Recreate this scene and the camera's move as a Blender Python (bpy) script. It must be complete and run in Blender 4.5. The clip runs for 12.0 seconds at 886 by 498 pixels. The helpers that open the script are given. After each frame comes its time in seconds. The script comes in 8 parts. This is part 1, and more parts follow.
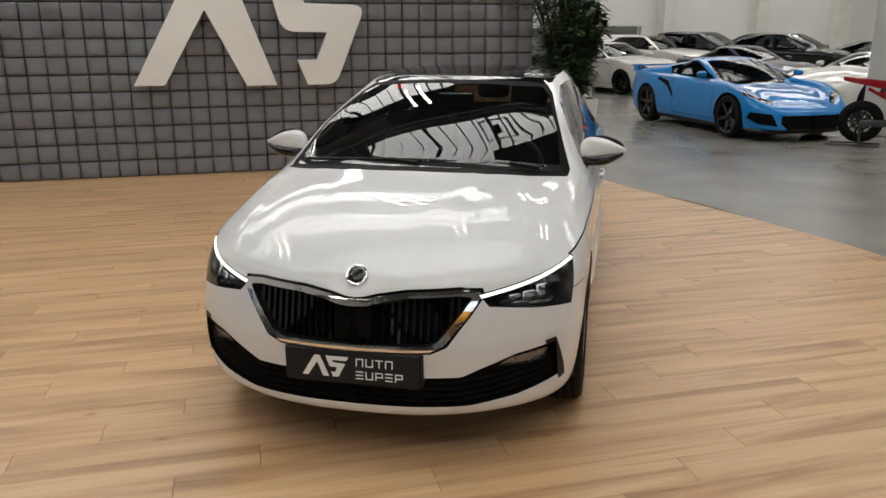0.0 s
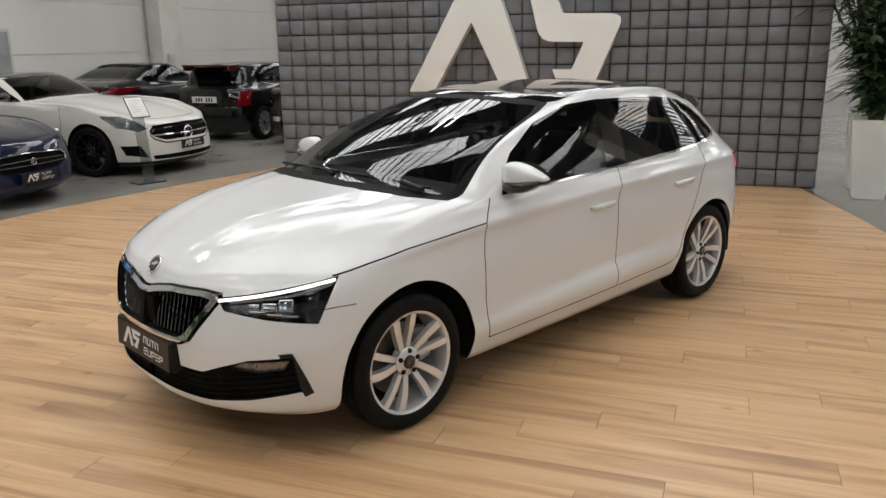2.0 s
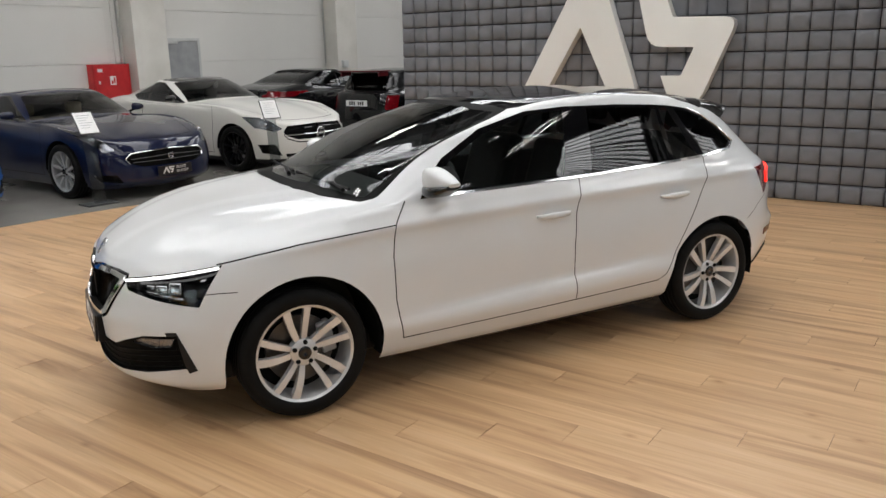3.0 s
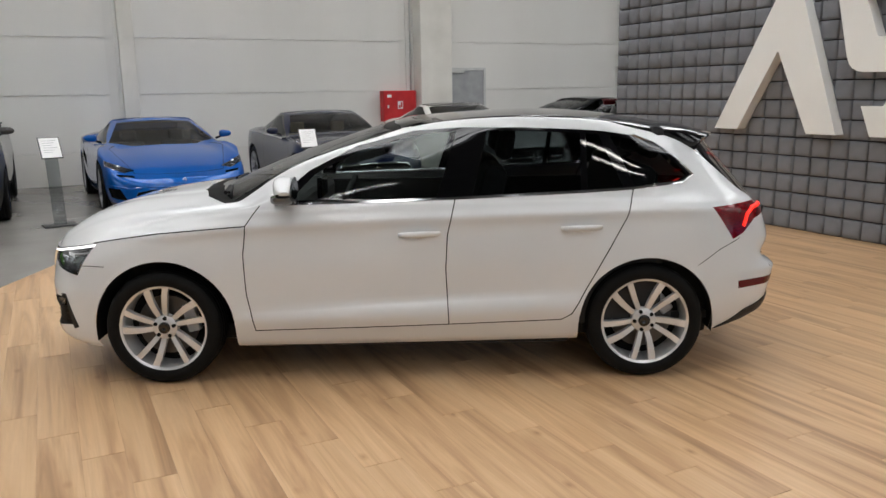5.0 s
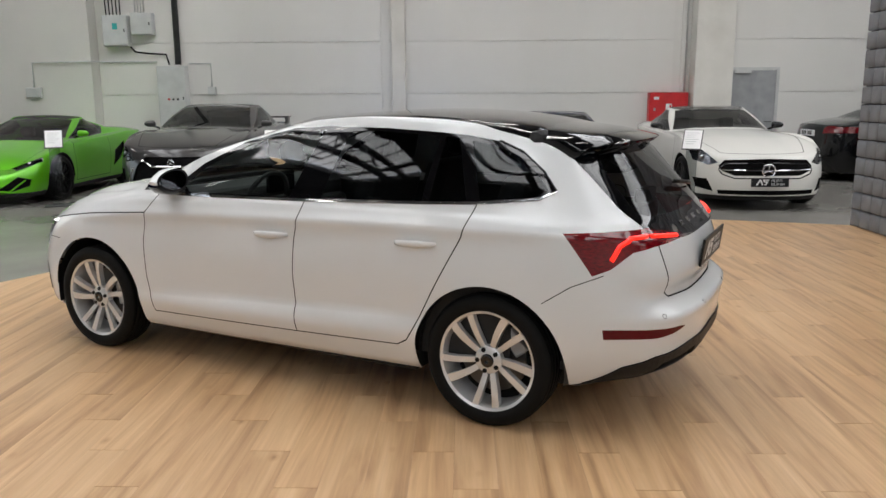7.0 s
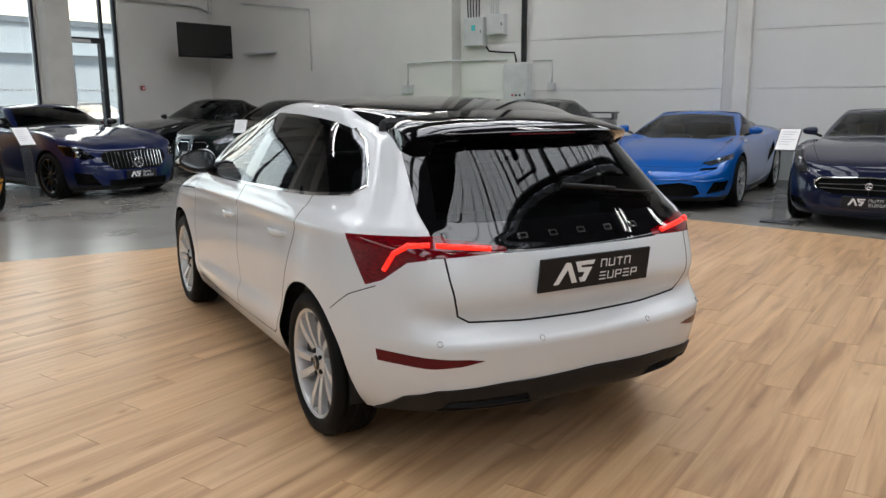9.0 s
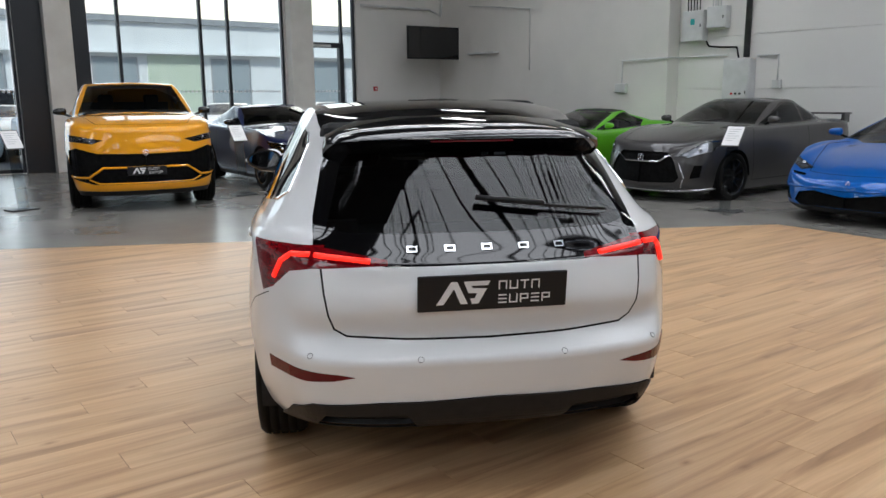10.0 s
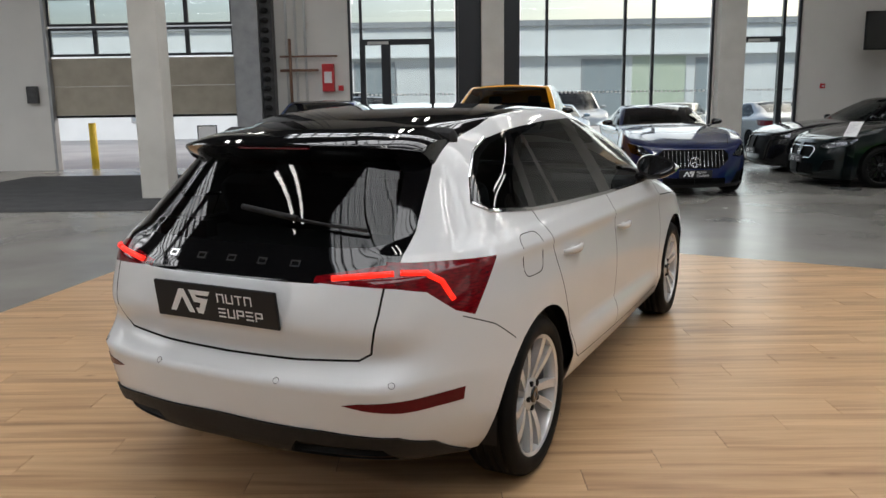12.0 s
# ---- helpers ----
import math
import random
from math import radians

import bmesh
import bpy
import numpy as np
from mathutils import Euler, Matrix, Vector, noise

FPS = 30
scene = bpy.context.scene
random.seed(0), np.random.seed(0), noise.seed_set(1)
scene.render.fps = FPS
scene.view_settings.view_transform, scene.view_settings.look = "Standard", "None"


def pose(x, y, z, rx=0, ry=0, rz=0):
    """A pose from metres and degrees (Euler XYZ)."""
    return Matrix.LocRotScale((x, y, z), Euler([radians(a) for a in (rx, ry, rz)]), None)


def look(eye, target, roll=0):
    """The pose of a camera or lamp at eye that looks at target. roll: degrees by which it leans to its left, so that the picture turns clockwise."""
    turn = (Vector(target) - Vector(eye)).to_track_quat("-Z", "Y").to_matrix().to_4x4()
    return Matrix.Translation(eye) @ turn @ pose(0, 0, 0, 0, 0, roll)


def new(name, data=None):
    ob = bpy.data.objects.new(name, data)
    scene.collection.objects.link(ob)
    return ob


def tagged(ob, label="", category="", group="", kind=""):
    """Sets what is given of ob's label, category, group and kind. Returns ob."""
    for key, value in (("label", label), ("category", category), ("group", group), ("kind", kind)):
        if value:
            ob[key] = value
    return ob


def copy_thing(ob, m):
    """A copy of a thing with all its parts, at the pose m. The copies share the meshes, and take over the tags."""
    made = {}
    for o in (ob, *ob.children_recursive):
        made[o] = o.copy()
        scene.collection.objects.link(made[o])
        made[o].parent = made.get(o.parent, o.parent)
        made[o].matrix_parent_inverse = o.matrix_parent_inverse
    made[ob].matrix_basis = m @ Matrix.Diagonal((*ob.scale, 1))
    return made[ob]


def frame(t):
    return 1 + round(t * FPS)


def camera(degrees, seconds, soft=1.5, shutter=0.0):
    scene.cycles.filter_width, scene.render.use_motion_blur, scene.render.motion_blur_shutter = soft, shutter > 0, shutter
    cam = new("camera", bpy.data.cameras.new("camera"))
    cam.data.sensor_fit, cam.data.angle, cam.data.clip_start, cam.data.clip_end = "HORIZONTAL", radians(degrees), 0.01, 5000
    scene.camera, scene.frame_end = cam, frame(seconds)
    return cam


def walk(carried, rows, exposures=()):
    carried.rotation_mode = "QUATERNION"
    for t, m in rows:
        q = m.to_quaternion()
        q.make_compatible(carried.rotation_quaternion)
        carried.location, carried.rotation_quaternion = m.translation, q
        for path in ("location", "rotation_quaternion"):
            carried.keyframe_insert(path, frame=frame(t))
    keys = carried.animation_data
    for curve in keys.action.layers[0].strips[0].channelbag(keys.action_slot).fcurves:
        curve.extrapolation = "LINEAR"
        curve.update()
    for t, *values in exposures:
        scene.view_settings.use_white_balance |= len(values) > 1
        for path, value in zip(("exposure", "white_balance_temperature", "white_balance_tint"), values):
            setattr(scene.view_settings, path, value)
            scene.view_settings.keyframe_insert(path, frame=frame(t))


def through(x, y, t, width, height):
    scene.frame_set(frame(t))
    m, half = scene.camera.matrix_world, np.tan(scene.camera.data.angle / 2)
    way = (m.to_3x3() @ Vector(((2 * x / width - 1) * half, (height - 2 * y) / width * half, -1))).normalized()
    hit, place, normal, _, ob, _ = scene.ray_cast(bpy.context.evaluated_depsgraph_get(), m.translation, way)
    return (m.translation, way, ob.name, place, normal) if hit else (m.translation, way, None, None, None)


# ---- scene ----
cam = camera(58.9, 12.0)
PATH = [
    (0, (0.948, -4.855, 1.679), (0.538, -2.971, 1.148), -0.2),
    (0.5, (1.58, -4.687, 1.705), (0.898, -2.882, 1.178), -0.5),
    (1, (2.205, -4.36, 1.704), (1.253, -2.68, 1.184), -0.7),
    (1.5, (2.796, -3.978, 1.709), (1.607, -2.455, 1.194), -0.8),
    (2, (3.323, -3.488, 1.71), (1.928, -2.149, 1.201), -0.9),
    (2.5, (3.822, -2.974, 1.711), (2.255, -1.838, 1.208), -1.0),
    (3, (4.231, -2.388, 1.688), (2.521, -1.472, 1.202), -1.2),
    (5, (5.004, 0.225, 1.579), (3.043, 0.223, 1.184), -0.9),
    (5.5, (4.925, 0.896, 1.571), (2.976, 0.661, 1.186), -0.7),
    (6, (4.688, 1.568, 1.55), (2.78, 1.104, 1.171), -0.5),
    (6.5, (4.407, 2.183, 1.54), (2.57, 1.489, 1.162), -0.4),
    (7, (4.015, 2.78, 1.524), (2.281, 1.86, 1.145), -0.3),
    (9, (1.948, 4.452, 1.448), (0.991, 2.737, 1.072), -0.3),
    (9.5, (1.302, 4.65, 1.454), (0.644, 2.799, 1.078), -0.4),
    (10, (0.628, 4.765, 1.465), (0.292, 2.83, 1.089), -0.5),
    (10.5, (-0.052, 4.753, 1.48), (-0.059, 2.789, 1.106), -0.5),
    (11, (-0.702, 4.623, 1.461), (-0.386, 2.683, 1.089), -0.6),
    (11.5, (-1.291, 4.379, 1.454), (-0.671, 2.514, 1.086), -0.7),
    (12, (-1.865, 4.117, 1.458), (-0.973, 2.364, 1.094), -0.8),
]
walk(cam, [(t, look(eye, target, roll)) for t, eye, target, roll in PATH], [(0, 0.24, 6900, 10), (2.5, 0.54, 6600, 10), (5, 0.58, 6500, 10), (7, 0.64, 6500, 10), (9, 0.56, 6250, 10), (10.5, 0.45, 6100, 10), (12, 0.33, 6450, 10)])

# ---- world and large lights ----
TURN = 26.5                      # the building stands turned against the car on the stage
HALL = pose(0, 0, 0, 0, 0, TURN)


def hall(u, v, z=0.0):
    return HALL @ Vector((u, v, z))


world = bpy.data.worlds.new("overcast_sky")
scene.world = world
world.use_nodes = True
wn = world.node_tree.nodes
sky = wn.new("ShaderNodeTexSky")
sky.sky_type, sky.sun_disc = 'NISHITA', False
sky.sun_elevation, sky.sun_rotation = radians(38), radians(200)
sky.air_density, sky.dust_density, sky.ozone_density = 1.0, 4.0, 1.0
wn["Background"].inputs["Strength"].default_value = 0.15
world.node_tree.links.new(sky.outputs["Color"], wn["Background"].inputs["Color"])

sun_data = bpy.data.lights.new("sun", 'SUN')
sun_data.energy, sun_data.angle, sun_data.color = 3.0, radians(12), (1.0, 0.96, 0.9)
sun = new("sun", sun_data)
sun.matrix_world = pose(0, 0, 30, 52, 0, 160)
tagged(sun, kind="structure")

CEILING_Z = 7.6
# translucent roof lights, two in each bay of the roof: middle v; they reach from u0 to u1
# west of u -4 they are unseen, added to light the west wall
ROOF_SPANS, ROOF_W = ((-9.4, 4.2), (8.6, 24.6)), 3.0
ROOF_LIGHTS = [4.4 + 5.7 * k for k in range(-2, 4)]
for rv in ROOF_LIGHTS:
    for u0, u1 in ROOF_SPANS:
        ld = bpy.data.lights.new("roof_light_daylight", 'AREA')
        ld.shape, ld.size, ld.size_y = 'RECTANGLE', u1 - u0, ROOF_W
        # the unseen east span is added, and stronger, to light the car's flank
        ld.energy, ld.color = (9.4 if u0 < 0 else 12.0) * ROOF_W * (u1 - u0), (0.975, 0.985, 1.0)
        lo = new("roof_light_daylight", ld)
        lo.matrix_world = HALL @ pose((u0 + u1) / 2, rv, CEILING_Z + 0.25)
for fu, fw in ((1.1, 2.4), (-3.9, 4.6), (-7.3, 1.3)):
    ld = bpy.data.lights.new("window_daylight", 'AREA')
    ld.shape, ld.size, ld.size_y = 'RECTANGLE', fw, 4.6
    ld.energy, ld.color = 3.0 * fw * 4.6, (0.95, 0.98, 1.0)
    lo = new("window_daylight", ld)
    lo.matrix_world = HALL @ pose(fu, -14.75, 2.5, 90, 0, 0)

# ---- materials ----
def mat(name, color=(0.8, 0.8, 0.8), rough=0.5, metal=0.0, coat=0.0, spec=0.5):
    m = bpy.data.materials.new(name)
    m.use_nodes = True
    b = m.node_tree.nodes["Principled BSDF"]
    b.inputs["Base Color"].default_value = (*color, 1)
    b.inputs["Roughness"].default_value = rough
    b.inputs["Metallic"].default_value = metal
    b.inputs["Coat Weight"].default_value = coat
    b.inputs["Coat Roughness"].default_value = 0.03
    b.inputs["Specular IOR Level"].default_value = spec
    return m


def node(m, kind, **values):
    n = m.node_tree.nodes.new(kind)
    for key, value in values.items():
        n.inputs[key].default_value = value
    return n


def wire(m, a, out, b, inp):
    m.node_tree.links.new(a.outputs[out], b.inputs[inp])


def ramp(m, stops):
    n = m.node_tree.nodes.new("ShaderNodeValToRGB")
    e = n.color_ramp.elements
    e[0].position, e[0].color = stops[0][0], (*stops[0][1], 1)
    e[1].position, e[1].color = stops[-1][0], (*stops[-1][1], 1)
    for p, c in stops[1:-1]:
        x = e.new(p)
        x.color = (*c, 1)
    return n


def mottled(m, scale, low, high, rough=None, bump=0.0, bump_scale=None, stretch=(1, 1, 1), detail=6.0):
    """Gives a material a noisy base colour between two colours, and a fine relief."""
    b = m.node_tree.nodes["Principled BSDF"]
    co = m.node_tree.nodes.new("ShaderNodeTexCoord")
    mp = m.node_tree.nodes.new("ShaderNodeMapping")
    mp.inputs["Scale"].default_value = stretch
    wire(m, co, "Object", mp, "Vector")
    nz = node(m, "ShaderNodeTexNoise", Scale=scale, Detail=detail)
    wire(m, mp, "Vector", nz, "Vector")
    rp = ramp(m, [(0.3, low), (0.7, high)])
    wire(m, nz, "Fac", rp, "Fac")
    wire(m, rp, "Color", b, "Base Color")
    if rough:
        mr = node(m, "ShaderNodeMapRange")
        mr.inputs["To Min"].default_value, mr.inputs["To Max"].default_value = rough
        wire(m, nz, "Fac", mr, "Value")
        wire(m, mr, "Result", b, "Roughness")
    if bump:
        nb = node(m, "ShaderNodeTexNoise", Scale=bump_scale or scale * 6, Detail=4.0)
        wire(m, mp, "Vector", nb, "Vector")
        bp = node(m, "ShaderNodeBump", Strength=bump, Distance=0.01)
        wire(m, nb, "Fac", bp, "Height")
        wire(m, bp, "Normal", b, "Normal")
    return m


def paint(name, color, flake=0.0, rough=0.35):
    m = mat(name, color, rough, flake, 1.0, 0.08)
    b = m.node_tree.nodes["Principled BSDF"]
    b.inputs["Coat IOR"].default_value = 1.46
    b.inputs["Coat Roughness"].default_value = 0.015
    co = m.node_tree.nodes.new("ShaderNodeTexCoord")
    nz = node(m, "ShaderNodeTexNoise", Scale=1.2, Detail=5.0)
    wire(m, co, "Object", nz, "Vector")
    lo = tuple(c * 0.96 for c in color)
    rp = ramp(m, [(0.35, lo), (0.65, color)])
    wire(m, nz, "Fac", rp, "Fac")
    wire(m, rp, "Color", b, "Base Color")
    return m


def glass(name, tint, through, ior=1.5):
    """Tinted pane: a clear share that lets light through, and a mirror-like surface."""
    m = bpy.data.materials.new(name)
    m.use_nodes = True
    t = m.node_tree
    t.nodes.remove(t.nodes["Principled BSDF"])
    out = t.nodes["Material Output"]
    clear = node(m, "ShaderNodeBsdfTransparent", Color=(*[c * through for c in tint], 1))
    gloss = node(m, "ShaderNodeBsdfGlossy", Roughness=0.01)
    mix = t.nodes.new("ShaderNodeMixShader")
    fr = node(m, "ShaderNodeFresnel", IOR=ior)
    wire(m, fr, "Fac", mix, "Fac")
    wire(m, clear, "BSDF", mix, 1)
    wire(m, gloss, "BSDF", mix, 2)
    wire(m, mix, "Shader", out, "Surface")
    return m


def glow(name, color, strength):
    m = mat(name, color, 0.3)
    b = m.node_tree.nodes["Principled BSDF"]
    b.inputs["Emission Color"].default_value = (*color, 1)
    b.inputs["Emission Strength"].default_value = strength
    return m


M_WHITE = paint("pearl_white_paint", (0.70, 0.708, 0.712))
M_BLACKGLOSS = mat("gloss_black", (0.002, 0.002, 0.0025), 0.05, 0, 0.6, 0.35)
M_PLASTIC = mottled(mat("black_plastic", (0.010, 0.010, 0.010), 0.5, 0, 0, 0.25), 30, (0.007, 0.007, 0.0075), (0.013, 0.013, 0.0135), (0.4, 0.6), 0.1, 400)
M_GAP = mat("shut_line", (0.008, 0.008, 0.008), 0.8, 0, 0, .1)
M_RUBBER = mottled(mat("tyre_rubber", (0.006, 0.006, 0.006), 0.6, 0, 0, 0.12), 12, (0.0045, 0.0045, 0.0045), (0.008, 0.0078, 0.0075), (0.5, 0.75), 0.1, 200)
M_CHROME = mat("chrome", (0.82, 0.82, 0.83), 0.08, 1.0)
M_ALLOY = mottled(mat("silver_alloy", (0.66, 0.65, 0.64), 0.26, 0.5), 5, (0.64, 0.64, 0.64), (0.74, 0.74, 0.74))
M_DARKALLOY = mat("black_alloy", (0.02, 0.02, 0.021), 0.25, 0.6, 0.5)
M_DISC = mat("brake_disc", (0.10, 0.097, 0.095), 0.4, 1.0)
M_GLASS = glass("tinted_glass", (0.80, 0.88, 0.85), 0.86, 1.62)
M_PRIVACY = glass("privacy_glass", (0.80, 0.90, 0.92), 0.28, 1.45)
M_PANE = glass("window_pane", (0.93, 0.97, 0.96), 0.97)
M_LENS = glass("lamp_lens", (0.9, 0.92, 0.95), 0.85)
M_RED = mottled(mat("red_lens", (0.20, 0.002, 0.005), 0.08, 0, 0.6, 0.3), 40, (0.055, 0.0006, 0.0025), (0.22, 0.002, 0.006), None, 0, None, (1, 1, 4))
M_DARKRED = mat("dark_red_reflector", (0.10, 0.002, 0.006), 0.25, 0, 0.15, 0.2)
M_LED = glow("white_led_guide", (1.0, 0.98, 0.95), 1.6)
M_REDLED = glow("red_led_guide", (1.0, 0.020, 0.010), 1.05)
M_TRIM = mottled(mat("cabin_trim", (0.02, 0.02, 0.021), 0.7), 20, (0.008, 0.008, 0.0085), (0.016, 0.016, 0.0165), (0.6, 0.8))
M_SEAT = mottled(mat("seat_cloth", (0.025, 0.025, 0.027), 0.9), 60, (0.010, 0.010, 0.011), (0.022, 0.022, 0.024), (0.8, 0.95), 0.2, 300)
M_PLATE = mat("plate_black", (0.010, 0.0105, 0.012), 0.4, 0, 0, 0.3)
M_LETTER = mat("plate_lettering", (0.78, 0.78, 0.78), 0.4)
M_MESH = mottled(mat("honeycomb_plastic", (0.004, 0.004, 0.004), 0.5, 0, 0, .05), 20, (0.002, 0.002, 0.002), (0.006, 0.006, 0.006))

# ---- building tools ----
def mesh_of(name, bm, material, smooth=False):
    me = bpy.data.meshes.new(name)
    bm.to_mesh(me)
    bm.free()
    for m in material if isinstance(material, (list, tuple)) else [material]:
        me.materials.append(m)
    if smooth:
        me.shade_smooth()
    return me


def part(name, bm, material, parent=None, label="", smooth=False, m=None):
    """Links a bmesh as one mesh object under a thing or a part."""
    ob = new(name, mesh_of(name, bm, material, smooth))
    if parent is not None:
        ob.parent = parent
    if m is not None:
        ob.matrix_basis = m
    if label:
        ob["label"] = label
    return ob


def thing(name, label, category, m=None, group="", kind=""):
    ob = new(name)
    ob.empty_display_size = 0.2
    if m is not None:
        ob.matrix_basis = m
    return tagged(ob, label, category, group, kind)


def whole(name, bm, material, label, category="", kind="", group="", m=None, smooth=False):
    ob = part(name, bm, material, None, label, smooth, m)
    return tagged(ob, label, category, group, kind)


def box(bm, x0, x1, y0, y1, z0, z1, bevel=0.0, m=None):
    """Adds a box between two corners, with rounded edges where wanted."""
    made = bmesh.ops.create_cube(bm, size=1.0)["verts"]
    bmesh.ops.scale(bm, vec=(x1 - x0, y1 - y0, z1 - z0), verts=made)
    bmesh.ops.translate(bm, vec=((x0 + x1) / 2, (y0 + y1) / 2, (z0 + z1) / 2), verts=made)
    if bevel:
        edges = list({e for v in made for e in v.link_edges})
        r = bmesh.ops.bevel(bm, geom=edges, offset=bevel, segments=2, affect='EDGES', profile=0.5, clamp_overlap=True)
        made = list({v for f in r["faces"] for v in f.verts} | {v for v in made if v.is_valid})
    if m is not None:
        bmesh.ops.transform(bm, matrix=m, verts=[v for v in made if v.is_valid])
    return made


def boxes(*rows, bevel=0.0):
    bm = bmesh.new()
    for r in rows:
        box(bm, *r, bevel=bevel)
    return bm


def rod(bm, a, b, r, seg=8, r2=None):
    """A round bar from a to b."""
    a, b = Vector(a), Vector(b)
    d = b - a
    m = Matrix.Translation((a + b) / 2) @ d.to_track_quat('Z', 'Y').to_matrix().to_4x4()
    bmesh.ops.create_cone(bm, cap_ends=True, segments=seg, radius1=r, radius2=r if r2 is None else r2, depth=d.length, matrix=m)


def tube(bm, points, r, seg=8, closed=False):
    """A round bar along a line of points, mitred at the bends."""
    pts = [Vector(p) for p in points]
    n = len(pts)
    rings = []
    up = Vector((0.031, 0.052, 1)).normalized()
    for i, p in enumerate(pts):
        a = pts[i - 1] if (i or closed) else p
        c = pts[(i + 1) % n] if (i < n - 1 or closed) else p
        d = (c - a).normalized()
        s = d.cross(up)
        if s.length < 0.1:
            s = d.cross(Vector((1, 0, 0)))
        s.normalize()
        t = s.cross(d)
        rings.append([bm.verts.new(p + r * (math.cos(2 * math.pi * k / seg) * s + math.sin(2 * math.pi * k / seg) * t)) for k in range(seg)])
    for i in range(n if closed else n - 1):
        a, b = rings[i], rings[(i + 1) % n]
        for k in range(seg):
            bm.faces.new((a[k], a[(k + 1) % seg], b[(k + 1) % seg], b[k]))
    if not closed:
        bm.faces.new(rings[0][::-1])
        bm.faces.new(rings[-1])


def prism(bm, outline, z0, z1, m=None):
    """An upright plate from a closed outline."""
    lo = [bm.verts.new((x, y, z0)) for x, y in outline]
    hi = [bm.verts.new((x, y, z1)) for x, y in outline]
    n = len(outline)
    faces = [bm.faces.new(lo[::-1]), bm.faces.new(hi)]
    for i in range(n):
        faces.append(bm.faces.new((lo[i], lo[(i + 1) % n], hi[(i + 1) % n], hi[i])))
    bmesh.ops.recalc_face_normals(bm, faces=faces)
    if m is not None:
        bmesh.ops.transform(bm, matrix=m, verts=lo + hi)
    return lo + hi


def words(name, text, size, material, parent, m, depth=0.002, width=None):
    """Raised lettering as a mesh, with the middle of its base line at m; width stretches it."""
    cu = bpy.data.curves.new(name, 'FONT')
    cu.body, cu.size, cu.extrude, cu.align_x = text, size, depth, 'CENTER'
    ob = bpy.data.objects.new(name, cu)
    scene.collection.objects.link(ob)
    deps = bpy.context.evaluated_depsgraph_get()
    me = bpy.data.meshes.new_from_object(ob.evaluated_get(deps))
    bpy.data.objects.remove(ob)
    me.materials.clear()
    me.materials.append(material)
    if width:
        xs = [v.co.x for v in me.vertices]
        k = width / (max(xs) - min(xs))
        me.transform(Matrix.Diagonal((k, 1, 1, 1)))
    o = new(name, me)
    o.parent = parent
    o.matrix_basis = m
    return o

# ---- the hall ----
M_CONCRETE = mottled(mat("polished_concrete", (0.25, 0.25, 0.24), 0.25), 0.9, (0.175, 0.167, 0.152), (0.255, 0.243, 0.222), (0.20, 0.30), 0.02, 40, detail=10.0)
M_WALL = mottled(mat("white_wall_panel", (0.7, 0.69, 0.66), 0.55), 0.5, (0.69, 0.68, 0.65), (0.75, 0.74, 0.71), (0.5, 0.65), 0.03, 300, (1, 1, 0.2))
M_PLASTER = mottled(mat("white_painted_masonry", (0.7, 0.68, 0.64), 0.7), 1.2, (0.66, 0.645, 0.61), (0.71, 0.69, 0.655), (0.6, 0.8), 0.06, 60)
M_COLUMN = mottled(mat("cream_column_paint", (0.7, 0.68, 0.62), 0.6), 2.0, (0.62, 0.60, 0.55), (0.72, 0.70, 0.65), (0.5, 0.7), 0.04, 80)
M_CEILING = mottled(mat("grey_roof_deck", (0.4, 0.4, 0.4), 0.6), 2, (0.05, 0.05, 0.052), (0.085, 0.085, 0.088))
M_STEEL = mottled(mat("dark_steel", (0.06, 0.06, 0.062), 0.45, 0.4), 8, (0.05, 0.05, 0.052), (0.085, 0.085, 0.087))
M_FRAME = mat("anthracite_frame", (0.022, 0.025, 0.03), 0.4, 0.2)
M_GREYMETAL = mottled(mat("grey_sheet_metal", (0.36, 0.37, 0.38), 0.45, 0.2), 4, (0.30, 0.31, 0.32), (0.40, 0.41, 0.42))
M_LIGHTMETAL = mottled(mat("light_grey_enamel", (0.6, 0.61, 0.6), 0.4), 4, (0.52, 0.53, 0.52), (0.62, 0.63, 0.62))
M_FIRERED = mottled(mat("fire_red_enamel", (0.55, 0.02, 0.02), 0.35), 5, (0.45, 0.015, 0.02), (0.6, 0.025, 0.03))
M_FOAM = mottled(mat("grey_acoustic_padding", (0.07, 0.072, 0.08), 0.7), 3.0, (0.128, 0.134, 0.150), (0.205, 0.212, 0.232), (0.55, 0.75), 0.25, 260)
M_FOAMGAP = mat("padding_joint", (0.012, 0.012, 0.014), 0.9)
M_ACRYLIC = mottled(mat("cream_acrylic", (0.78, 0.78, 0.70), 0.25, 0, 0.4), 1.5, (0.86, 0.86, 0.83), (0.90, 0.90, 0.87))
M_MAT = mottled(mat("dark_entrance_mat", (0.06, 0.06, 0.062), 0.95), 3, (0.045, 0.045, 0.048), (0.075, 0.075, 0.078), (0.9, 1.0), 0.4, 200)
M_POTWHITE = mottled(mat("white_planter", (0.75, 0.75, 0.73), 0.35), 4, (0.7, 0.7, 0.68), (0.78, 0.78, 0.76))


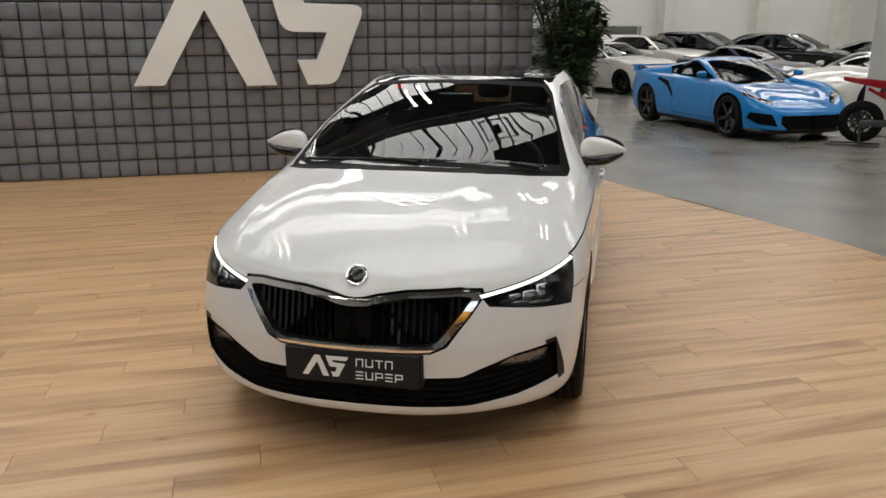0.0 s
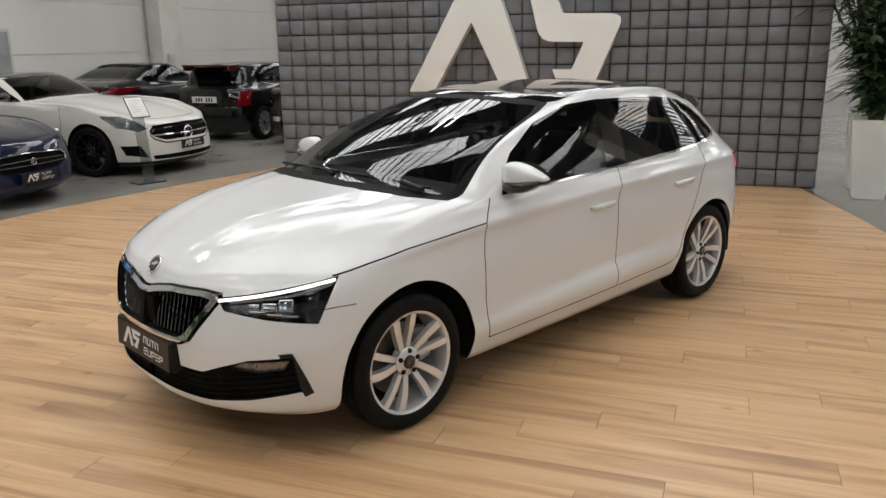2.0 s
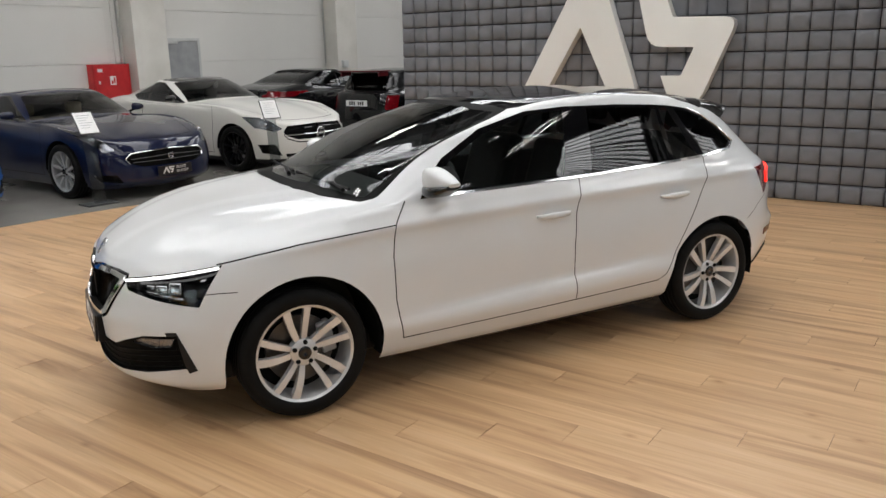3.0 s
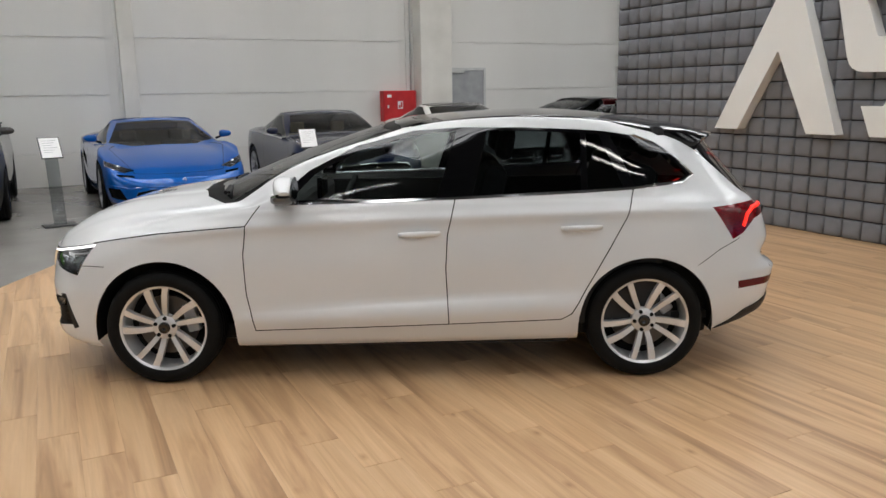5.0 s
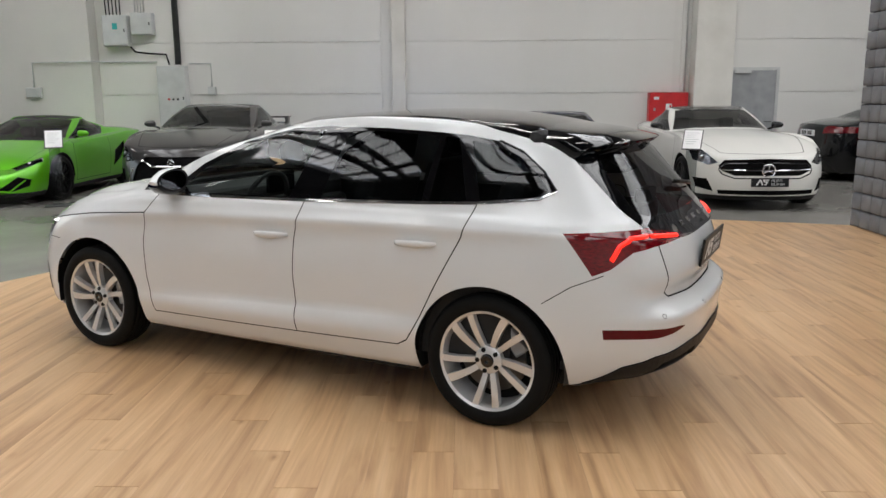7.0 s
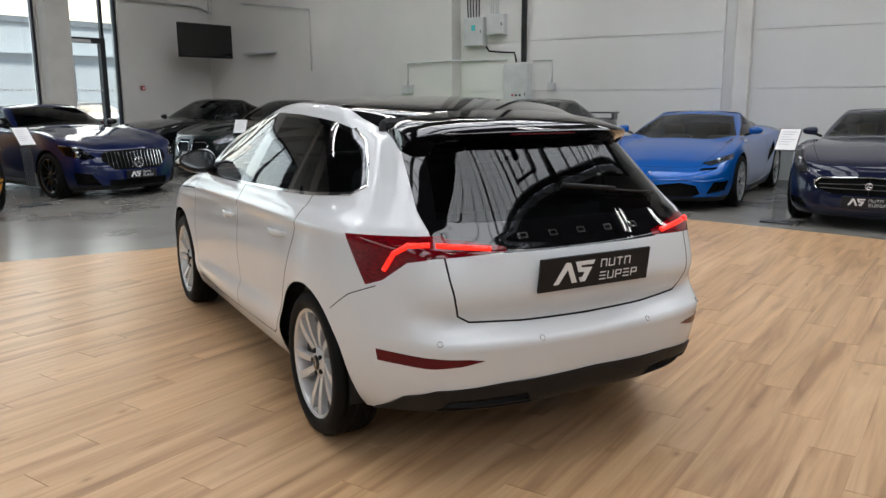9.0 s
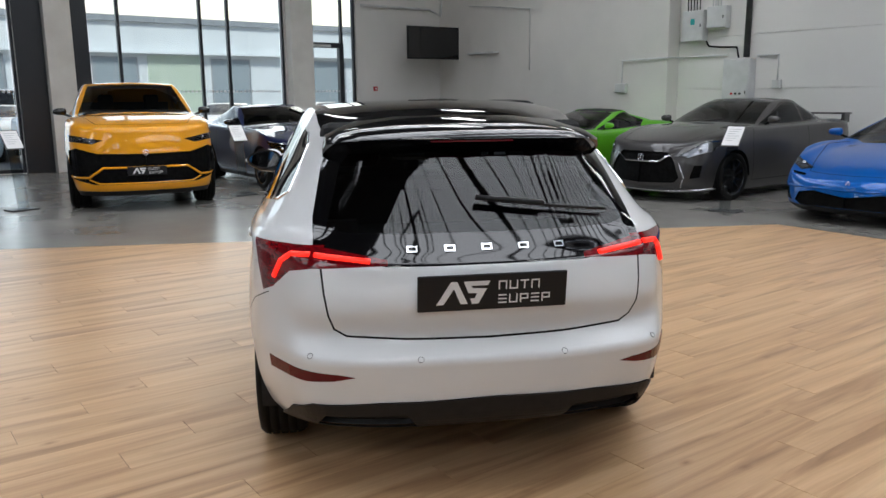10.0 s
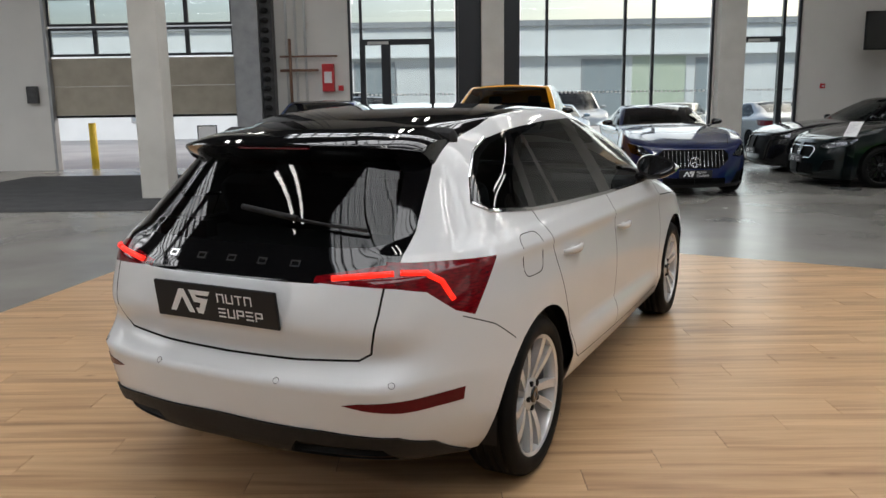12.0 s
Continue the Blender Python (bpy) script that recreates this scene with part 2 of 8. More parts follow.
def oak():
    """Oak-look vinyl: every plank has its own tone and figure; the grain runs along x."""
    m = mat("oak_planks", (0.5, 0.35, 0.2), 0.35)
    b = m.node_tree.nodes["Principled BSDF"]
    co = m.node_tree.nodes.new("ShaderNodeTexCoord")
    info = m.node_tree.nodes.new("ShaderNodeObjectInfo")
    jump = node(m, "ShaderNodeVectorMath")
    jump.operation = 'MULTIPLY_ADD'
    jump.inputs[0].default_value = (7.0, 3.0, 1.0)
    cx = m.node_tree.nodes.new("ShaderNodeCombineXYZ")
    for k in ("X", "Y", "Z"):
        wire(m, info, "Random", cx, k)
    jump.inputs[1].default_value = (13.0, 17.0, 5.0)
    wire(m, cx, "Vector", jump, 0)
    wire(m, co, "Object", jump, 2)
    mp = m.node_tree.nodes.new("ShaderNodeMapping")
    mp.inputs["Scale"].default_value = (0.6, 9.0, 1.0)
    wire(m, jump, "Vector", mp, "Vector")
    grain = node(m, "ShaderNodeTexNoise", Scale=1.0, Detail=7.0, Roughness=0.55, Distortion=0.8)
    wire(m, mp, "Vector", grain, "Vector")
    mp2 = m.node_tree.nodes.new("ShaderNodeMapping")
    mp2.inputs["Scale"].default_value = (2.2, 70.0, 1.0)
    wire(m, jump, "Vector", mp2, "Vector")
    fine = node(m, "ShaderNodeTexNoise", Scale=1.0, Detail=3.0)
    wire(m, mp2, "Vector", fine, "Vector")
    rp = ramp(m, [(0.27, (0.27, 0.148, 0.070)), (0.42, (0.45, 0.272, 0.140)), (0.54, (0.565, 0.360, 0.192)), (0.72, (0.65, 0.442, 0.255))])
    wire(m, grain, "Fac", rp, "Fac")
    rf = ramp(m, [(0.3, (0.90, 0.885, 0.87)), (0.6, (1.0, 1.0, 1.0))])
    wire(m, fine, "Fac", rf, "Fac")
    mul = m.node_tree.nodes.new("ShaderNodeMix")
    mul.data_type, mul.blend_type = 'RGBA', 'MULTIPLY'
    mul.inputs[0].default_value = 1.0
    m.node_tree.links.new(rp.outputs["Color"], mul.inputs[6])
    m.node_tree.links.new(rf.outputs["Color"], mul.inputs[7])
    tone = node(m, "ShaderNodeMapRange")
    tone.inputs["To Min"].default_value, tone.inputs["To Max"].default_value = 0.95, 1.05
    wire(m, info, "Random", tone, "Value")
    hsv = node(m, "ShaderNodeHueSaturation")
    m.node_tree.links.new(mul.outputs[2], hsv.inputs["Color"])
    wire(m, tone, "Result", hsv, "Value")
    knots = node(m, "ShaderNodeTexVoronoi", Scale=1.0, Randomness=1.0)
    mp3 = m.node_tree.nodes.new("ShaderNodeMapping")
    mp3.inputs["Scale"].default_value = (2.6, 5.0, 1.0)
    wire(m, jump, "Vector", mp3, "Vector")
    wire(m, mp3, "Vector", knots, "Vector")
    rk = ramp(m, [(0.02, (0.50, 0.40, 0.32)), (0.06, (0.80, 0.74, 0.68)), (0.13, (1.0, 1.0, 1.0))])
    wire(m, knots, "Distance", rk, "Fac")
    mk = m.node_tree.nodes.new("ShaderNodeMix")
    mk.data_type, mk.blend_type = 'RGBA', 'MULTIPLY'
    mk.inputs[0].default_value = 0.8
    m.node_tree.links.new(hsv.outputs["Color"], mk.inputs[6])
    m.node_tree.links.new(rk.outputs["Color"], mk.inputs[7])
    m.node_tree.links.new(mk.outputs[2], b.inputs["Base Color"])
    mr = node(m, "ShaderNodeMapRange")
    mr.inputs["To Min"].default_value, mr.inputs["To Max"].default_value = 0.24, 0.42
    wire(m, fine, "Fac", mr, "Value")
    wire(m, mr, "Result", b, "Roughness")
    bp = node(m, "ShaderNodeBump", Strength=0.12, Distance=0.002)
    wire(m, fine, "Fac", bp, "Height")
    wire(m, bp, "Normal", b, "Normal")
    return m


M_OAK = oak()
STAGE_Z = 0.0          # top of the wooden stage
FLOOR_Z = -0.012       # concrete around it

WEST, SOUTH, NORTH, EAST = -11.3, -14.6, 24.0, 27.0
bm = boxes((WEST - 0.3, EAST + 0.3, SOUTH - 0.3, NORTH + 0.3, FLOOR_Z - 0.2, FLOOR_Z))
whole("floor", bm, M_CONCRETE, "polished grey concrete showroom floor", "floor", "structure", m=HALL)

# outdoor ground up to the horizon, below the hall's floor
M_YARD = mottled(mat("pale_asphalt", (0.3, 0.3, 0.3), 0.8), 0.4, (0.22, 0.22, 0.22), (0.33, 0.33, 0.33), (0.7, 0.9), 0.2, 20)
bm = boxes((-600, 600, -600, 600, FLOOR_Z - 0.5, FLOOR_Z - 0.21))
whole("ground", bm, M_YARD, "pale asphalt yard outside the hall", "ground", "structure", m=HALL)


def wall_with_holes(name, along, a0, a1, face, thick, z1, holes, material, label):
    """A wall along u or v, with openings (a0, a1, z0, z1) that go through it."""
    bm = bmesh.new()
    cuts = sorted({a0, a1, *[h[0] for h in holes], *[h[1] for h in holes]})
    for lo, hi in zip(cuts, cuts[1:]):
        mid = (lo + hi) / 2
        spans = sorted((h[2], h[3]) for h in holes if h[0] < mid < h[1])
        z = FLOOR_Z
        for s0, s1 in spans + [(z1, z1)]:
            if s0 - z > 0.001:
                if along == "u":
                    box(bm, lo, hi, *sorted((face, face + thick)), z, s0)
                else:
                    box(bm, *sorted((face, face + thick)), lo, hi, z, s0)
            z = s1
    return whole(name, bm, material, label, "wall", "structure", m=HALL)


WINDOWS = [(-0.1, 2.5, 0.0, 5.0), (-6.15, -1.5, 0.0, 5.0), (-8.2, -6.8, 0.0, 5.0)]
GARAGE = (5.15, 9.7, FLOOR_Z, 4.6)
wall_with_holes("wall_south", "u", WEST - 0.3, EAST + 0.3, SOUTH, -0.3, CEILING_Z + 0.3,
                WINDOWS + [GARAGE], M_PLASTER, "white painted masonry wall with tall glazed openings")
wall_with_holes("wall_north", "u", WEST - 0.3, EAST + 0.3, NORTH, 0.3, CEILING_Z + 0.3,
                [(11.6, 13.95, 1.06, 1.9)], M_WALL, "pale grey cladding wall at the far end of the hall")
bm = boxes((11.6, 13.95, NORTH + .1, NORTH + .16, 1.45, 1.50), (11.54, 11.6, NORTH - .03, NORTH + .2, 1.0, 1.96), (13.95, 14.01, NORTH - .03, NORTH + .2, 1.0, 1.96), (11.6, 13.95, NORTH - .03, NORTH + .2, 1.0, 1.06), (11.6, 13.95, NORTH - .03, NORTH + .2, 1.9, 1.96))
whole("window_4", bm, M_COLUMN, "low bright window band in the far wall", "window", "structure", m=HALL)
wall_with_holes("wall_west", "v", SOUTH, NORTH, WEST, -0.3, CEILING_Z + 0.3, [], M_WALL, "white ribbed sandwich panel wall")
wall_with_holes("wall_east", "v", SOUTH, NORTH, EAST, 0.3, CEILING_Z + 0.3, [], M_WALL, "white sandwich panel wall")

# ribbed sandwich panels on the west wall, each course proud of the wall with a joint between
bm0 = bmesh.new()
box(bm0, 0, 0.03, -2.82, 2.82, 0.006, 1.014, 0.004)
for k in range(25):
    z = 0.04 + 0.0395 * k
    box(bm0, 0.03, 0.0325, -2.82, 2.82, z, z + 0.024)
panel_mesh = mesh_of("wall_panel", bm0, M_WALL)
west = bpy.data.objects["wall_west"]
for col in range(4):
    for row in range(1, 8):
        o = new("wall_panel", panel_mesh)
        o.parent = west
        o.location = (WEST, -3.75 + 5.8 * col, -0.44 + 1.02 * row)
bm = boxes((WEST + 0.001, WEST + 0.045, -6.65, NORTH, FLOOR_Z, 0.57), bevel=0.004)
whole("baseboard", bm, M_PLASTER, "plain white plinth under the ribbed panels", "baseboard", "structure", m=HALL)
bm = boxes((WEST, WEST + 0.36, SOUTH, -6.65, FLOOR_Z, CEILING_Z))
whole("wall_west_masonry", bm, M_PLASTER, "white painted masonry wall standing proud of the panels", "wall", "structure", m=HALL)
for cu, cv, w, d, lab in ((WEST, -0.57, 0.27, 0.16, "slim white steel column on the panel wall"), (WEST, 5.57, 0.74, 0.4, "broad white column in front of the panel wall"),
                          (WEST, 11.2, 0.74, 0.4, "broad white column in front of the panel wall"), (WEST, 17.0, 0.74, 0.4, "broad white column in front of the panel wall")):
    bm = boxes((cu + 0.034, cu + 0.034 + d, cv - w / 2, cv + w / 2, FLOOR_Z, CEILING_Z), bevel=0.012)
    whole("column", bm, M_COLUMN, lab, "column", "structure", m=HALL)
for cu, cv, w in ((4.97, -8.5, 0.46), (7.25, 14.7, 0.6), (9.5, 6.25, 0.9), (14.85, 23.7, 0.55), (18.95, 23.7, 0.55), (22.7, 23.7, 0.6)):
    bm = boxes((cu - w / 2, cu + w / 2, cv - w / 2, cv + w / 2, FLOOR_Z, CEILING_Z), bevel=0.02)
    whole("column", bm, M_COLUMN, "square cream painted concrete column", "column", "structure", m=HALL)

# ceiling deck with openings for the roof lights
bm = bmesh.new()
edges_v = [SOUTH - 0.3]
for rv in ROOF_LIGHTS:
    edges_v += [rv - ROOF_W / 2, rv + ROOF_W / 2]
edges_v.append(NORTH + 0.3)
for i in range(0, len(edges_v), 2):
    box(bm, WEST - 0.3, EAST + 0.3, edges_v[i], edges_v[i + 1], CEILING_Z, CEILING_Z + 0.2)
for rv in ROOF_LIGHTS:
    ends = [WEST - 0.3] + [u for span in ROOF_SPANS for u in span] + [EAST + 0.3]
    for a, b in zip(ends[::2], ends[1::2]):
        box(bm, a, b, rv - ROOF_W / 2, rv + ROOF_W / 2, CEILING_Z, CEILING_Z + 0.2)
    for u0, u1 in ROOF_SPANS:
        box(bm, u0 - 0.05, u1 + 0.05, rv - ROOF_W / 2 - 0.05, rv + ROOF_W / 2 + 0.05, CEILING_Z + 0.5, CEILING_Z + 0.55)
whole("ceiling", bm, M_CEILING, "grey steel roof deck with broad roof lights", "ceiling", "structure", m=HALL)
rng_bars = random.Random(3)
for rv in ROOF_LIGHTS:
    for u0, u1 in ROOF_SPANS:
        bm = bmesh.new()
        u, k = u0, 0
        while u < u1 + .05:
            w = 0.05 if k % 4 == 0 else 0.016
            box(bm, u - w, u + w, rv - ROOF_W / 2, rv + ROOF_W / 2, CEILING_Z + 0.06, CEILING_Z + 0.14)
            u += 0.41 + rng_bars.uniform(-.07, .07)
            k += 1
        # opening smoke vents, each a dark frame with its drive in the middle
        for hu in (u1 - 2.1, u1 - 6.3, u1 - 10.5):
            box(bm, hu - .45, hu - .40, rv - .68, rv + .78, CEILING_Z - .02, CEILING_Z + .04)
            box(bm, hu + .40, hu + .45, rv - .68, rv + .78, CEILING_Z - .02, CEILING_Z + .04)
            box(bm, hu - .45, hu + .45, rv - .75, rv - .68, CEILING_Z - .02, CEILING_Z + .04)
            box(bm, hu - .45, hu + .45, rv + .78, rv + .85, CEILING_Z - .02, CEILING_Z + .04)
            box(bm, hu - .10, hu + .10, rv - .25, rv + .35, CEILING_Z - .02, CEILING_Z + .04)
        whole("roof_light_bars", bm, M_STEEL, "dark glazing bars and vents of a roof light", "roof light", "structure", m=HALL)
bm = bmesh.new()
for v in (-11.97, -6.27, -.57, 5.57, 11.2, 17.0):
    box(bm, WEST, EAST, v - 0.09, v + 0.09, CEILING_Z - 0.75, CEILING_Z - 0.62)
    box(bm, WEST, EAST, v - 0.09, v + 0.09, CEILING_Z - 0.12, CEILING_Z - 0.02)
    for k in range(25):
        u = WEST + 1.5 * k
        rod(bm, (u, v, CEILING_Z - 0.68), (u + 0.75, v, CEILING_Z - 0.08), 0.03, 6)
        rod(bm, (u + 0.75, v, CEILING_Z - 0.08), (u + 1.5, v, CEILING_Z - 0.68), 0.03, 6)
whole("roof_trusses", bm, M_STEEL, "dark steel lattice roof trusses", "truss", "structure", m=HALL)

# linear ceiling lamps in pairs
M_TUBE = glow("lamp_tube", (1.0, 0.97, 0.92), 14.0)
bm = boxes((-0.75, 0.75, -0.05, 0.05, 0.0, 0.05), bevel=0.01)
lamp_body = mesh_of("body", bm, M_LIGHTMETAL)
bm = boxes((-0.74, 0.74, -0.042, 0.042, -0.018, 0.001), bevel=0.008)
lamp_tube = mesh_of("diffuser", bm, M_TUBE)
first = None
for lu in (-8.4, -3.9, .6, 5.1):
    for lv in (-9.9, -4.2, 1.5, 7.0):
        for off in (-0.18, 0.18):
            place = HALL @ pose(lu + off, lv, CEILING_Z - 1.0, 0, 0, 90)
            if first is None:
                first = thing("ceiling_lamp", "white linear ceiling lamp hung in pairs", "lamp", place, "linear ceiling lamps")
                for nm, me in (("body", lamp_body), ("diffuser", lamp_tube)):
                    o = new(nm, me)
                    o.parent = first
                bm = bmesh.new()
                rod(bm, (-0.6, 0, 0.04), (-0.6, 0, 1.0), 0.004, 5)
                part("suspension_wire", bm, M_STEEL, first)
                bm = bmesh.new()
                rod(bm, (0.6, 0, 0.04), (0.6, 0, 1.0), 0.004, 5)
                part("suspension_wire", bm, M_STEEL, first)
            else:
                copy_thing(first, place)


# ---- glazed openings of the south wall ----
def window(name, u0, u1, mullions, door, label):
    """Full-height glazing with an anthracite frame; door: (u0, u1, transom z)."""
    w = thing(name, label, "window", HALL @ pose(0, SOUTH - 0.12, 0), kind="structure")
    z0, z1 = 0.0, 5.0
    bm = boxes((u0, u0 + 0.06, -0.05, 0.05, z0, z1), (u1 - 0.06, u1, -0.05, 0.05, z0, z1),
               (u0 + 0.06, u1 - 0.06, -0.05, 0.05, z1 - 0.08, z1), (u0 + 0.06, u1 - 0.06, -0.05, 0.05, z0, z0 + 0.08), bevel=0.004)
    part("window_frame", bm, M_FRAME, w)
    for mu in mullions:
        part("mullion", boxes((mu - 0.035, mu + 0.035, -0.048, 0.048, z0 + 0.08, z1 - 0.08), bevel=0.004), M_FRAME, w)
    cuts = [u0 + 0.06] + sorted(mullions) + [u1 - 0.06]
    for a, b in zip(cuts, cuts[1:]):
        o = part("pane", boxes((a + 0.03, b - 0.03, -0.012, 0.012, z0 + 0.08, z1 - 0.08)), M_PANE, w)
        o.visible_shadow = False
    if door:
        a, b, tz, inner = door
        d = part("door_frame", boxes((a - 0.04, a + 0.09, -0.07, 0.07, z0 + 0.08, tz), (b - 0.09, b + 0.04, -0.07, 0.07, z0 + 0.08, tz),
                                     (a + 0.09, b - 0.09, -0.07, 0.07, tz - 0.13, tz), bevel=0.004), M_FRAME, w)
        if inner:
            part("door_stile", boxes((inner - 0.11, inner + 0.11, -0.065, 0.065, z0 + 0.08, tz - 0.13), bevel=0.004), M_FRAME, d)
        part("door_closer", boxes((b - 0.65, b - 0.15, 0.07, 0.11, tz - 0.12, tz - 0.05), bevel=0.006), M_LIGHTMETAL, d)
    # a strip of small white safety marks stuck on the glass
    bm = bmesh.new()
    u = u0 + 0.15
    while u < u1 - 0.15:
        box(bm, u, u + 0.05, 0.013, 0.0145, 1.66, 1.71)
        u += 0.1
    part("safety_marking", bm, M_LETTER, w, "row of small white squares stuck on the glass")
    return w


window("window_1", -0.1, 2.5, [0.5, 2.2], (0.5, 2.2, 2.98, 1.62), "full-height entrance glazing with dark frames and a door")
window("window_2", -6.15, -1.5, [-4.72, -4.05, -2.2], None, "full-height showroom glazing with dark mullions")
window("window_3", -8.2, -6.8, [-7.8], (-7.8, -6.8, 2.92, None), "narrow full-height glazing with a dark framed door")
for a, b in ((-0.64, -0.1), (-1.5, -1.16)):
    bm = boxes((a + 0.003, b - 0.003, SOUTH + 0.003, SOUTH + 0.08, FLOOR_Z, 5.0), bevel=0.004)
    whole("trim", bm, M_FRAME, "anthracite cladding strip beside the window", "trim", "structure", m=HALL)
bm = boxes((-1.16, -0.64, SOUTH + 0.003, SOUTH + 0.34, FLOOR_Z, CEILING_Z), bevel=0.01)
whole("column", bm, M_COLUMN, "cream painted column between the windows", "column", "structure", m=HALL)
bm = boxes((-6.78, -6.18, SOUTH + 0.003, SOUTH + 0.3, FLOOR_Z, CEILING_Z), bevel=0.01)
whole("column", bm, M_COLUMN, "cream painted column between the windows", "column", "structure", m=HALL)

# sectional garage door, part raised
gd = thing("garage_door", "part-raised sectional door with two glazed rows over sandstone-coloured panels", "garage door", HALL @ pose(0, SOUTH - 0.1, 0), kind="structure")
M_SAND = mottled(mat("sand_coloured_door_panel", (0.42, 0.38, 0.30), 0.5), 3, (0.36, 0.32, 0.25), (0.44, 0.40, 0.32), (0.4, 0.6), 0.05, 120)
g0, g1, _, _ = GARAGE
for z0, z1 in ((1.3, 1.98), (1.985, 2.64)):
    part("door_panel", boxes((g0 + 0.08, g1 - 0.08, -0.03, 0.03, z0, z1), bevel=0.006), M_SAND, gd)
for z0, z1 in ((2.68, 3.34), (3.38, 4.04)):
    cuts = [g0 + 0.08 + (g1 - g0 - 0.16) * k / 4 for k in range(5)]
    for a, b in zip(cuts, cuts[1:]):
        fr = part("glazing_frame", boxes((a, a + 0.05, -0.03, 0.03, z0, z1), (b - 0.05, b, -0.03, 0.03, z0, z1), (a + 0.05, b - 0.05, -0.03, 0.03, z0, z0 + 0.06),
                                         (a + 0.05, b - 0.05, -0.03, 0.03, z1 - 0.06, z1)), M_FRAME, gd)
        o = part("pane", boxes((a + 0.05, b - 0.05, -0.006, 0.006, z0 + 0.06, z1 - 0.06)), M_PANE, fr)
        o.visible_shadow = False
part("door_panel", boxes((g0 + 0.08, g1 - 0.08, -0.03, 0.03, 4.08, 4.6), bevel=0.006), M_SAND, gd)
part("bottom_seal", boxes((g0 + 0.08, g1 - 0.08, -0.025, 0.025, 1.24, 1.298)), M_RUBBER, gd)
for a in (g0, g1 - 0.07):
    part("guide_rail", boxes((a, a + 0.07, -0.05, 0.16, FLOOR_Z, 4.6), bevel=0.004), M_GREYMETAL, gd)
bm = boxes((4.2, 9.4, -12.8, -6.8, FLOOR_Z, FLOOR_Z + 0.012), bevel=0.004)
whole("entrance_mat", bm, M_MAT, "large dark ribbed entrance mat on the concrete", "mat", m=HALL)

# ---- the padded logo wall ----
LOGO_V = 5.36
W0, W1, WALL_H = -4.555, 2.48, 3.256
lw = thing("wall_logo", "free-standing dark grey wall of square padded tiles", "wall", HALL @ pose(0, LOGO_V, 0), kind="structure")
part("core", boxes((W0 + 0.01, W1 - 0.01, 0.004, 0.3, 0.0, WALL_H), bevel=0.004), M_FOAMGAP, lw)
COLS, ROWS = 32, 16
pw, ph = (W1 - W0) / COLS, WALL_H / ROWS


def pad(bm, cx, cz, side=1.0):
    hw, hh = pw / 2 - 0.004, ph / 2 - 0.004
    rings = []
    for inset, d in ((0.0, 0.0), (0.003, -0.026), (0.016, -0.040), (0.05, -0.046)):
        rings.append([bm.verts.new((cx + sx * (hw - inset), d * side, cz + sz * (hh - inset))) for sx, sz in ((-1, -1), (1, -1), (1, 1), (-1, 1))])
    for a, b in zip(rings, rings[1:]):
        for k in range(4):
            bm.faces.new((a[k], a[(k + 1) % 4], b[(k + 1) % 4], b[k]))
    bm.faces.new(rings[-1])


LOW_ROWS = 8
bm = bmesh.new()
for r in range(LOW_ROWS, ROWS):
    for c in range(COLS):
        pad(bm, W0 + pw * (c + 0.5), ph * (r + 0.5))
bmesh.ops.recalc_face_normals(bm, faces=bm.faces)
tagged(part("upper_pads", bm, M_FOAM, lw, "", True), kind="stuff")

# ---- the two big letter shapes on it ----
def rounded(points, radius, steps=4):
    """A closed outline with its corners rounded; radius may be one number or one a corner."""
    out, n = [], len(points)
    for i, p in enumerate(points):
        p = Vector(p)
        r = radius[i] if isinstance(radius, (list, tuple)) else radius
        a, b = Vector(points[i - 1]) - p, Vector(points[(i + 1) % n]) - p
        r = min(r, a.length * 0.45, b.length * 0.45)
        if r < 1e-4:
            out.append(tuple(p))
            continue
        s, e = p + a.normalized() * r, p + b.normalized() * r
        for k in range(steps + 1):
            t = k / steps
            out.append(tuple((1 - t) ** 2 * s + 2 * t * (1 - t) * p + t * t * e))
    return out


A_SHAPE = [(-2.52, 1.09), (-2.17, 1.09), (-1.66, 1.95), (-1.23, 1.07), (-0.87, 1.07), (-1.42, 2.62), (-1.66, 2.62)]
S_SHAPE = [(-0.50, 1.07), (-0.15, 1.07), (0.24, 2.01), (-0.50, 2.03), (-0.66, 2.43), (0.40, 2.43), (0.52, 2.75), (-1.04, 2.75), (-0.78, 1.70), (-0.24, 1.69), (-0.38, 1.37), (-0.62, 1.37)]
LETTER_M = HALL @ pose(0, LOGO_V - 0.046, 0, 90, 0, 0)


def letter(name, outline, lab):
    bm = bmesh.new()
    prism(bm, outline, 0.004, 0.13)
    front = [f for f in bm.faces if f.normal.z > 0.9]
    rim = [e for f in front for e in f.edges]
    bmesh.ops.bevel(bm, geom=rim, offset=0.04, segments=4, affect='EDGES', profile=0.5, clamp_overlap=True)
    top = thing(name, lab, "wall letter", LETTER_M)
    part("face", bm, M_ACRYLIC, top)
    bm = bmesh.new()
    prism(bm, [(x, y) for x, y in outline], -0.02, 0.004)
    part("mounting_plate", bm, M_GREYMETAL, top)


letter("wall_letter", rounded(A_SHAPE, [0.01, 0.01, 0.02, 0.01, 0.01, 0.03, 0.03]), "large cream acrylic arrow-shaped letter on the padded wall")
letter("wall_letter", rounded(S_SHAPE, [0.01, 0.12, 0.16, 0.02, 0.05, 0.01, 0.01, 0.15, 0.16, 0.02, 0.02, 0.01]), "large cream acrylic angular letter on the padded wall")

# ---- car building kit ----
from mathutils.bvhtree import BVHTree
from mathutils.interpolate import poly_3d_calc

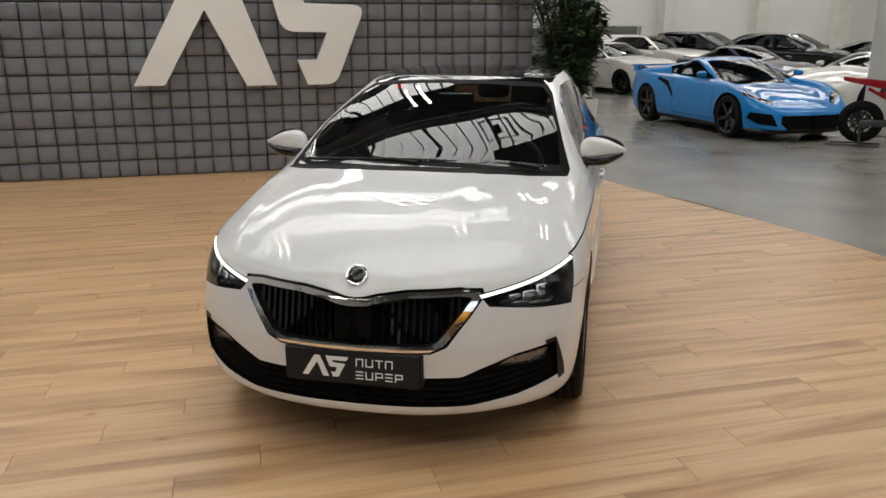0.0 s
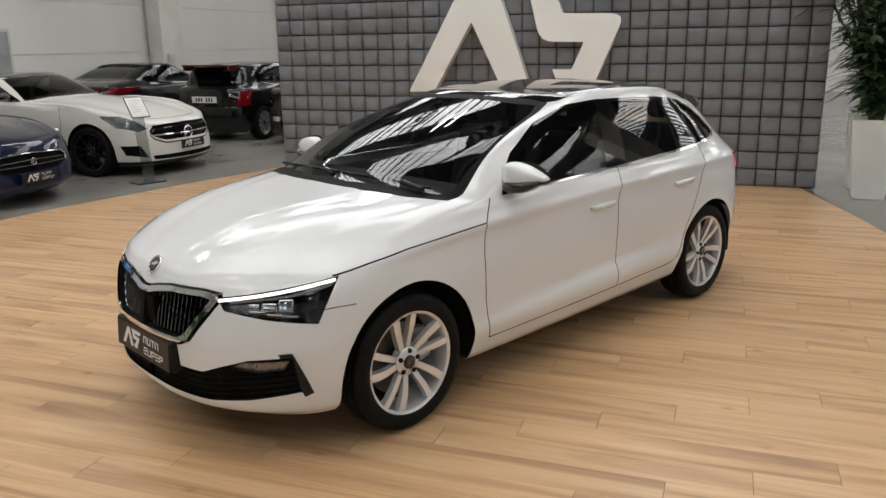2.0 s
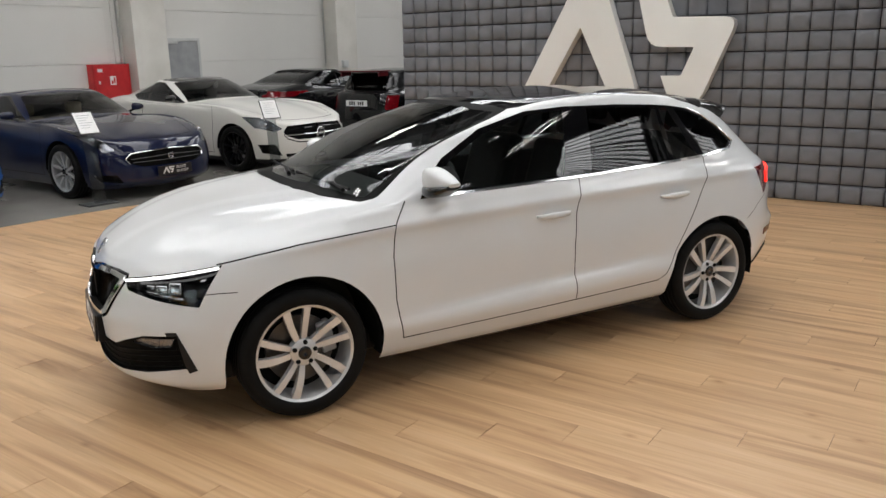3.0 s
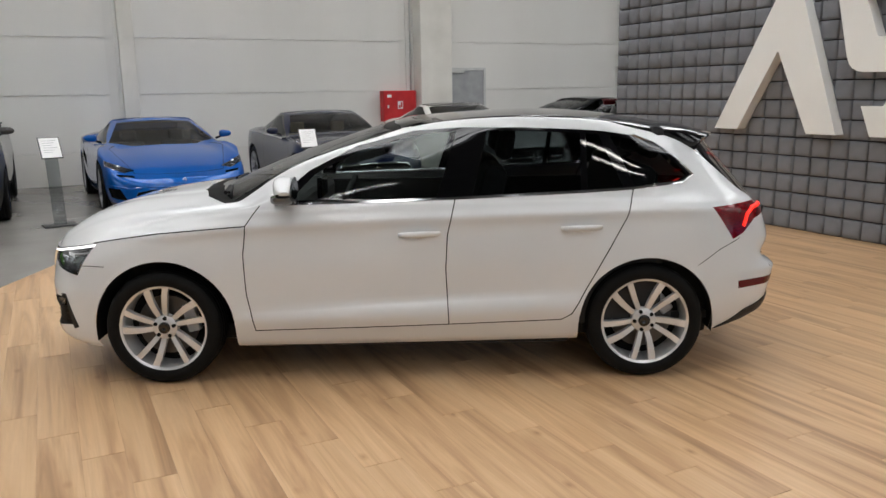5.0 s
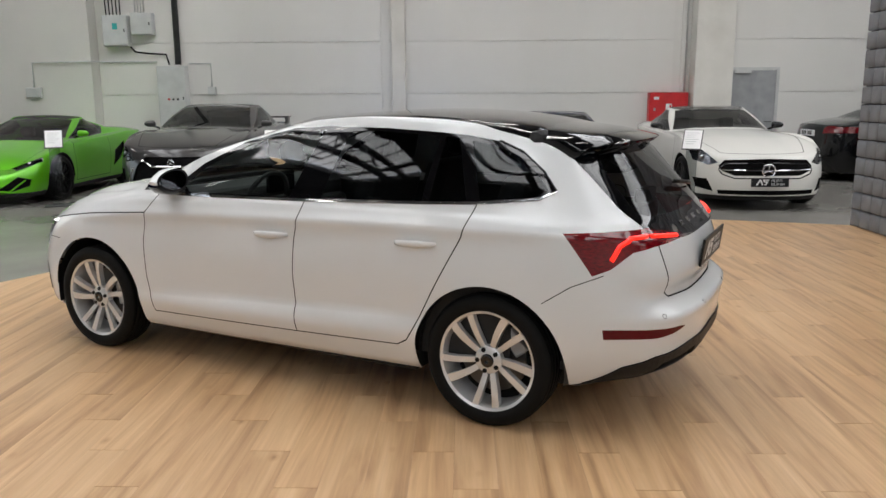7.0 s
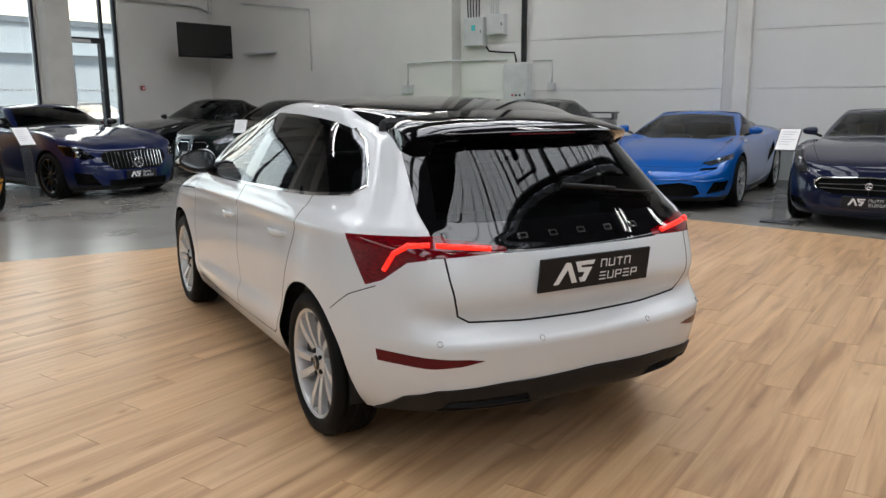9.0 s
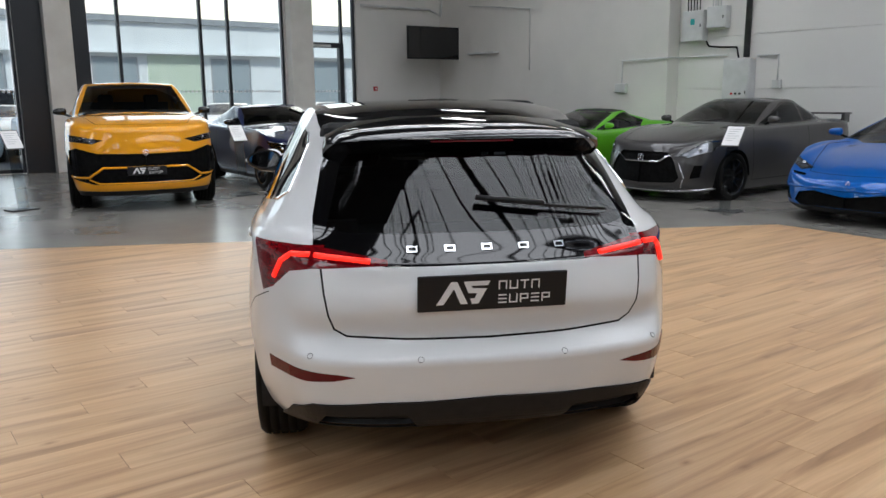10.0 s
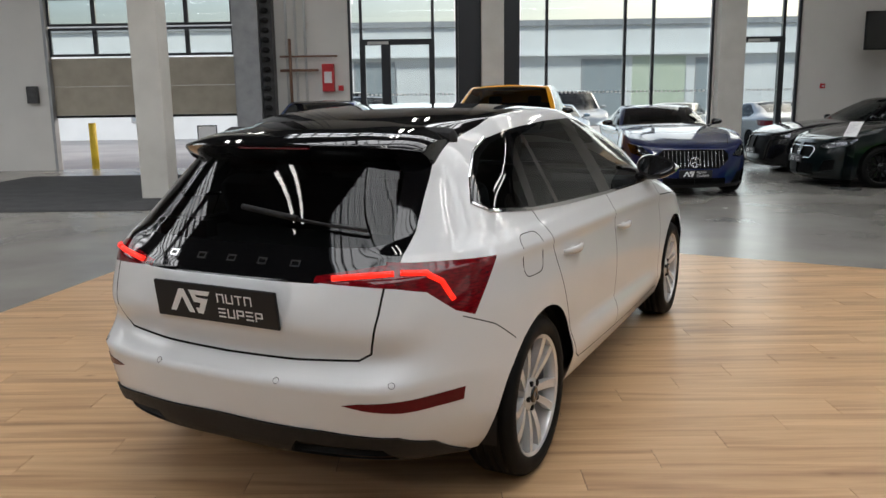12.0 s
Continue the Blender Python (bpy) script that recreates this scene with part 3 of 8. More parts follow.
SIDE = (Vector((0, 1, 0)), Vector((0, 0, 1)), Vector((1, 0, 0)))        # right, up, outward
FRONT = (Vector((1, 0, 0)), Vector((0, 0, 1)), Vector((0, -1, 0)))
REAR = (Vector((1, 0, 0)), Vector((0, 0, 1)), Vector((0, 1, 0)))
TOP = (Vector((1, 0, 0)), Vector((0, 1, 0)), Vector((0, 0, 1)))
Q = math.sqrt(0.5)
FRONT_SIDE = (Vector((Q, Q, 0)), Vector((0, 0, 1)), Vector((Q, -Q, 0)))
REAR_SIDE = (Vector((-Q, Q, 0)), Vector((0, 0, 1)), Vector((Q, Q, 0)))


def spline(pts, n, ends="free"):
    """Points along a smooth curve through pts, n a span; ends 'mirror' meet the plane x = 0 squarely."""
    p = [Vector(q) for q in pts]
    if ends == "mirror":
        a, b = p[1].copy(), p[-2].copy()
        a.x, b.x = -a.x, -b.x
    else:
        a, b = 2 * p[0] - p[1], 2 * p[-1] - p[-2]
    p = [a] + p + [b]
    out = []
    for i in range(1, len(p) - 2):
        for k in range(n):
            t = k / n
            p0, p1, p2, p3 = p[i - 1:i + 3]
            out.append(0.5 * (2 * p1 + (p2 - p0) * t + (2 * p0 - 5 * p1 + 4 * p2 - p3) * t * t + (3 * p1 - p0 - 3 * p2 + p3) * t ** 3))
    out.append(p[-2].copy())
    return out


def shell(patches, n_along, n_up):
    """The left half of a body lofted from rings; patches: lists of rings that run smoothly into each other."""
    rows = []
    for patch in patches:
        rings = [spline(r, n_along, "mirror") for r in patch]
        cols = [spline(c, n_up) for c in zip(*rings)]
        grid = list(zip(*cols))
        rows += grid if not rows else grid[1:]
    bm = bmesh.new()
    vs = [[bm.verts.new((max(p.x, 0.0), p.y, p.z)) for p in r] for r in rows]
    for k in range(len(vs) - 1):
        for i in range(len(vs[0]) - 1):
            bm.faces.new((vs[k][i], vs[k][i + 1], vs[k + 1][i + 1], vs[k + 1][i]))
    bmesh.ops.remove_doubles(bm, verts=bm.verts, dist=1e-5)
    bmesh.ops.dissolve_degenerate(bm, dist=1e-6, edges=bm.edges)
    return bm


def mirrored(bm):
    """Adds the mirror image across x = 0 and welds the two."""
    faces = bm.faces[:]
    r = bmesh.ops.duplicate(bm, geom=faces + bm.edges[:] + bm.verts[:])
    vs = [g for g in r["geom"] if isinstance(g, bmesh.types.BMVert)]
    fs = [g for g in r["geom"] if isinstance(g, bmesh.types.BMFace)]
    bmesh.ops.scale(bm, vec=(-1, 1, 1), verts=vs)
    bmesh.ops.reverse_faces(bm, faces=fs)
    bmesh.ops.remove_doubles(bm, verts=[v for v in bm.verts if abs(v.co.x) < 1e-4], dist=1e-4)
    return bm


class Surface:
    """The uncut body, from which cut pieces take their normals, so that light runs on smoothly across the joints."""
    def __init__(self, half):
        bm = mirrored(half.copy())
        bm.normal_update()
        bm.verts.ensure_lookup_table()
        bm.faces.ensure_lookup_table()
        self.co = [v.co.copy() for v in bm.verts]
        self.no = [v.normal.copy() for v in bm.verts]
        self.faces = [[v.index for v in f.verts] for f in bm.faces]
        self.tree = BVHTree.FromPolygons(self.co, self.faces)
        bm.free()

    def normal(self, p):
        hit, _, i, _ = self.tree.find_nearest(p)
        ids = self.faces[i]
        w = poly_3d_calc([self.co[k] for k in ids], hit)
        n = Vector()
        for a, k in zip(w, ids):
            n += a * self.no[k]
        return n.normalized()

    def cast(self, start, way):
        hit, n, _, _ = self.tree.ray_cast(Vector(start), Vector(way))
        return hit

    def dress(self, me):
        me.shade_smooth()
        me.normals_split_custom_set_from_vertices([self.normal(v.co) for v in me.vertices])


def inside(poly, x, y):
    c, n = False, len(poly)
    for i in range(n):
        (x0, y0), (x1, y1) = poly[i - 1], poly[i]
        if (y0 > y) != (y1 > y) and x < (x1 - x0) * (y - y0) / (y1 - y0) + x0:
            c = not c
    return c


def carve(bm, poly, view, keep=None, facing=0.12):
    """Cuts the outline poly, seen from view, into the skin and lifts the piece out as a bmesh of its own."""
    R, U, N = view
    x0, x1 = min(p[0] for p in poly) - 0.002, max(p[0] for p in poly) + 0.002
    y0, y1 = min(p[1] for p in poly) - 0.002, max(p[1] for p in poly) + 0.002
    chosen = []
    for f in bm.faces:
        if f.normal.dot(N) < facing:
            continue
        xs = [v.co.dot(R) for v in f.verts]
        if max(xs) < x0 or min(xs) > x1:
            continue
        ys = [v.co.dot(U) for v in f.verts]
        if max(ys) < y0 or min(ys) > y1:
            continue
        if keep and not keep(f.calc_center_median()):
            continue
        chosen.append(f)
    geom = set(chosen)
    for i in range(len(poly)):
        a, b = poly[i - 1], poly[i]
        d = Vector((b[0] - a[0], b[1] - a[1]))
        if d.length < 1e-6:
            continue
        d.normalize()
        no = (-d.y) * R + d.x * U
        co = a[0] * R + a[1] * U
        fs = [f for f in geom if f.is_valid]
        g = fs + list({e for f in fs for e in f.edges}) + list({v for f in fs for v in f.verts})
        r = bmesh.ops.bisect_plane(bm, geom=g, dist=1e-5, plane_co=co, plane_no=no)
        geom = {x for x in r["geom"] if isinstance(x, bmesh.types.BMFace)} | {f for f in fs if f.is_valid}
    bm.normal_update()
    ins = []
    for f in geom:
        if f.is_valid:
            c = f.calc_center_median()
            if inside(poly, c.dot(R), c.dot(U)):
                ins.append(f)
    out = bmesh.new()
    seen = {}
    for f in ins:
        vs = []
        for v in f.verts:
            if v not in seen:
                seen[v] = out.verts.new(v.co)
            vs.append(seen[v])
        try:
            out.faces.new(vs)
        except ValueError:
            pass
    bmesh.ops.delete(bm, geom=ins, context='FACES')
    out.normal_update()
    return out


def add_to(bm, other):
    me = bpy.data.meshes.new("joined")
    other.to_mesh(me)
    other.free()
    bm.from_mesh(me)
    bpy.data.meshes.remove(me)


def shut_line(bm, line, view, width=0.006, keep=None):
    """A dark joint along a line of points on the skin."""
    out = bmesh.new()
    for a, b in zip(line, line[1:]):
        a, b = Vector(a), Vector(b)
        d = (b - a).normalized()
        s = Vector((-d.y, d.x)) * (width / 2)
        e = d * (width * 0.3)
        quad = [tuple(a - e + s), tuple(a - e - s), tuple(b + e - s), tuple(b + e + s)]
        add_to(out, carve(bm, quad, view, keep))
    return out


class Car:
    def __init__(self, name, label, category, m, half, group=""):
        self.top = thing(name, label, category, m, group)
        self.bm = half
        self.surface = Surface(half)

    def pair(self, name, bm, material, parent=None, label="", dress=True):
        """A part on each side of the car."""
        made = []
        if not bm.faces:
            bm.free()
            return made
        other = bm.copy()
        bmesh.ops.scale(other, vec=(-1, 1, 1), verts=other.verts)
        bmesh.ops.reverse_faces(other, faces=other.faces)
        for b in (bm, other):
            ob = part(name, b, material, parent or self.top, label)
            if dress:
                self.surface.dress(ob.data)
            made.append(ob)
        return made

    def joined(self, name, bm, material, parent=None, label="", dress=True):
        """One part across the middle of the car."""
        mirrored(bm)
        ob = part(name, bm, material, parent or self.top, label)
        if dress:
            self.surface.dress(ob.data)
        return ob

    def cut(self, poly, view, keep=None, facing=0.12):
        return carve(self.bm, poly, view, keep, facing)


def offset_in(bm, d, rim=True):
    """Moves a cut piece along -normal by d; with a rim that joins it to its old edge."""
    edge = [e for e in bm.edges if len(e.link_faces) == 1]
    bm.normal_update()
    if rim:
        r = bmesh.ops.extrude_edge_only(bm, edges=edge)
        new_v = {v for v in r["geom"] if isinstance(v, bmesh.types.BMVert)}
        for v in bm.verts:
            if v not in new_v:
                v.co -= v.normal * d
    else:
        for v in bm.verts:
            v.co -= v.normal * d
    return bm


def outset(bm, d, thick):
    """Turns a cut piece into a lens that stands d proud of the skin, with closed edges."""
    bm.normal_update()
    for v in bm.verts:
        v.co += v.normal * d
    edge = [e for e in bm.edges if len(e.link_faces) == 1]
    r = bmesh.ops.extrude_edge_only(bm, edges=edge)
    vs = [v for v in r["geom"] if isinstance(v, bmesh.types.BMVert)]
    norm = {v: v.link_edges[0].other_vert(v).normal.copy() for v in vs}
    for v in vs:
        v.co -= norm[v] * thick
    return bm


# wheels: axle along x, outer face at +x
def lathe(profile, seg, closed=True):
    """A solid turned round the x axis from (x, radius) points."""
    bm = bmesh.new()
    rings = [[bm.verts.new((x, r * math.cos(2 * math.pi * k / seg), r * math.sin(2 * math.pi * k / seg))) for k in range(seg)] for x, r in profile]
    n = len(rings)
    for i in range(n if closed else n - 1):
        a, b = rings[i], rings[(i + 1) % n]
        for k in range(seg):
            bm.faces.new((a[k], a[(k + 1) % seg], b[(k + 1) % seg], b[k]))
    bmesh.ops.recalc_face_normals(bm, faces=bm.faces)
    return bm


WHEEL_CACHE = {}


def wheel_meshes(R, rim, width, style, alloy, seg=64):
    key = (R, rim, width, style, alloy.name)
    if key in WHEEL_CACHE:
        return WHEEL_CACHE[key]
    h = width / 2
    s = R - rim
    prof = [(-h + 0.012, rim), (-h, rim + s * 0.35), (-h + 0.004, rim + s * 0.75), (-h + 0.022, R - 0.006)]
    for g in (-0.055, -0.018, 0.018, 0.055):
        gx = g * width / 0.205
        prof += [(gx - 0.005, R), (gx - 0.004, R - 0.007), (gx + 0.004, R - 0.007), (gx + 0.005, R)]
    prof += [(h - 0.022, R - 0.006), (h - 0.004, R - s * 0.28), (h, R - s * 0.6), (h - 0.004, rim + s * 0.12), (h - 0.014, rim - 0.002)]
    tyre = mesh_of("tyre", lathe(prof, seg), M_RUBBER, True)
    f = h - 0.016
    barrel = lathe([(f, rim + 0.004), (f + 0.006, rim), (f, rim - 0.012), (f - 0.012, rim - 0.016), (-h + 0.02, rim - 0.02), (-h + 0.02, rim - 0.004), (f - 0.02, rim + 0.002)], seg)
    bm = barrel
    spokes = []

    def spoke(angle, twist, w0, w1, bow):
        pts = []
        steps = 7
        r0, r1 = 0.05 * rim / 0.216, rim - 0.01
        for side in (1, -1):
            for k in range(steps + 1):
                t = k / steps
                r = r0 + (r1 - r0) * t
                w = (w0 * (1 - t) + w1 * t) * side
                a = angle + twist * t ** 1.4
                c, sn = math.cos(a), math.sin(a)
                x = f - 0.030 + 0.022 * math.sin(t * math.pi * 0.55) + bow * t
                pts.append((x, r * c - w * sn, r * sn + w * c))
        up, lo = pts[:steps + 1], pts[steps + 1:]
        for k in range(steps):
            q = [up[k], up[k + 1], lo[k + 1], lo[k]]
            front = [bm.verts.new(p) for p in q]
            ridge = [bm.verts.new((p[0] - 0.006, p[1], p[2])) for p in q]
            back = [bm.verts.new((p[0] - 0.032, p[1] * 0.99, p[2] * 0.99)) for p in q]
            bm.faces.new(front)
            bm.faces.new(back[::-1])
            for e in (0, 2):
                bm.faces.new((front[e + 1], front[e], back[e], back[(e + 1)]) if e == 0 else (front[3], front[2], back[2], back[3]))
            for v in ridge:
                bm.verts.remove(v)

    k = rim / 0.216
    if style == "ten":
        for i in range(5):
            a = 2 * math.pi * i / 5 + math.pi / 2
            spoke(a - 0.27, -0.05, 0.011 * k, 0.0145 * k, 0.006)
            spoke(a + 0.24, -0.10, 0.012 * k, 0.0175 * k, 0.006)
    elif style == "five":
        for i in range(5):
            a = 2 * math.pi * i / 5 + math.pi / 2
            spoke(a, 0, 0.032 * k, 0.024 * k, 0.0)
    else:
        for i in range(10):
            a = 2 * math.pi * i / 10 + math.pi / 2
            spoke(a, 0.05, 0.012 * k, 0.014 * k, 0.0)
    hub = lathe([(f - 0.06, 0.012), (f - 0.06, 0.064 * k), (f - 0.024, 0.060 * k), (f - 0.016, 0.05 * k), (f - 0.012, 0.012)], 32)
    add_to(bm, hub)
    bmesh.ops.recalc_face_normals(bm, faces=bm.faces)
    rimm = mesh_of("rim", bm, alloy, False)
    rimm.set_sharp_from_angle(angle=radians(38))
    cap = mesh_of("centre_cap", lathe([(f - 0.02, 0.0005), (f - 0.02, 0.030 * k), (f - 0.008, 0.029 * k), (f - 0.005, 0.024 * k), (f - 0.005, 0.0005)], 24), M_BLACKGLOSS, True)
    bm = bmesh.new()
    rod(bm, (f - 0.022, 0, 0), (f - 0.010, 0, 0), 0.0105 * k, 6)
    bolts = mesh_of("wheel_bolt", bm, M_GAP)
    disc = mesh_of("brake_disc", lathe([(-0.02, 0.02), (-0.02, rim * 0.70), (0.0, rim * 0.70), (0.0, 0.02)], 40), M_DISC, False)
    back = mesh_of("backing_plate", lathe([(-0.06, 0.01), (-0.06, rim * 0.97), (-0.05, rim * 0.97), (-0.05, 0.01)], 32), M_GAP, False)
    bm = bmesh.new()
    box(bm, -0.03, 0.02, rim * 0.42, rim * 0.72, -0.07, 0.09, 0.01)
    caliper = mesh_of("brake_caliper", bm, M_GREYMETAL)
    WHEEL_CACHE[key] = (tyre, rimm, cap, bolts, disc, back, caliper)
    return WHEEL_CACHE[key]


def wheel(parent, x, y, R, rim, width, style, alloy, spin=0.0, steer=0.0):
    tyre, rimm, cap, bolts, disc, back, caliper = wheel_meshes(R, rim, width, style, alloy)
    w = new("wheel")
    w.parent = parent
    w.matrix_basis = pose(x, y, R, 0, 0, steer + (0 if x > 0 else 180)) @ pose(0, 0, 0, spin, 0, 0)
    for name, me in (("tyre", tyre), ("rim", rimm), ("centre_cap", cap), ("brake_disc", disc), ("backing_plate", back), ("brake_caliper", caliper)):
        o = new(name, me)
        o.parent = w
    for i in range(5):
        o = new("wheel_bolt", bolts)
        o.parent = w
        a, r = 2 * math.pi * i / 5, 0.047 * rim / 0.216
        o.location = (0, r * math.cos(a), r * math.sin(a))
    return w


def dealer_plate(parent, m, w=0.53, h=0.125):
    """A black show plate with the dealer's mark as plain shapes and two rows of bars."""
    bm = bmesh.new()
    box(bm, -w / 2, w / 2, -h / 2, h / 2, 0, 0.012, 0.004)
    p = part("number_plate", bm, M_PLATE, parent, "black dealer plate with white shapes", m=m)
    k = w / 0.53
    bm = bmesh.new()
    prism(bm, [(-0.20 * k, -0.04 * k), (-0.176 * k, -0.04 * k), (-0.139 * k, 0.016 * k), (-0.115 * k, -0.04 * k), (-0.09 * k, -0.04 * k), (-0.128 * k, 0.042 * k), (-0.15 * k, 0.042 * k)], 0.012, 0.0135)
    prism(bm, [(-0.075 * k, -0.04 * k), (-0.052 * k, -0.04 * k), (-0.024 * k, 0.014 * k), (-0.072 * k, 0.017 * k), (-0.08 * k, 0.026 * k), (-0.02 * k, 0.026 * k), (-0.012 * k, 0.042 * k), (-0.105 * k, 0.042 * k), (-0.088 * k, 0.0 * k), (-0.058 * k, -0.002 * k), (-0.066 * k, -0.021 * k), (-0.082 * k, -0.021 * k)], 0.012, 0.0135)
    part("mark", bm, M_LETTER, p)
    bm = bmesh.new()
    t = 0.0045 * k

    def glyph(x, y, kind):
        a, b = 0.030 * k, 0.032 * k
        rows = {"arch": [(0, 0, t, b), (a - t, 0, a, b), (t, b - t, a - t, b)], "cup": [(0, 0, t, b), (a - t, 0, a, b), (t, 0, a - t, t)],
                "post": [(a / 2 - t / 2, 0, a / 2 + t / 2, b - t), (0, b - t, a, b)], "bars": [(0, 0, a, t), (0, b / 2 - t / 2, a, b / 2 + t / 2), (0, b - t, a, b)],
                "flag": [(0, 0, t, b), (t, b - t, a, b), (a - t, b / 2, a, b - t), (t, b / 2 - t, a, b / 2)]}[kind]
        for x0, y0, x1, y1 in rows:
            box(bm, x + x0, x + x1, y + y0, y + y1, 0.012, 0.0135)
    for i, g in enumerate(("arch", "cup", "post", "arch")):
        glyph(0.018 * k + i * 0.039 * k, 0.008 * k, g)
    for i, g in enumerate(("bars", "cup", "flag", "bars", "flag")):
        glyph(0.018 * k + i * 0.039 * k, -0.043 * k, g)
    tagged(part("lettering", bm, M_LETTER, p), kind="stuff")
    return p

# ---- the white hatchback on the stage: nose to -y, its left side to +x ----
R0 = [(0, -2.06, .185), (.25, -2.05, .185), (.47, -1.99, .19), (.66, -1.87, .195), (.765, -1.74, .20), (.79, -1.55, .20), (.80, -1.32, .20), (.80, -.85, .20),
      (.80, 0, .205), (.80, .9, .215), (.80, 1.32, .22), (.78, 1.62, .23), (.70, 1.87, .275), (.56, 2.0, .285), (.3, 2.06, .285), (0, 2.07, .285)]
R1 = [(0, -2.145, .235), (.25, -2.135, .24), (.47, -2.075, .245), (.68, -1.945, .25), (.80, -1.77, .25), (.835, -1.55, .25), (.845, -1.32, .25), (.835, -.85, .245),
      (.84, 0, .25), (.84, .9, .26), (.85, 1.32, .27), (.83, 1.64, .29), (.745, 1.92, .325), (.60, 2.07, .33), (.3, 2.14, .33), (0, 2.15, .33)]
R2 = [(0, -2.15, .36), (.25, -2.14, .36), (.47, -2.085, .36), (.69, -1.95, .36), (.82, -1.78, .36), (.862, -1.55, .36), (.875, -1.32, .36), (.870, -.85, .35),
      (.884, 0, .365), (.887, .9, .39), (.882, 1.32, .38), (.86, 1.66, .40), (.775, 1.94, .43), (.62, 2.095, .43), (.3, 2.165, .425), (0, 2.175, .425)]
R3 = [(0, -2.165, .51), (.25, -2.15, .51), (.47, -2.09, .515), (.69, -1.955, .52), (.828, -1.79, .52), (.872, -1.55, .52), (.886, -1.32, .52), (.868, -.85, .42),
      (.870, 0, .462), (.876, .9, .50), (.895, 1.32, .54), (.872, 1.66, .55), (.79, 1.94, .57), (.63, 2.12, .57), (.3, 2.185, .57), (0, 2.195, .57)]
R4 = [(0, -2.14, .65), (.25, -2.125, .65), (.47, -2.06, .655), (.69, -1.925, .66), (.822, -1.75, .665), (.866, -1.53, .67), (.88, -1.32, .68), (.876, -.85, .66),
      (.882, 0, .66), (.886, .9, .68), (.892, 1.32, .70), (.868, 1.67, .68), (.785, 1.925, .67), (.63, 2.045, .645), (.3, 2.098, .64), (0, 2.108, .635)]
R4A = [(0, -2.12, .70), (.25, -2.105, .702), (.47, -2.04, .71), (.685, -1.905, .715), (.81, -1.73, .73), (.856, -1.525, .75), (.87, -1.32, .77), (.872, -.85, .78),
       (.88, 0, .80), (.883, .9, .82), (.886, 1.32, .83), (.86, 1.67, .81), (.778, 1.92, .79), (.628, 2.07, .745), (.3, 2.142, .745), (0, 2.152, .745)]
R5 = [(0, -2.095, .745), (.25, -2.085, .748), (.47, -2.015, .755), (.67, -1.88, .765), (.79, -1.70, .79), (.835, -1.52, .82), (.852, -1.32, .845), (.868, -.85, .88),
      (.878, 0, .912), (.88, .9, .932), (.874, 1.32, .937), (.845, 1.67, .937), (.765, 1.905, .92), (.62, 2.03, .905), (.3, 2.10, .895), (0, 2.11, .89)]
R5A = [(0, -2.045, .80), (.24, -2.035, .80), (.45, -1.96, .81), (.64, -1.81, .825), (.75, -1.645, .842), (.795, -1.48, .865), (.815, -1.28, .887), (.846, -.80, .925),
       (.858, 0, .945), (.855, .9, .97), (.845, 1.32, .98), (.815, 1.655, .98), (.735, 1.885, .965), (.60, 2.0, .945), (.3, 2.065, .935), (0, 2.075, .93)]
R5B = [(0, -1.82, .925), (.24, -1.81, .922), (.44, -1.74, .92), (.62, -1.61, .915), (.725, -1.46, .912), (.775, -1.31, .917), (.80, -1.13, .932), (.835, -.76, .955),
       (.845, 0, .972), (.838, .9, 1.0), (.82, 1.31, 1.012), (.785, 1.63, 1.03), (.71, 1.865, 1.01), (.58, 1.97, .985), (.3, 2.03, .98), (0, 2.04, .975)]
R5C = [(0, -1.46, 1.0), (.245, -1.45, .998), (.445, -1.40, .99), (.62, -1.29, .976), (.72, -1.18, .967), (.775, -1.07, .962), (.80, -.96, .962), (.826, -.73, .97),
       (.838, 0, .988), (.826, .9, 1.018), (.805, 1.305, 1.032), (.765, 1.615, 1.058), (.695, 1.85, 1.035), (.57, 1.95, 1.01), (.3, 2.005, 1.005), (0, 2.015, 1.005)]
R6 = [(0, -1.10, 1.045), (.25, -1.09, 1.042), (.45, -1.05, 1.03), (.62, -.98, 1.015), (.735, -.905, 1.0), (.785, -.845, .99), (.804, -.80, .985), (.818, -.70, .985),
      (.83, 0, 1.0), (.815, .9, 1.035), (.79, 1.3, 1.05), (.745, 1.60, 1.085), (.675, 1.83, 1.06), (.555, 1.925, 1.04), (.3, 1.98, 1.035), (0, 1.99, 1.035)]
R7 = [(0, -.62, 1.235), (.24, -.61, 1.233), (.43, -.58, 1.225), (.565, -.56, 1.215), (.658, -.54, 1.205), (.687, -.465, 1.195), (.701, -.38, 1.19), (.722, -.12, 1.195),
      (.742, .2, 1.20), (.727, .9, 1.21), (.70, 1.28, 1.215), (.655, 1.52, 1.215), (.595, 1.70, 1.20), (.50, 1.79, 1.19), (.28, 1.85, 1.19), (0, 1.86, 1.19)]
R8 = [(0, -.05, 1.408), (.23, -.045, 1.406), (.40, -.02, 1.40), (.505, .02, 1.39), (.562, .058, 1.385), (.590, .12, 1.388), (.603, .20, 1.392), (.615, .36, 1.40),
      (.62, .60, 1.405), (.608, 1.0, 1.392), (.585, 1.3, 1.36), (.555, 1.5, 1.33), (.515, 1.63, 1.312), (.44, 1.70, 1.305), (.25, 1.735, 1.308), (0, 1.745, 1.31)]
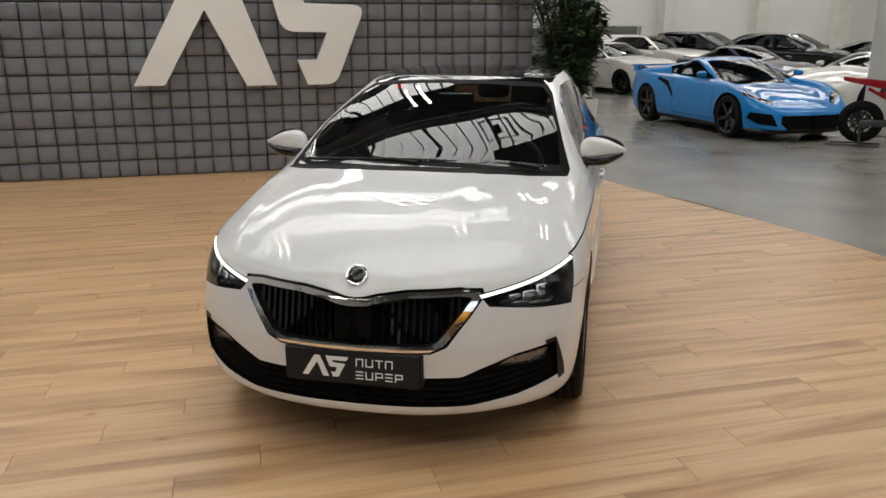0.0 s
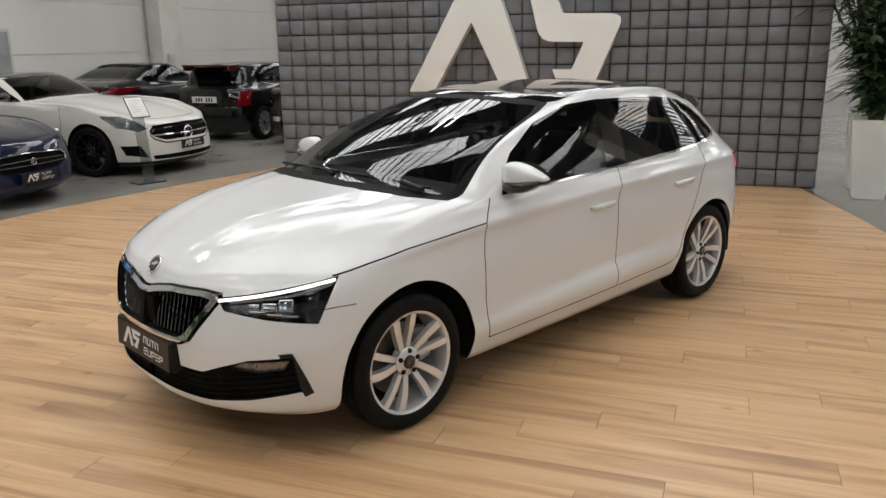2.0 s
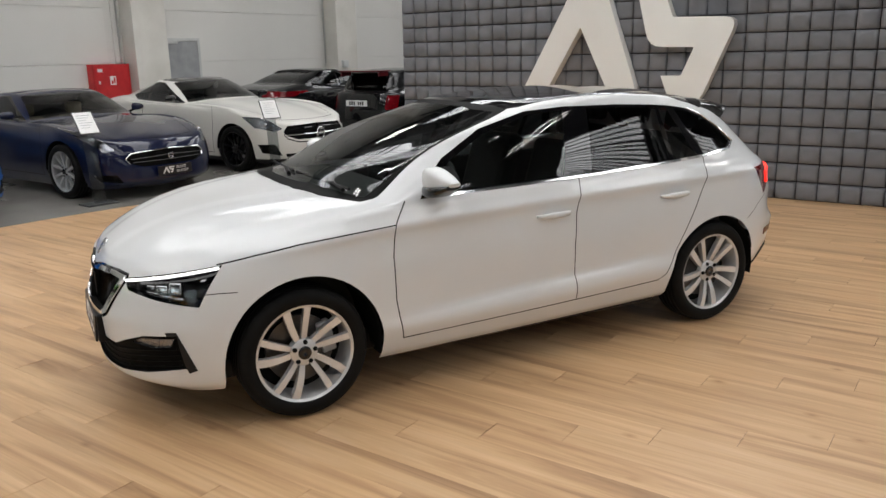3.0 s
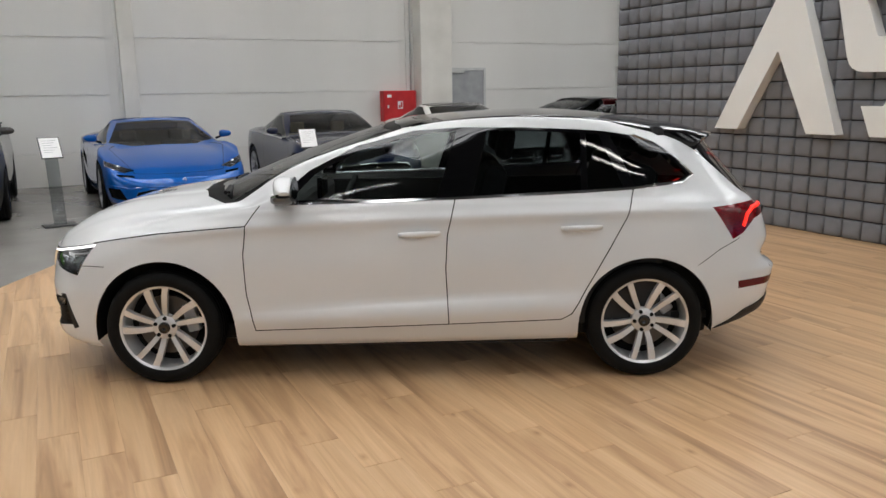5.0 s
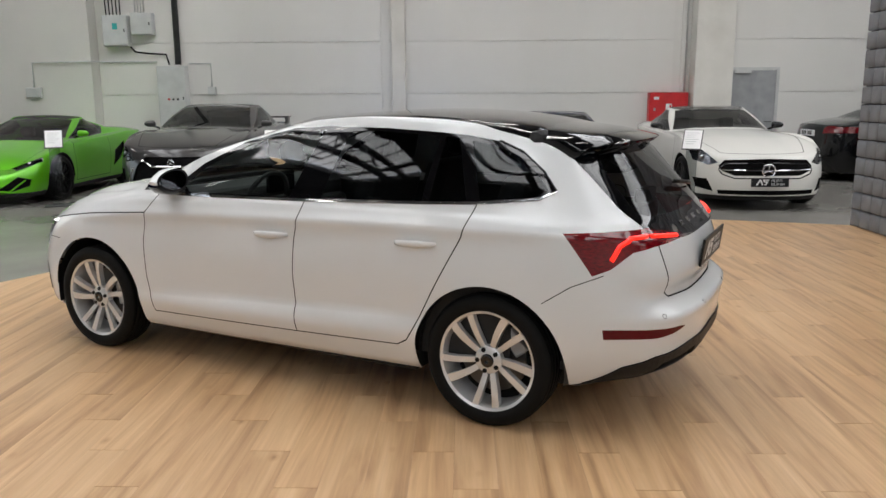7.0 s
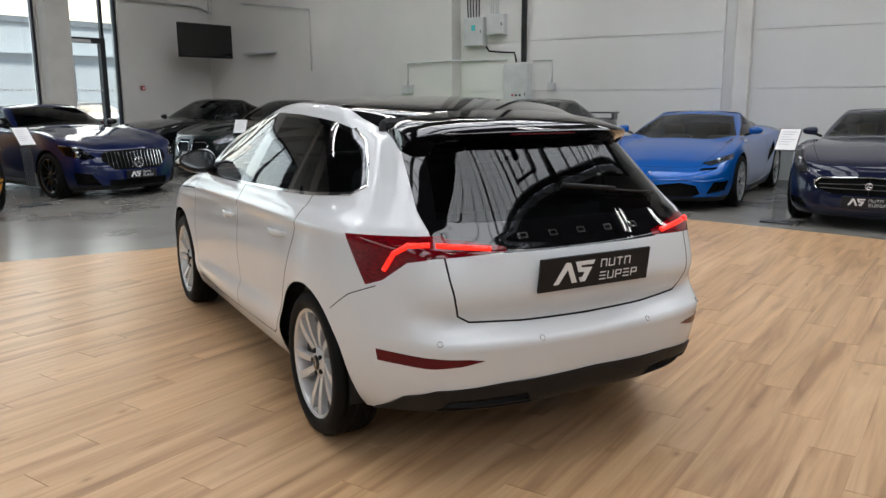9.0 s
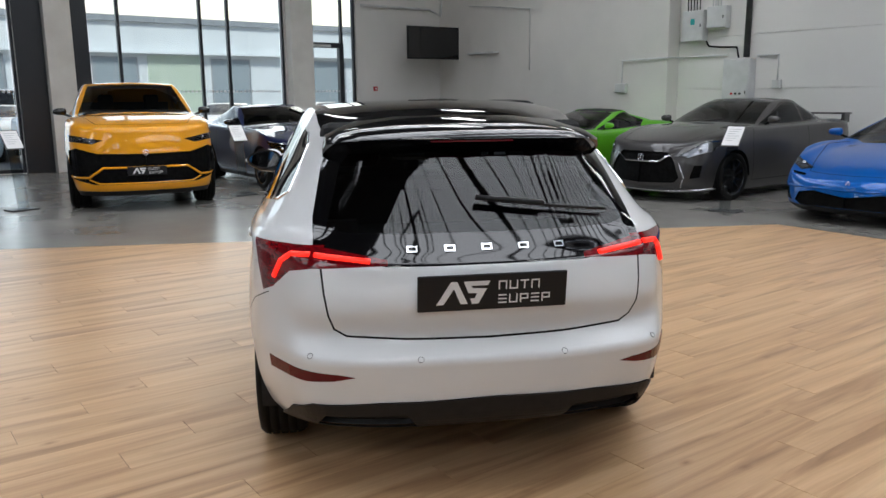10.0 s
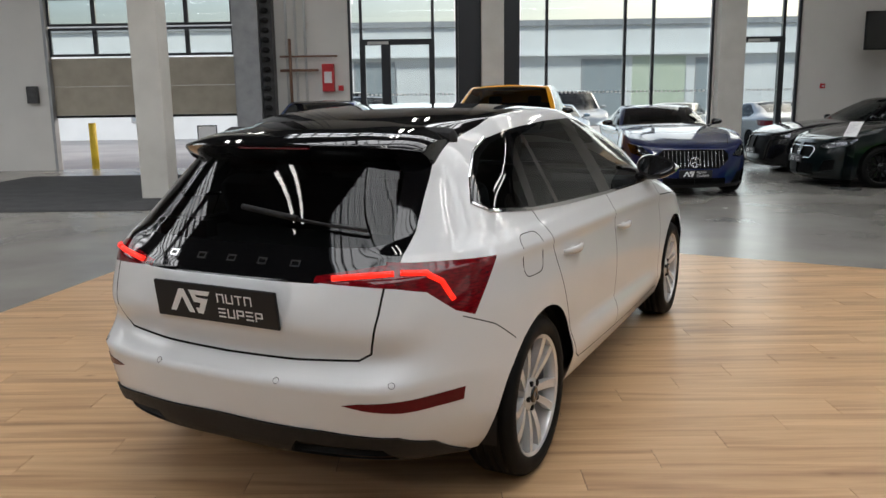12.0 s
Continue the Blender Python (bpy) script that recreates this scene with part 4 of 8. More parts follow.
R9 = [(0, .06, 1.428), (.21, .065, 1.427), (.365, .085, 1.423), (.46, .13, 1.418), (.505, .18, 1.416), (.53, .23, 1.42), (.545, .3, 1.425), (.556, .42, 1.432),
      (.56, .63, 1.437), (.548, 1.0, 1.425), (.53, 1.27, 1.393), (.50, 1.45, 1.363), (.46, 1.56, 1.344), (.39, 1.62, 1.335), (.22, 1.66, 1.337), (0, 1.67, 1.339)]
ROOF_Y, ROOF_Z = [.06, .35, .68, 1.0, 1.27, 1.5, 1.67], [1.428, 1.453, 1.466, 1.456, 1.428, 1.385, 1.339]
RC = [(0, p[1], float(np.interp(p[1], ROOF_Y, ROOF_Z))) for p in R9]
RM = [(p[0] * .55, p[1], p[2] * .28 + c[2] * .72) for p, c in zip(R9, RC)]
for ring in (R1, R2, R3, R4, R4A, R5, R5A, R5B, R5C):
    for i, dx, dy in ((11, -.010, 0), (12, -.036, -.012), (13, -.018, -.008)):
        x, y, z = ring[i]
        ring[i] = (x + dx, y + dy, z)
for ring, k in ((R6, 1.0), (R7, .6), (R8, .2)):
    for i, dx, dy in ((11, -.008, 0), (12, -.034, -.012), (13, -.018, -.008)):
        x, y, z = ring[i]
        ring[i] = (x + dx * k, y + dy * k, z)
for ring, lift in ((R5A, .006), (R5B, .011), (R5C, .010)):
    x, y, z = ring[2]
    ring[2] = (x, y, z + lift)
    x, y, z = ring[1]
    ring[1] = (x, y, z - lift * .5)
half = shell([[R0, R1, R2, R3], [R3, R4, R4A, R5], [R5, R5A, R5B, R5C, R6], [R6, R7, R8, R9], [R9, RM, RC]], 7, 6)


def relax(bm, mask, rounds):
    """Evens out the skin where mask(point) is above 0."""
    weight = {v: mask(v.co) for v in bm.verts}
    for _ in range(rounds):
        moved = []
        for v, w in weight.items():
            if w > 0 and not v.is_boundary or w > 0 and v.co.x < 1e-4:
                near = [e.other_vert(v).co for e in v.link_edges]
                mean = sum(near, Vector()) / len(near)
                if v.co.x < 1e-4:
                    mean.x = 0.0
                moved.append((v, v.co.lerp(mean, .5 * w)))
        for v, c in moved:
            v.co = c


def ease(x, a, b):
    t = min(1.0, max(0.0, (x - a) / (b - a)))
    return t * t * (3 - 2 * t)


def bonnet_mask(c):
    return ease(c.z, .78, .86) * (1 - ease(c.y, -1.16, -1.06)) * (1 - ease(abs(c.x), .74, .80)) if c.y < -.9 else 0.0


def flank_mask(c):
    return ease(abs(c.x), .70, .80) * ease(c.z, .56, .64) * (1 - ease(c.z, .90, .96)) * (1 - ease(abs(c.y), 1.45, 1.75))


def pillar_mask(c):
    return ease(c.y, 1.15, 1.35) * ease(c.z, .97, 1.02) * (1 - ease(c.z, 1.38, 1.44)) * ease(abs(c.x), .40, .48)


def tailgate_mask(c):
    return ease(c.z, .90, .96) * (1 - ease(c.z, 1.27, 1.32)) * (1 - ease(abs(c.x), .50, .60)) if c.y > 1.5 else 0.0


def roof_mask(c):
    return ease(c.z, 1.36, 1.40) * ease(c.y, .12, .28) * (1 - ease(c.y, 1.35, 1.55)) * (1 - ease(abs(c.x), .48, .56))


def screen_mask(c):
    return ease(c.z, 1.04, 1.065) * (1 - ease(c.z, 1.36, 1.395)) * (1 - ease(abs(c.x), .52, .63)) if -1.2 < c.y < .15 else 0.0


def side_glass_mask(c):
    pillar = -.63 + (c.z - 1.06) * 2.29
    return ease(c.z, .985, 1.01) * (1 - ease(c.z, 1.345, 1.375)) * ease(c.y - pillar, .02, .14) * (1 - ease(c.y, 1.25, 1.5)) if abs(c.x) > .5 else 0.0


def fair(bm, mask, axis, first, powers):
    """Draws a panel onto one smooth polynomial surface, fading out where mask falls to 0."""
    chosen = [(v, mask(v.co)) for v in bm.verts]
    chosen = [(v, w) for v, w in chosen if w > .02]
    others = [k for k in range(3) if k != axis]
    rows, goal = [], []
    for v, w in chosen:
        a, b = v.co[others[0]], v.co[others[1]]
        a = a * a if first else a
        rows.append([w * a ** i * b ** j for i in range(powers[0] + 1) for j in range(powers[1] + 1)])
        goal.append(w * v.co[axis])
    sol = np.linalg.lstsq(np.array(rows), np.array(goal), rcond=None)[0]
    for (v, w), row in zip(chosen, rows):
        v.co[axis] += w * (float(np.dot(row, sol)) / w - v.co[axis])


fair(half, bonnet_mask, 2, True, (3, 3))
relax(half, flank_mask, 5)
relax(half, pillar_mask, 80)
fair(half, tailgate_mask, 1, True, (3, 2))
fair(half, roof_mask, 2, True, (2, 3))
fair(half, screen_mask, 1, True, (3, 2))
fair(half, side_glass_mask, 0, False, (4, 2))


def press_creases(bm):
    """Sharp pressed lines: two on each half of the bonnet, the shoulder along the flank."""
    for v in bm.verts:
        x, y, z = v.co
        if y < -1.0 and z > .76:
            fade = ease(z, .76, .82) * (1 - ease(y, -1.20, -1.08))
            da = x - float(np.interp(y, [-2.05, -1.1], [.14, .40]))
            if da > 0:
                v.co.z -= .0045 * fade * (da / .05) * math.exp(1 - da / .05)
            db = float(np.interp(y, [-1.95, -1.0], [.58, .73])) - x
            if db > 0:
                v.co.z -= .0045 * fade * (db / .045) * math.exp(1 - db / .045)
        if x > .7 and .3 < z < 1.0 and -1.75 < y < 1.8:
            fade = ease(y, -1.6, -1.2) * (1 - ease(y, 1.45, 1.7))
            d = float(np.interp(y, [-1.6, -.8, -.24, .69, 1.25, 1.7], [.80, .868, .892, .915, .925, .93])) - z
            if d > 0:
                v.co.x -= .0105 * fade * (d / .055) * math.exp(1 - d / .055)
            low = ease(y, -.78, -.62) * (1 - ease(y, .70, .90))
            d = float(np.interp(y, [-.7, .9], [.43, .50])) - z
            if d > 0 and z > .3:
                v.co.x += .010 * low * (d / .045) * math.exp(1 - d / .045)


press_creases(half)
car = Car("hatchback_car", "glossy white five-door hatchback with a black glass roof on the stage", "car", pose(0, 0, STAGE_Z), half)
FA, RA = -1.3245, 1.3245
L = lambda c: c.x > 0.3


def arch(y, r, zc, flat):
    n = 26
    pts = [(y + r * math.cos(math.pi * k / n), zc + r * math.sin(math.pi * k / n)) for k in range(n + 1)]
    return pts + [(y - r - flat, 0.05), (y + r + flat, 0.05)]


# wheel openings with a dark liner
for y, r in ((FA + 0.012, .388), (RA + 0.004, .372)):
    car.cut(arch(y, r, .312, -0.01), SIDE, L, -2).free()
    bm = bmesh.new()
    rings = []
    for x, k in ((.838, 1.0), (.78, 1.01), (.50, 1.01)):
        rings.append([bm.verts.new((x, y + r * k * math.cos(math.pi * (i / 30 * 1.1 - .05)), .312 + r * k * math.sin(math.pi * (i / 30 * 1.1 - .05)))) for i in range(31)])
    for a, b in zip(rings, rings[1:]):
        for i in range(30):
            bm.faces.new((a[i], a[i + 1], b[i + 1], b[i]))
    bm.faces.new(rings[-1])
    car.pair("wheel_arch_liner", bm, M_PLASTIC, dress=False)

# side glazing
DLO = [(-.68, .987), (-.48, .990), (.29, 1.006), (.97, 1.03), (1.25, 1.042), (1.53, 1.068), (1.60, 1.105), (1.585, 1.125), (1.52, 1.19), (1.40, 1.275), (1.28, 1.322), (1.12, 1.348),
       (.98, 1.36), (.68, 1.376), (.32, 1.381), (.07, 1.366), (-.24, 1.29), (-.50, 1.165), (-.63, 1.06)]
frame_bm = car.cut(DLO, SIDE, L, -.2)
panes = {"front_side_window": ([(-.60, 1.012), (.19, 1.022), (.305, 1.362), (.08, 1.346), (-.22, 1.268), (-.47, 1.145)], M_GLASS),
         "rear_side_window": ([(.385, 1.026), (.965, 1.047), (.985, 1.342), (.68, 1.358), (.47, 1.363)], M_PRIVACY),
         "rear_quarter_window": ([(1.005, 1.049), (1.195, 1.056), (1.085, 1.332), (1.015, 1.340)], M_PRIVACY),
         "boot_side_window": ([(1.262, 1.062), (1.50, 1.082), (1.562, 1.112), (1.50, 1.178), (1.385, 1.258), (1.27, 1.303), (1.15, 1.325)], M_PRIVACY)}
for nm, (poly, mt) in panes.items():
    for o in car.pair(nm, carve(frame_bm, poly, SIDE, None, -.2), mt):
        o.visible_shadow = False
strip = bmesh.new()
for a, b in zip(DLO[0:6], DLO[1:7]):
    add_to(strip, carve(frame_bm, [a, b, (b[0], b[1] + .013), (a[0], a[1] + .013)], SIDE))
car.pair("window_chrome_strip", outset(strip, .003, .004), M_CHROME, dress=False)
car.pair("window_frame", frame_bm, M_BLACKGLOSS)
bm = bmesh.new()
pts = [car.surface.cast((2, y, z), (-1, 0, 0)) for y, z in ((1.25, 1.046), (1.53, 1.071), (1.60, 1.108), (1.52, 1.193), (1.40, 1.279), (1.28, 1.326))]
tube(bm, [p + Vector((.002, 0, 0)) for p in pts if p], .005, 6)
car.pair("quarter_chrome_strip", bm, M_CHROME, dress=False)

# windscreen
band = car.cut([(-.001, 1.033), (.3, 1.030), (.50, 1.018), (.67, 1.0), (.735, .992), (.742, 1.01), (.662, 1.19), (.584, 1.335), (.545, 1.376), (.44, 1.394), (.23, 1.403), (-.001, 1.406)], FRONT, lambda c: -1.3 < c.y < .2, -.02)
o = car.joined("windscreen", carve(band, [(-.001, 1.044), (.3, 1.041), (.50, 1.029), (.70, 1.006), (.648, 1.19), (.560, 1.333), (.515, 1.366), (.23, 1.385), (-.001, 1.388)], FRONT, None, -.05), M_GLASS)
o.visible_shadow = False
car.joined("windscreen_border", band, M_MESH)

# tailgate glass
lamp_o = [(.836, 1.68, .945), (.808, 1.805, .764), (.770, 1.875, .790), (.705, 1.955, .862), (.632, 2.03, .880), (.618, 2.03, .957)]
lamp_i = [(.618, 2.03, .956), (.632, 2.02, .879), (.36, 2.09, .893), (.36, 2.08, .912)]
dg = lambda pts, view: [(Vector(p).dot(view[0]), Vector(p).dot(view[1])) for p in pts]
lens_o = car.cut(dg(lamp_o, REAR_SIDE), REAR_SIDE, lambda c: c.y > 1.5)
lens_i = car.cut([(p[0], p[2]) for p in lamp_i], REAR, lambda c: c.y > 1.8)
panel = car.cut([(-.001, .888), (.37, .889), (.615, .955), (.612, 1.04), (.574, 1.20), (.552, 1.27), (.52, 1.322), (.45, 1.337), (-.001, 1.342)], REAR, lambda c: c.y > 1.55, .03)
o = car.joined("rear_window", carve(panel, [(-.001, .99), (.50, .995), (.565, 1.01), (.50, 1.22), (.44, 1.285), (-.001, 1.292)], REAR, None, .03), M_PRIVACY)
o.visible_shadow = False
car.joined("tailgate_black_panel", panel, M_BLACKGLOSS)
for nm, b, lab in (("tail_lamp", lens_o, "red wraparound tail lamp"), ("tailgate_lamp", lens_i, "slim red lamp in the tailgate")):
    lamps = car.pair(nm, b, M_RED, None, lab)
    bm = bmesh.new()
    if nm == "tail_lamp":
        line = [(.628, .926), (.695, .922), (.73, .892), (.765, .815)]
    else:
        line = [(.42, .906), (.50, .914), (.632, .926)]
    for off in (0.0,):
        pts = []
        for a, b2 in zip(line, line[1:]):
            for k in range(6):
                t = k / 6
                x, z = a[0] + (b2[0] - a[0]) * t, a[1] + (b2[1] - a[1]) * t + off
                p = car.surface.cast((x, 4, z), (0, -1, 0))
                if p:
                    pts.append(p + car.surface.normal(p) * .001)
        tube(bm, pts, .0105, 6)
    for o, sgn in zip(lamps, (1, -1)):
        b3 = bm.copy()
        if sgn < 0:
            bmesh.ops.scale(b3, vec=(-1, 1, 1), verts=b3.verts)
            bmesh.ops.reverse_faces(b3, faces=b3.faces)
        part("light_guide", b3, M_REDLED, o, "glowing red light guide", True)
    bm.free()

# head lamps
hl = [(.462, -2.03, .712), (.50, -2.02, .664), (.66, -1.93, .640), (.822, -1.79, .618), (.812, -1.67, .794)]
lens = car.cut(dg(hl, FRONT_SIDE), FRONT_SIDE, lambda c: c.y < -1.5)
well = lens.copy()
bmesh.ops.reverse_faces(well, faces=well.faces)
well.normal_update()
for o in car.pair("headlamp_lens", lens, M_LENS):
    o.visible_shadow = False
bmesh.ops.reverse_faces(well, faces=well.faces)
houses = car.pair("headlamp", offset_in(well, .045), M_BLACKGLOSS, None, "dark headlamp with a white light strip", dress=False)
M_SHINE = mat("lamp_reflector", (0.78, 0.79, 0.8), 0.1, 1.0)


def on_skin(p, way, lift):
    q = car.surface.cast(Vector(p) - Vector(way) * 2, way)
    return q + car.surface.normal(q) * lift if q else None


bm = bmesh.new()
pts = []
for k in range(15):
    t = k / 14
    q = Vector((.470, -2.028, .702)).lerp(Vector((.808, -1.685, .782)), t)
    p = on_skin(q, (-Q, Q, 0), -.004)
    if p:
        pts.append(p)
tube(bm, pts, .007, 6)
projectors, mods = [], bmesh.new()
for x, z, w, hh in ((.575, .693, .024, .010), (.655, .692, .030, .017), (.735, .700, .030, .026), (.60, .667, .036, .004), (.69, .657, .036, .005), (.77, .650, .026, .006)):
    p = on_skin((x, -1.9, z), (-.5, .85, 0), -.024)
    nrm = car.surface.normal(p)
    seat_m = Matrix.Translation(p) @ nrm.to_track_quat('Z', 'Y').to_matrix().to_4x4()
    box(mods, -w, w, -hh, hh, -.012, .004, min(hh * .6, .008), seat_m)
    projectors.append(mods)
    mods = bmesh.new()
mods.free()
for o, sgn in zip(houses, (1, -1)):
    for nm, b, mt, lab in [("light_strip", bm, M_LED, "lit white daytime light strip")] + [("projector", q, M_SHINE, "") for q in projectors]:
        b3 = b.copy()
        bmesh.ops.scale(b3, vec=(sgn, 1, 1), verts=b3.verts)
        if sgn < 0:
            bmesh.ops.reverse_faces(b3, faces=b3.faces)
        part(nm, b3, mt, o, lab, True)
for q in [bm] + projectors:
    q.free()

# grille with its chrome surround and ribs
G_EDGE = [(-.001, .484), (.305, .490), (.366, .517), (.458, .643), (.499, .706), (.488, .733), (.40, .741), (.205, .733), (.095, .715), (.035, .700), (-.001, .697)]
G_OUT = [(-.001, .497), (.30, .502), (.355, .525), (.447, .645), (.487, .705), (.478, .722), (.40, .730), (.21, .722), (.10, .704), (.04, .689), (-.001, .686)]
G_IN = [(-.001, .517), (.29, .522), (.333, .541), (.418, .65), (.450, .696), (.444, .703), (.40, .709), (.215, .701), (.11, .682), (.05, .667), (-.001, .664)]
border = car.cut(G_EDGE, FRONT, lambda c: c.y < -1.8, -.05)
surround = carve(border, G_OUT, FRONT, None, -.05)
core = carve(surround, G_IN, FRONT, None, -.05)
car.joined("grille_border", offset_in(border, .008), M_BLACKGLOSS, dress=False)
car.joined("grille_surround", outset(surround, .009, .03), M_CHROME, None, "broad chrome frame round the grille", dress=False)
car.joined("grille_back", offset_in(core, .05), M_GAP, dress=False)
for k in range(16):
    x = .012 + .028 * k
    top = np.interp(x, [0, .05, .11, .215, .40, .44], [.661, .664, .679, .698, .706, .695])
    low = np.interp(x, [0, .29, .333, .418, .45], [.520, .525, .544, .653, .70])
    if top - low < .03:
        continue
    bm = bmesh.new()
    a, b = car.surface.cast((x, -4, low), (0, 1, 0)), car.surface.cast((x, -4, top), (0, 1, 0))
    if not (a and b):
        continue
    mid = (a + b) / 2
    for p, q in ((a, b),):
        wv, dp = Vector((.0055, 0, 0)), Vector((0, .05, 0))
        corners = [p - wv, p + wv, q + wv, q - wv]
        fr = [bm.verts.new(c + Vector((0, .020, 0))) for c in corners]
        bk = [bm.verts.new(c + dp) for c in corners]
        bm.faces.new(fr)
        bm.faces.new(bk[::-1])
        for i in range(4):
            bm.faces.new((fr[i], bk[i], bk[(i + 1) % 4], fr[(i + 1) % 4]))
    bmesh.ops.recalc_face_normals(bm, faces=bm.faces)
    car.pair("grille_rib", bm, M_BLACKGLOSS, dress=False)
bm = bmesh.new()
box(bm, -.075, .075, -2.138, -2.10, .523, .655, .006)
part("radar_cover", bm, M_MESH, car.top, "smooth black sensor cover in the grille")

M_FOG = mottled(mat("fog_lamp_reflector", (0.2, 0.2, 0.21), 0.22, 1.0), 90, (0.05, 0.05, 0.055), (0.42, 0.42, 0.43), None, .3, 160, (3, 1, 1))
# lower intake, fog lamps, corner blades
low = [(-.001, .262), (.45, .268), (.62, .292), (.775, .33), (.765, .488), (.62, .468), (.50, .425), (.42, .392), (-.001, .382)]
intake = car.cut(low, FRONT, lambda c: c.y < -1.6, -.05)
blade = car.cut([(-1.925, .50), (-1.885, .505), (-1.815, .322), (-1.845, .308)], SIDE, lambda c: c.x > .6, .05)
fog = carve(intake, [(.545, .425), (.60, .455), (.755, .472), (.735, .43), (.66, .416)], FRONT, None, -.2)
car.pair("fog_lamp", offset_in(fog, .012), M_FOG, None, "clear fog lamp set in the lower intake", dress=False)
car.joined("lower_intake", offset_in(intake, .018), M_MESH, dress=False)
for row in range(4):
    bm = bmesh.new()
    z = .285 + .026 * row
    pts = [on_skin((x, -2, z + max(0, x - .42) * .16), (0, 1, 0), -.012) for x in [0, .1, .2, .3, .4, .5, .6, .7, .78]]
    tube(bm, [p for p in pts if p], .0035, 5)
    car.joined("intake_bar", bm, M_MESH, dress=False)
car.pair("corner_blade", outset(blade, .004, .02), M_PLASTIC, dress=False)

# rear: black lower apron, reflectors, sensors
apron = car.cut([(-.001, .18), (.76, .18), (.75, .26), (.71, .345), (.64, .392), (.40, .412), (-.001, .42)], REAR, lambda c: c.y > 1.55, -.3)
slot = carve(apron, [(.27, .315), (.62, .305), (.59, .355), (.31, .368)], REAR, None, -.3)
car.pair("exhaust_trim", offset_in(slot, .02), M_PLASTIC, None, "black exhaust trim", dress=False)
car.joined("rear_apron", outset(apron, .008, .02), M_PLASTIC, None, "matt black plastic lower apron", dress=False)
refl = car.cut([(.487, .510), (.54, .519), (.66, .524), (.79, .526), (.785, .482), (.66, .482), (.56, .494)], REAR, lambda c: c.y > 1.5)
car.pair("reflector", outset(refl, .002, .006), M_DARKRED, None, "dark red bumper reflector", dress=False)
for x in (.26, .64):
    z = .574 if x < .5 else .580
    bm = bmesh.new()
    p = on_skin((x, 2, z), (0, -1, 0), 0)
    n = car.surface.normal(p)
    rod(bm, p - n * .004, p + n * .0015, .009, 16)
    car.pair("parking_sensor", bm, M_WHITE, dress=False)
    bm = bmesh.new()
    ring_m = Matrix.Translation(p + n * .001) @ n.to_track_quat('Z', 'Y').to_matrix().to_4x4()
    tube(bm, [ring_m @ Vector((.0105 * math.cos(a * math.pi / 10), .0105 * math.sin(a * math.pi / 10), 0)) for a in range(20)], .0010, 5, True)
    car.pair("sensor_ring", bm, M_GAP, dress=False)

# shut lines, then the panels between them
A_LINE = [(-.765, .985), (-.80, .94), (-.838, .885), (-.858, .73), (-.852, .51), (-.815, .302)]
B_LINE = [(.288, 1.004), (.245, .82), (.234, .64), (.247, .328)]
C_LINE = [(1.25, 1.041), (1.205, .90), (1.07, .655), (.955, .44), (.915, .375), (.86, .345)]
SILL = [(-.815, .302), (.247, .328), (.86, .345)]
for line in (A_LINE, B_LINE, C_LINE, SILL):
    car.pair("shut_line", shut_line(car.bm, line, SIDE, .006, L), M_GAP)
car.pair("shut_line", shut_line(car.bm, [(-1.685, .795), (-1.52, .822), (-1.32, .848), (-1.06, .868), (-.838, .884)], SIDE, .006, L), M_GAP)
car.pair("shut_line", shut_line(car.bm, [(-1.765, .672), (-1.70, .675), (-1.62, .672)], SIDE, .004, L), M_GAP)
car.pair("shut_line", shut_line(car.bm, [(1.845, .765), (1.72, .715), (1.60, .635)], SIDE, .004, L), M_GAP)
car.pair("shut_line", shut_line(car.bm, [(.592, .890), (.585, .80), (.572, .72), (.552, .665), (.51, .640), (.30, .628), (-.001, .622)], REAR, .007, lambda c: c.y > 1.7), M_GAP)
doors = car.pair("front_door", car.cut(A_LINE + SILL[:2] + B_LINE[::-1] + [(.288, 1.02), (-.765, 1.0)], SIDE, L), M_WHITE)
rdoors = car.pair("rear_door", car.cut(B_LINE + SILL[1:] + C_LINE[::-1] + [(1.25, 1.05), (.288, 1.02)], SIDE, L), M_WHITE)
car.joined("tailgate", car.cut([(.588, .893), (.582, .80), (.569, .72), (.55, .668), (.51, .643), (.30, .631), (-.001, .625), (-.001, .90), (.40, .90)], REAR, lambda c: c.y > 1.7), M_WHITE)
car.joined("bonnet", car.cut([(-.001, -2.12), (.25, -2.11), (.47, -2.03), (.67, -1.89), (.79, -1.70), (.836, -1.52), (.853, -1.32), (.866, -.90), (.86, -.84), (.78, -.80), (.62, -.96), (-.001, -1.08)], TOP,
                            lambda c: c.z > .75, .25), M_WHITE)
roof = car.cut([(-.001, -.10), (.22, -.09), (.40, -.07), (.52, -.03), (.563, .06), (.582, .3), (.592, .6), (.580, 1.0), (.566, 1.3), (.545, 1.5), (.525, 1.62), (.49, 1.72), (-.001, 1.80)], TOP, lambda c: c.z > 1.28, .2)
car.joined("roof", roof, M_BLACKGLOSS, None, "gloss black glass roof")
body = car.joined("body", car.bm, M_WHITE)

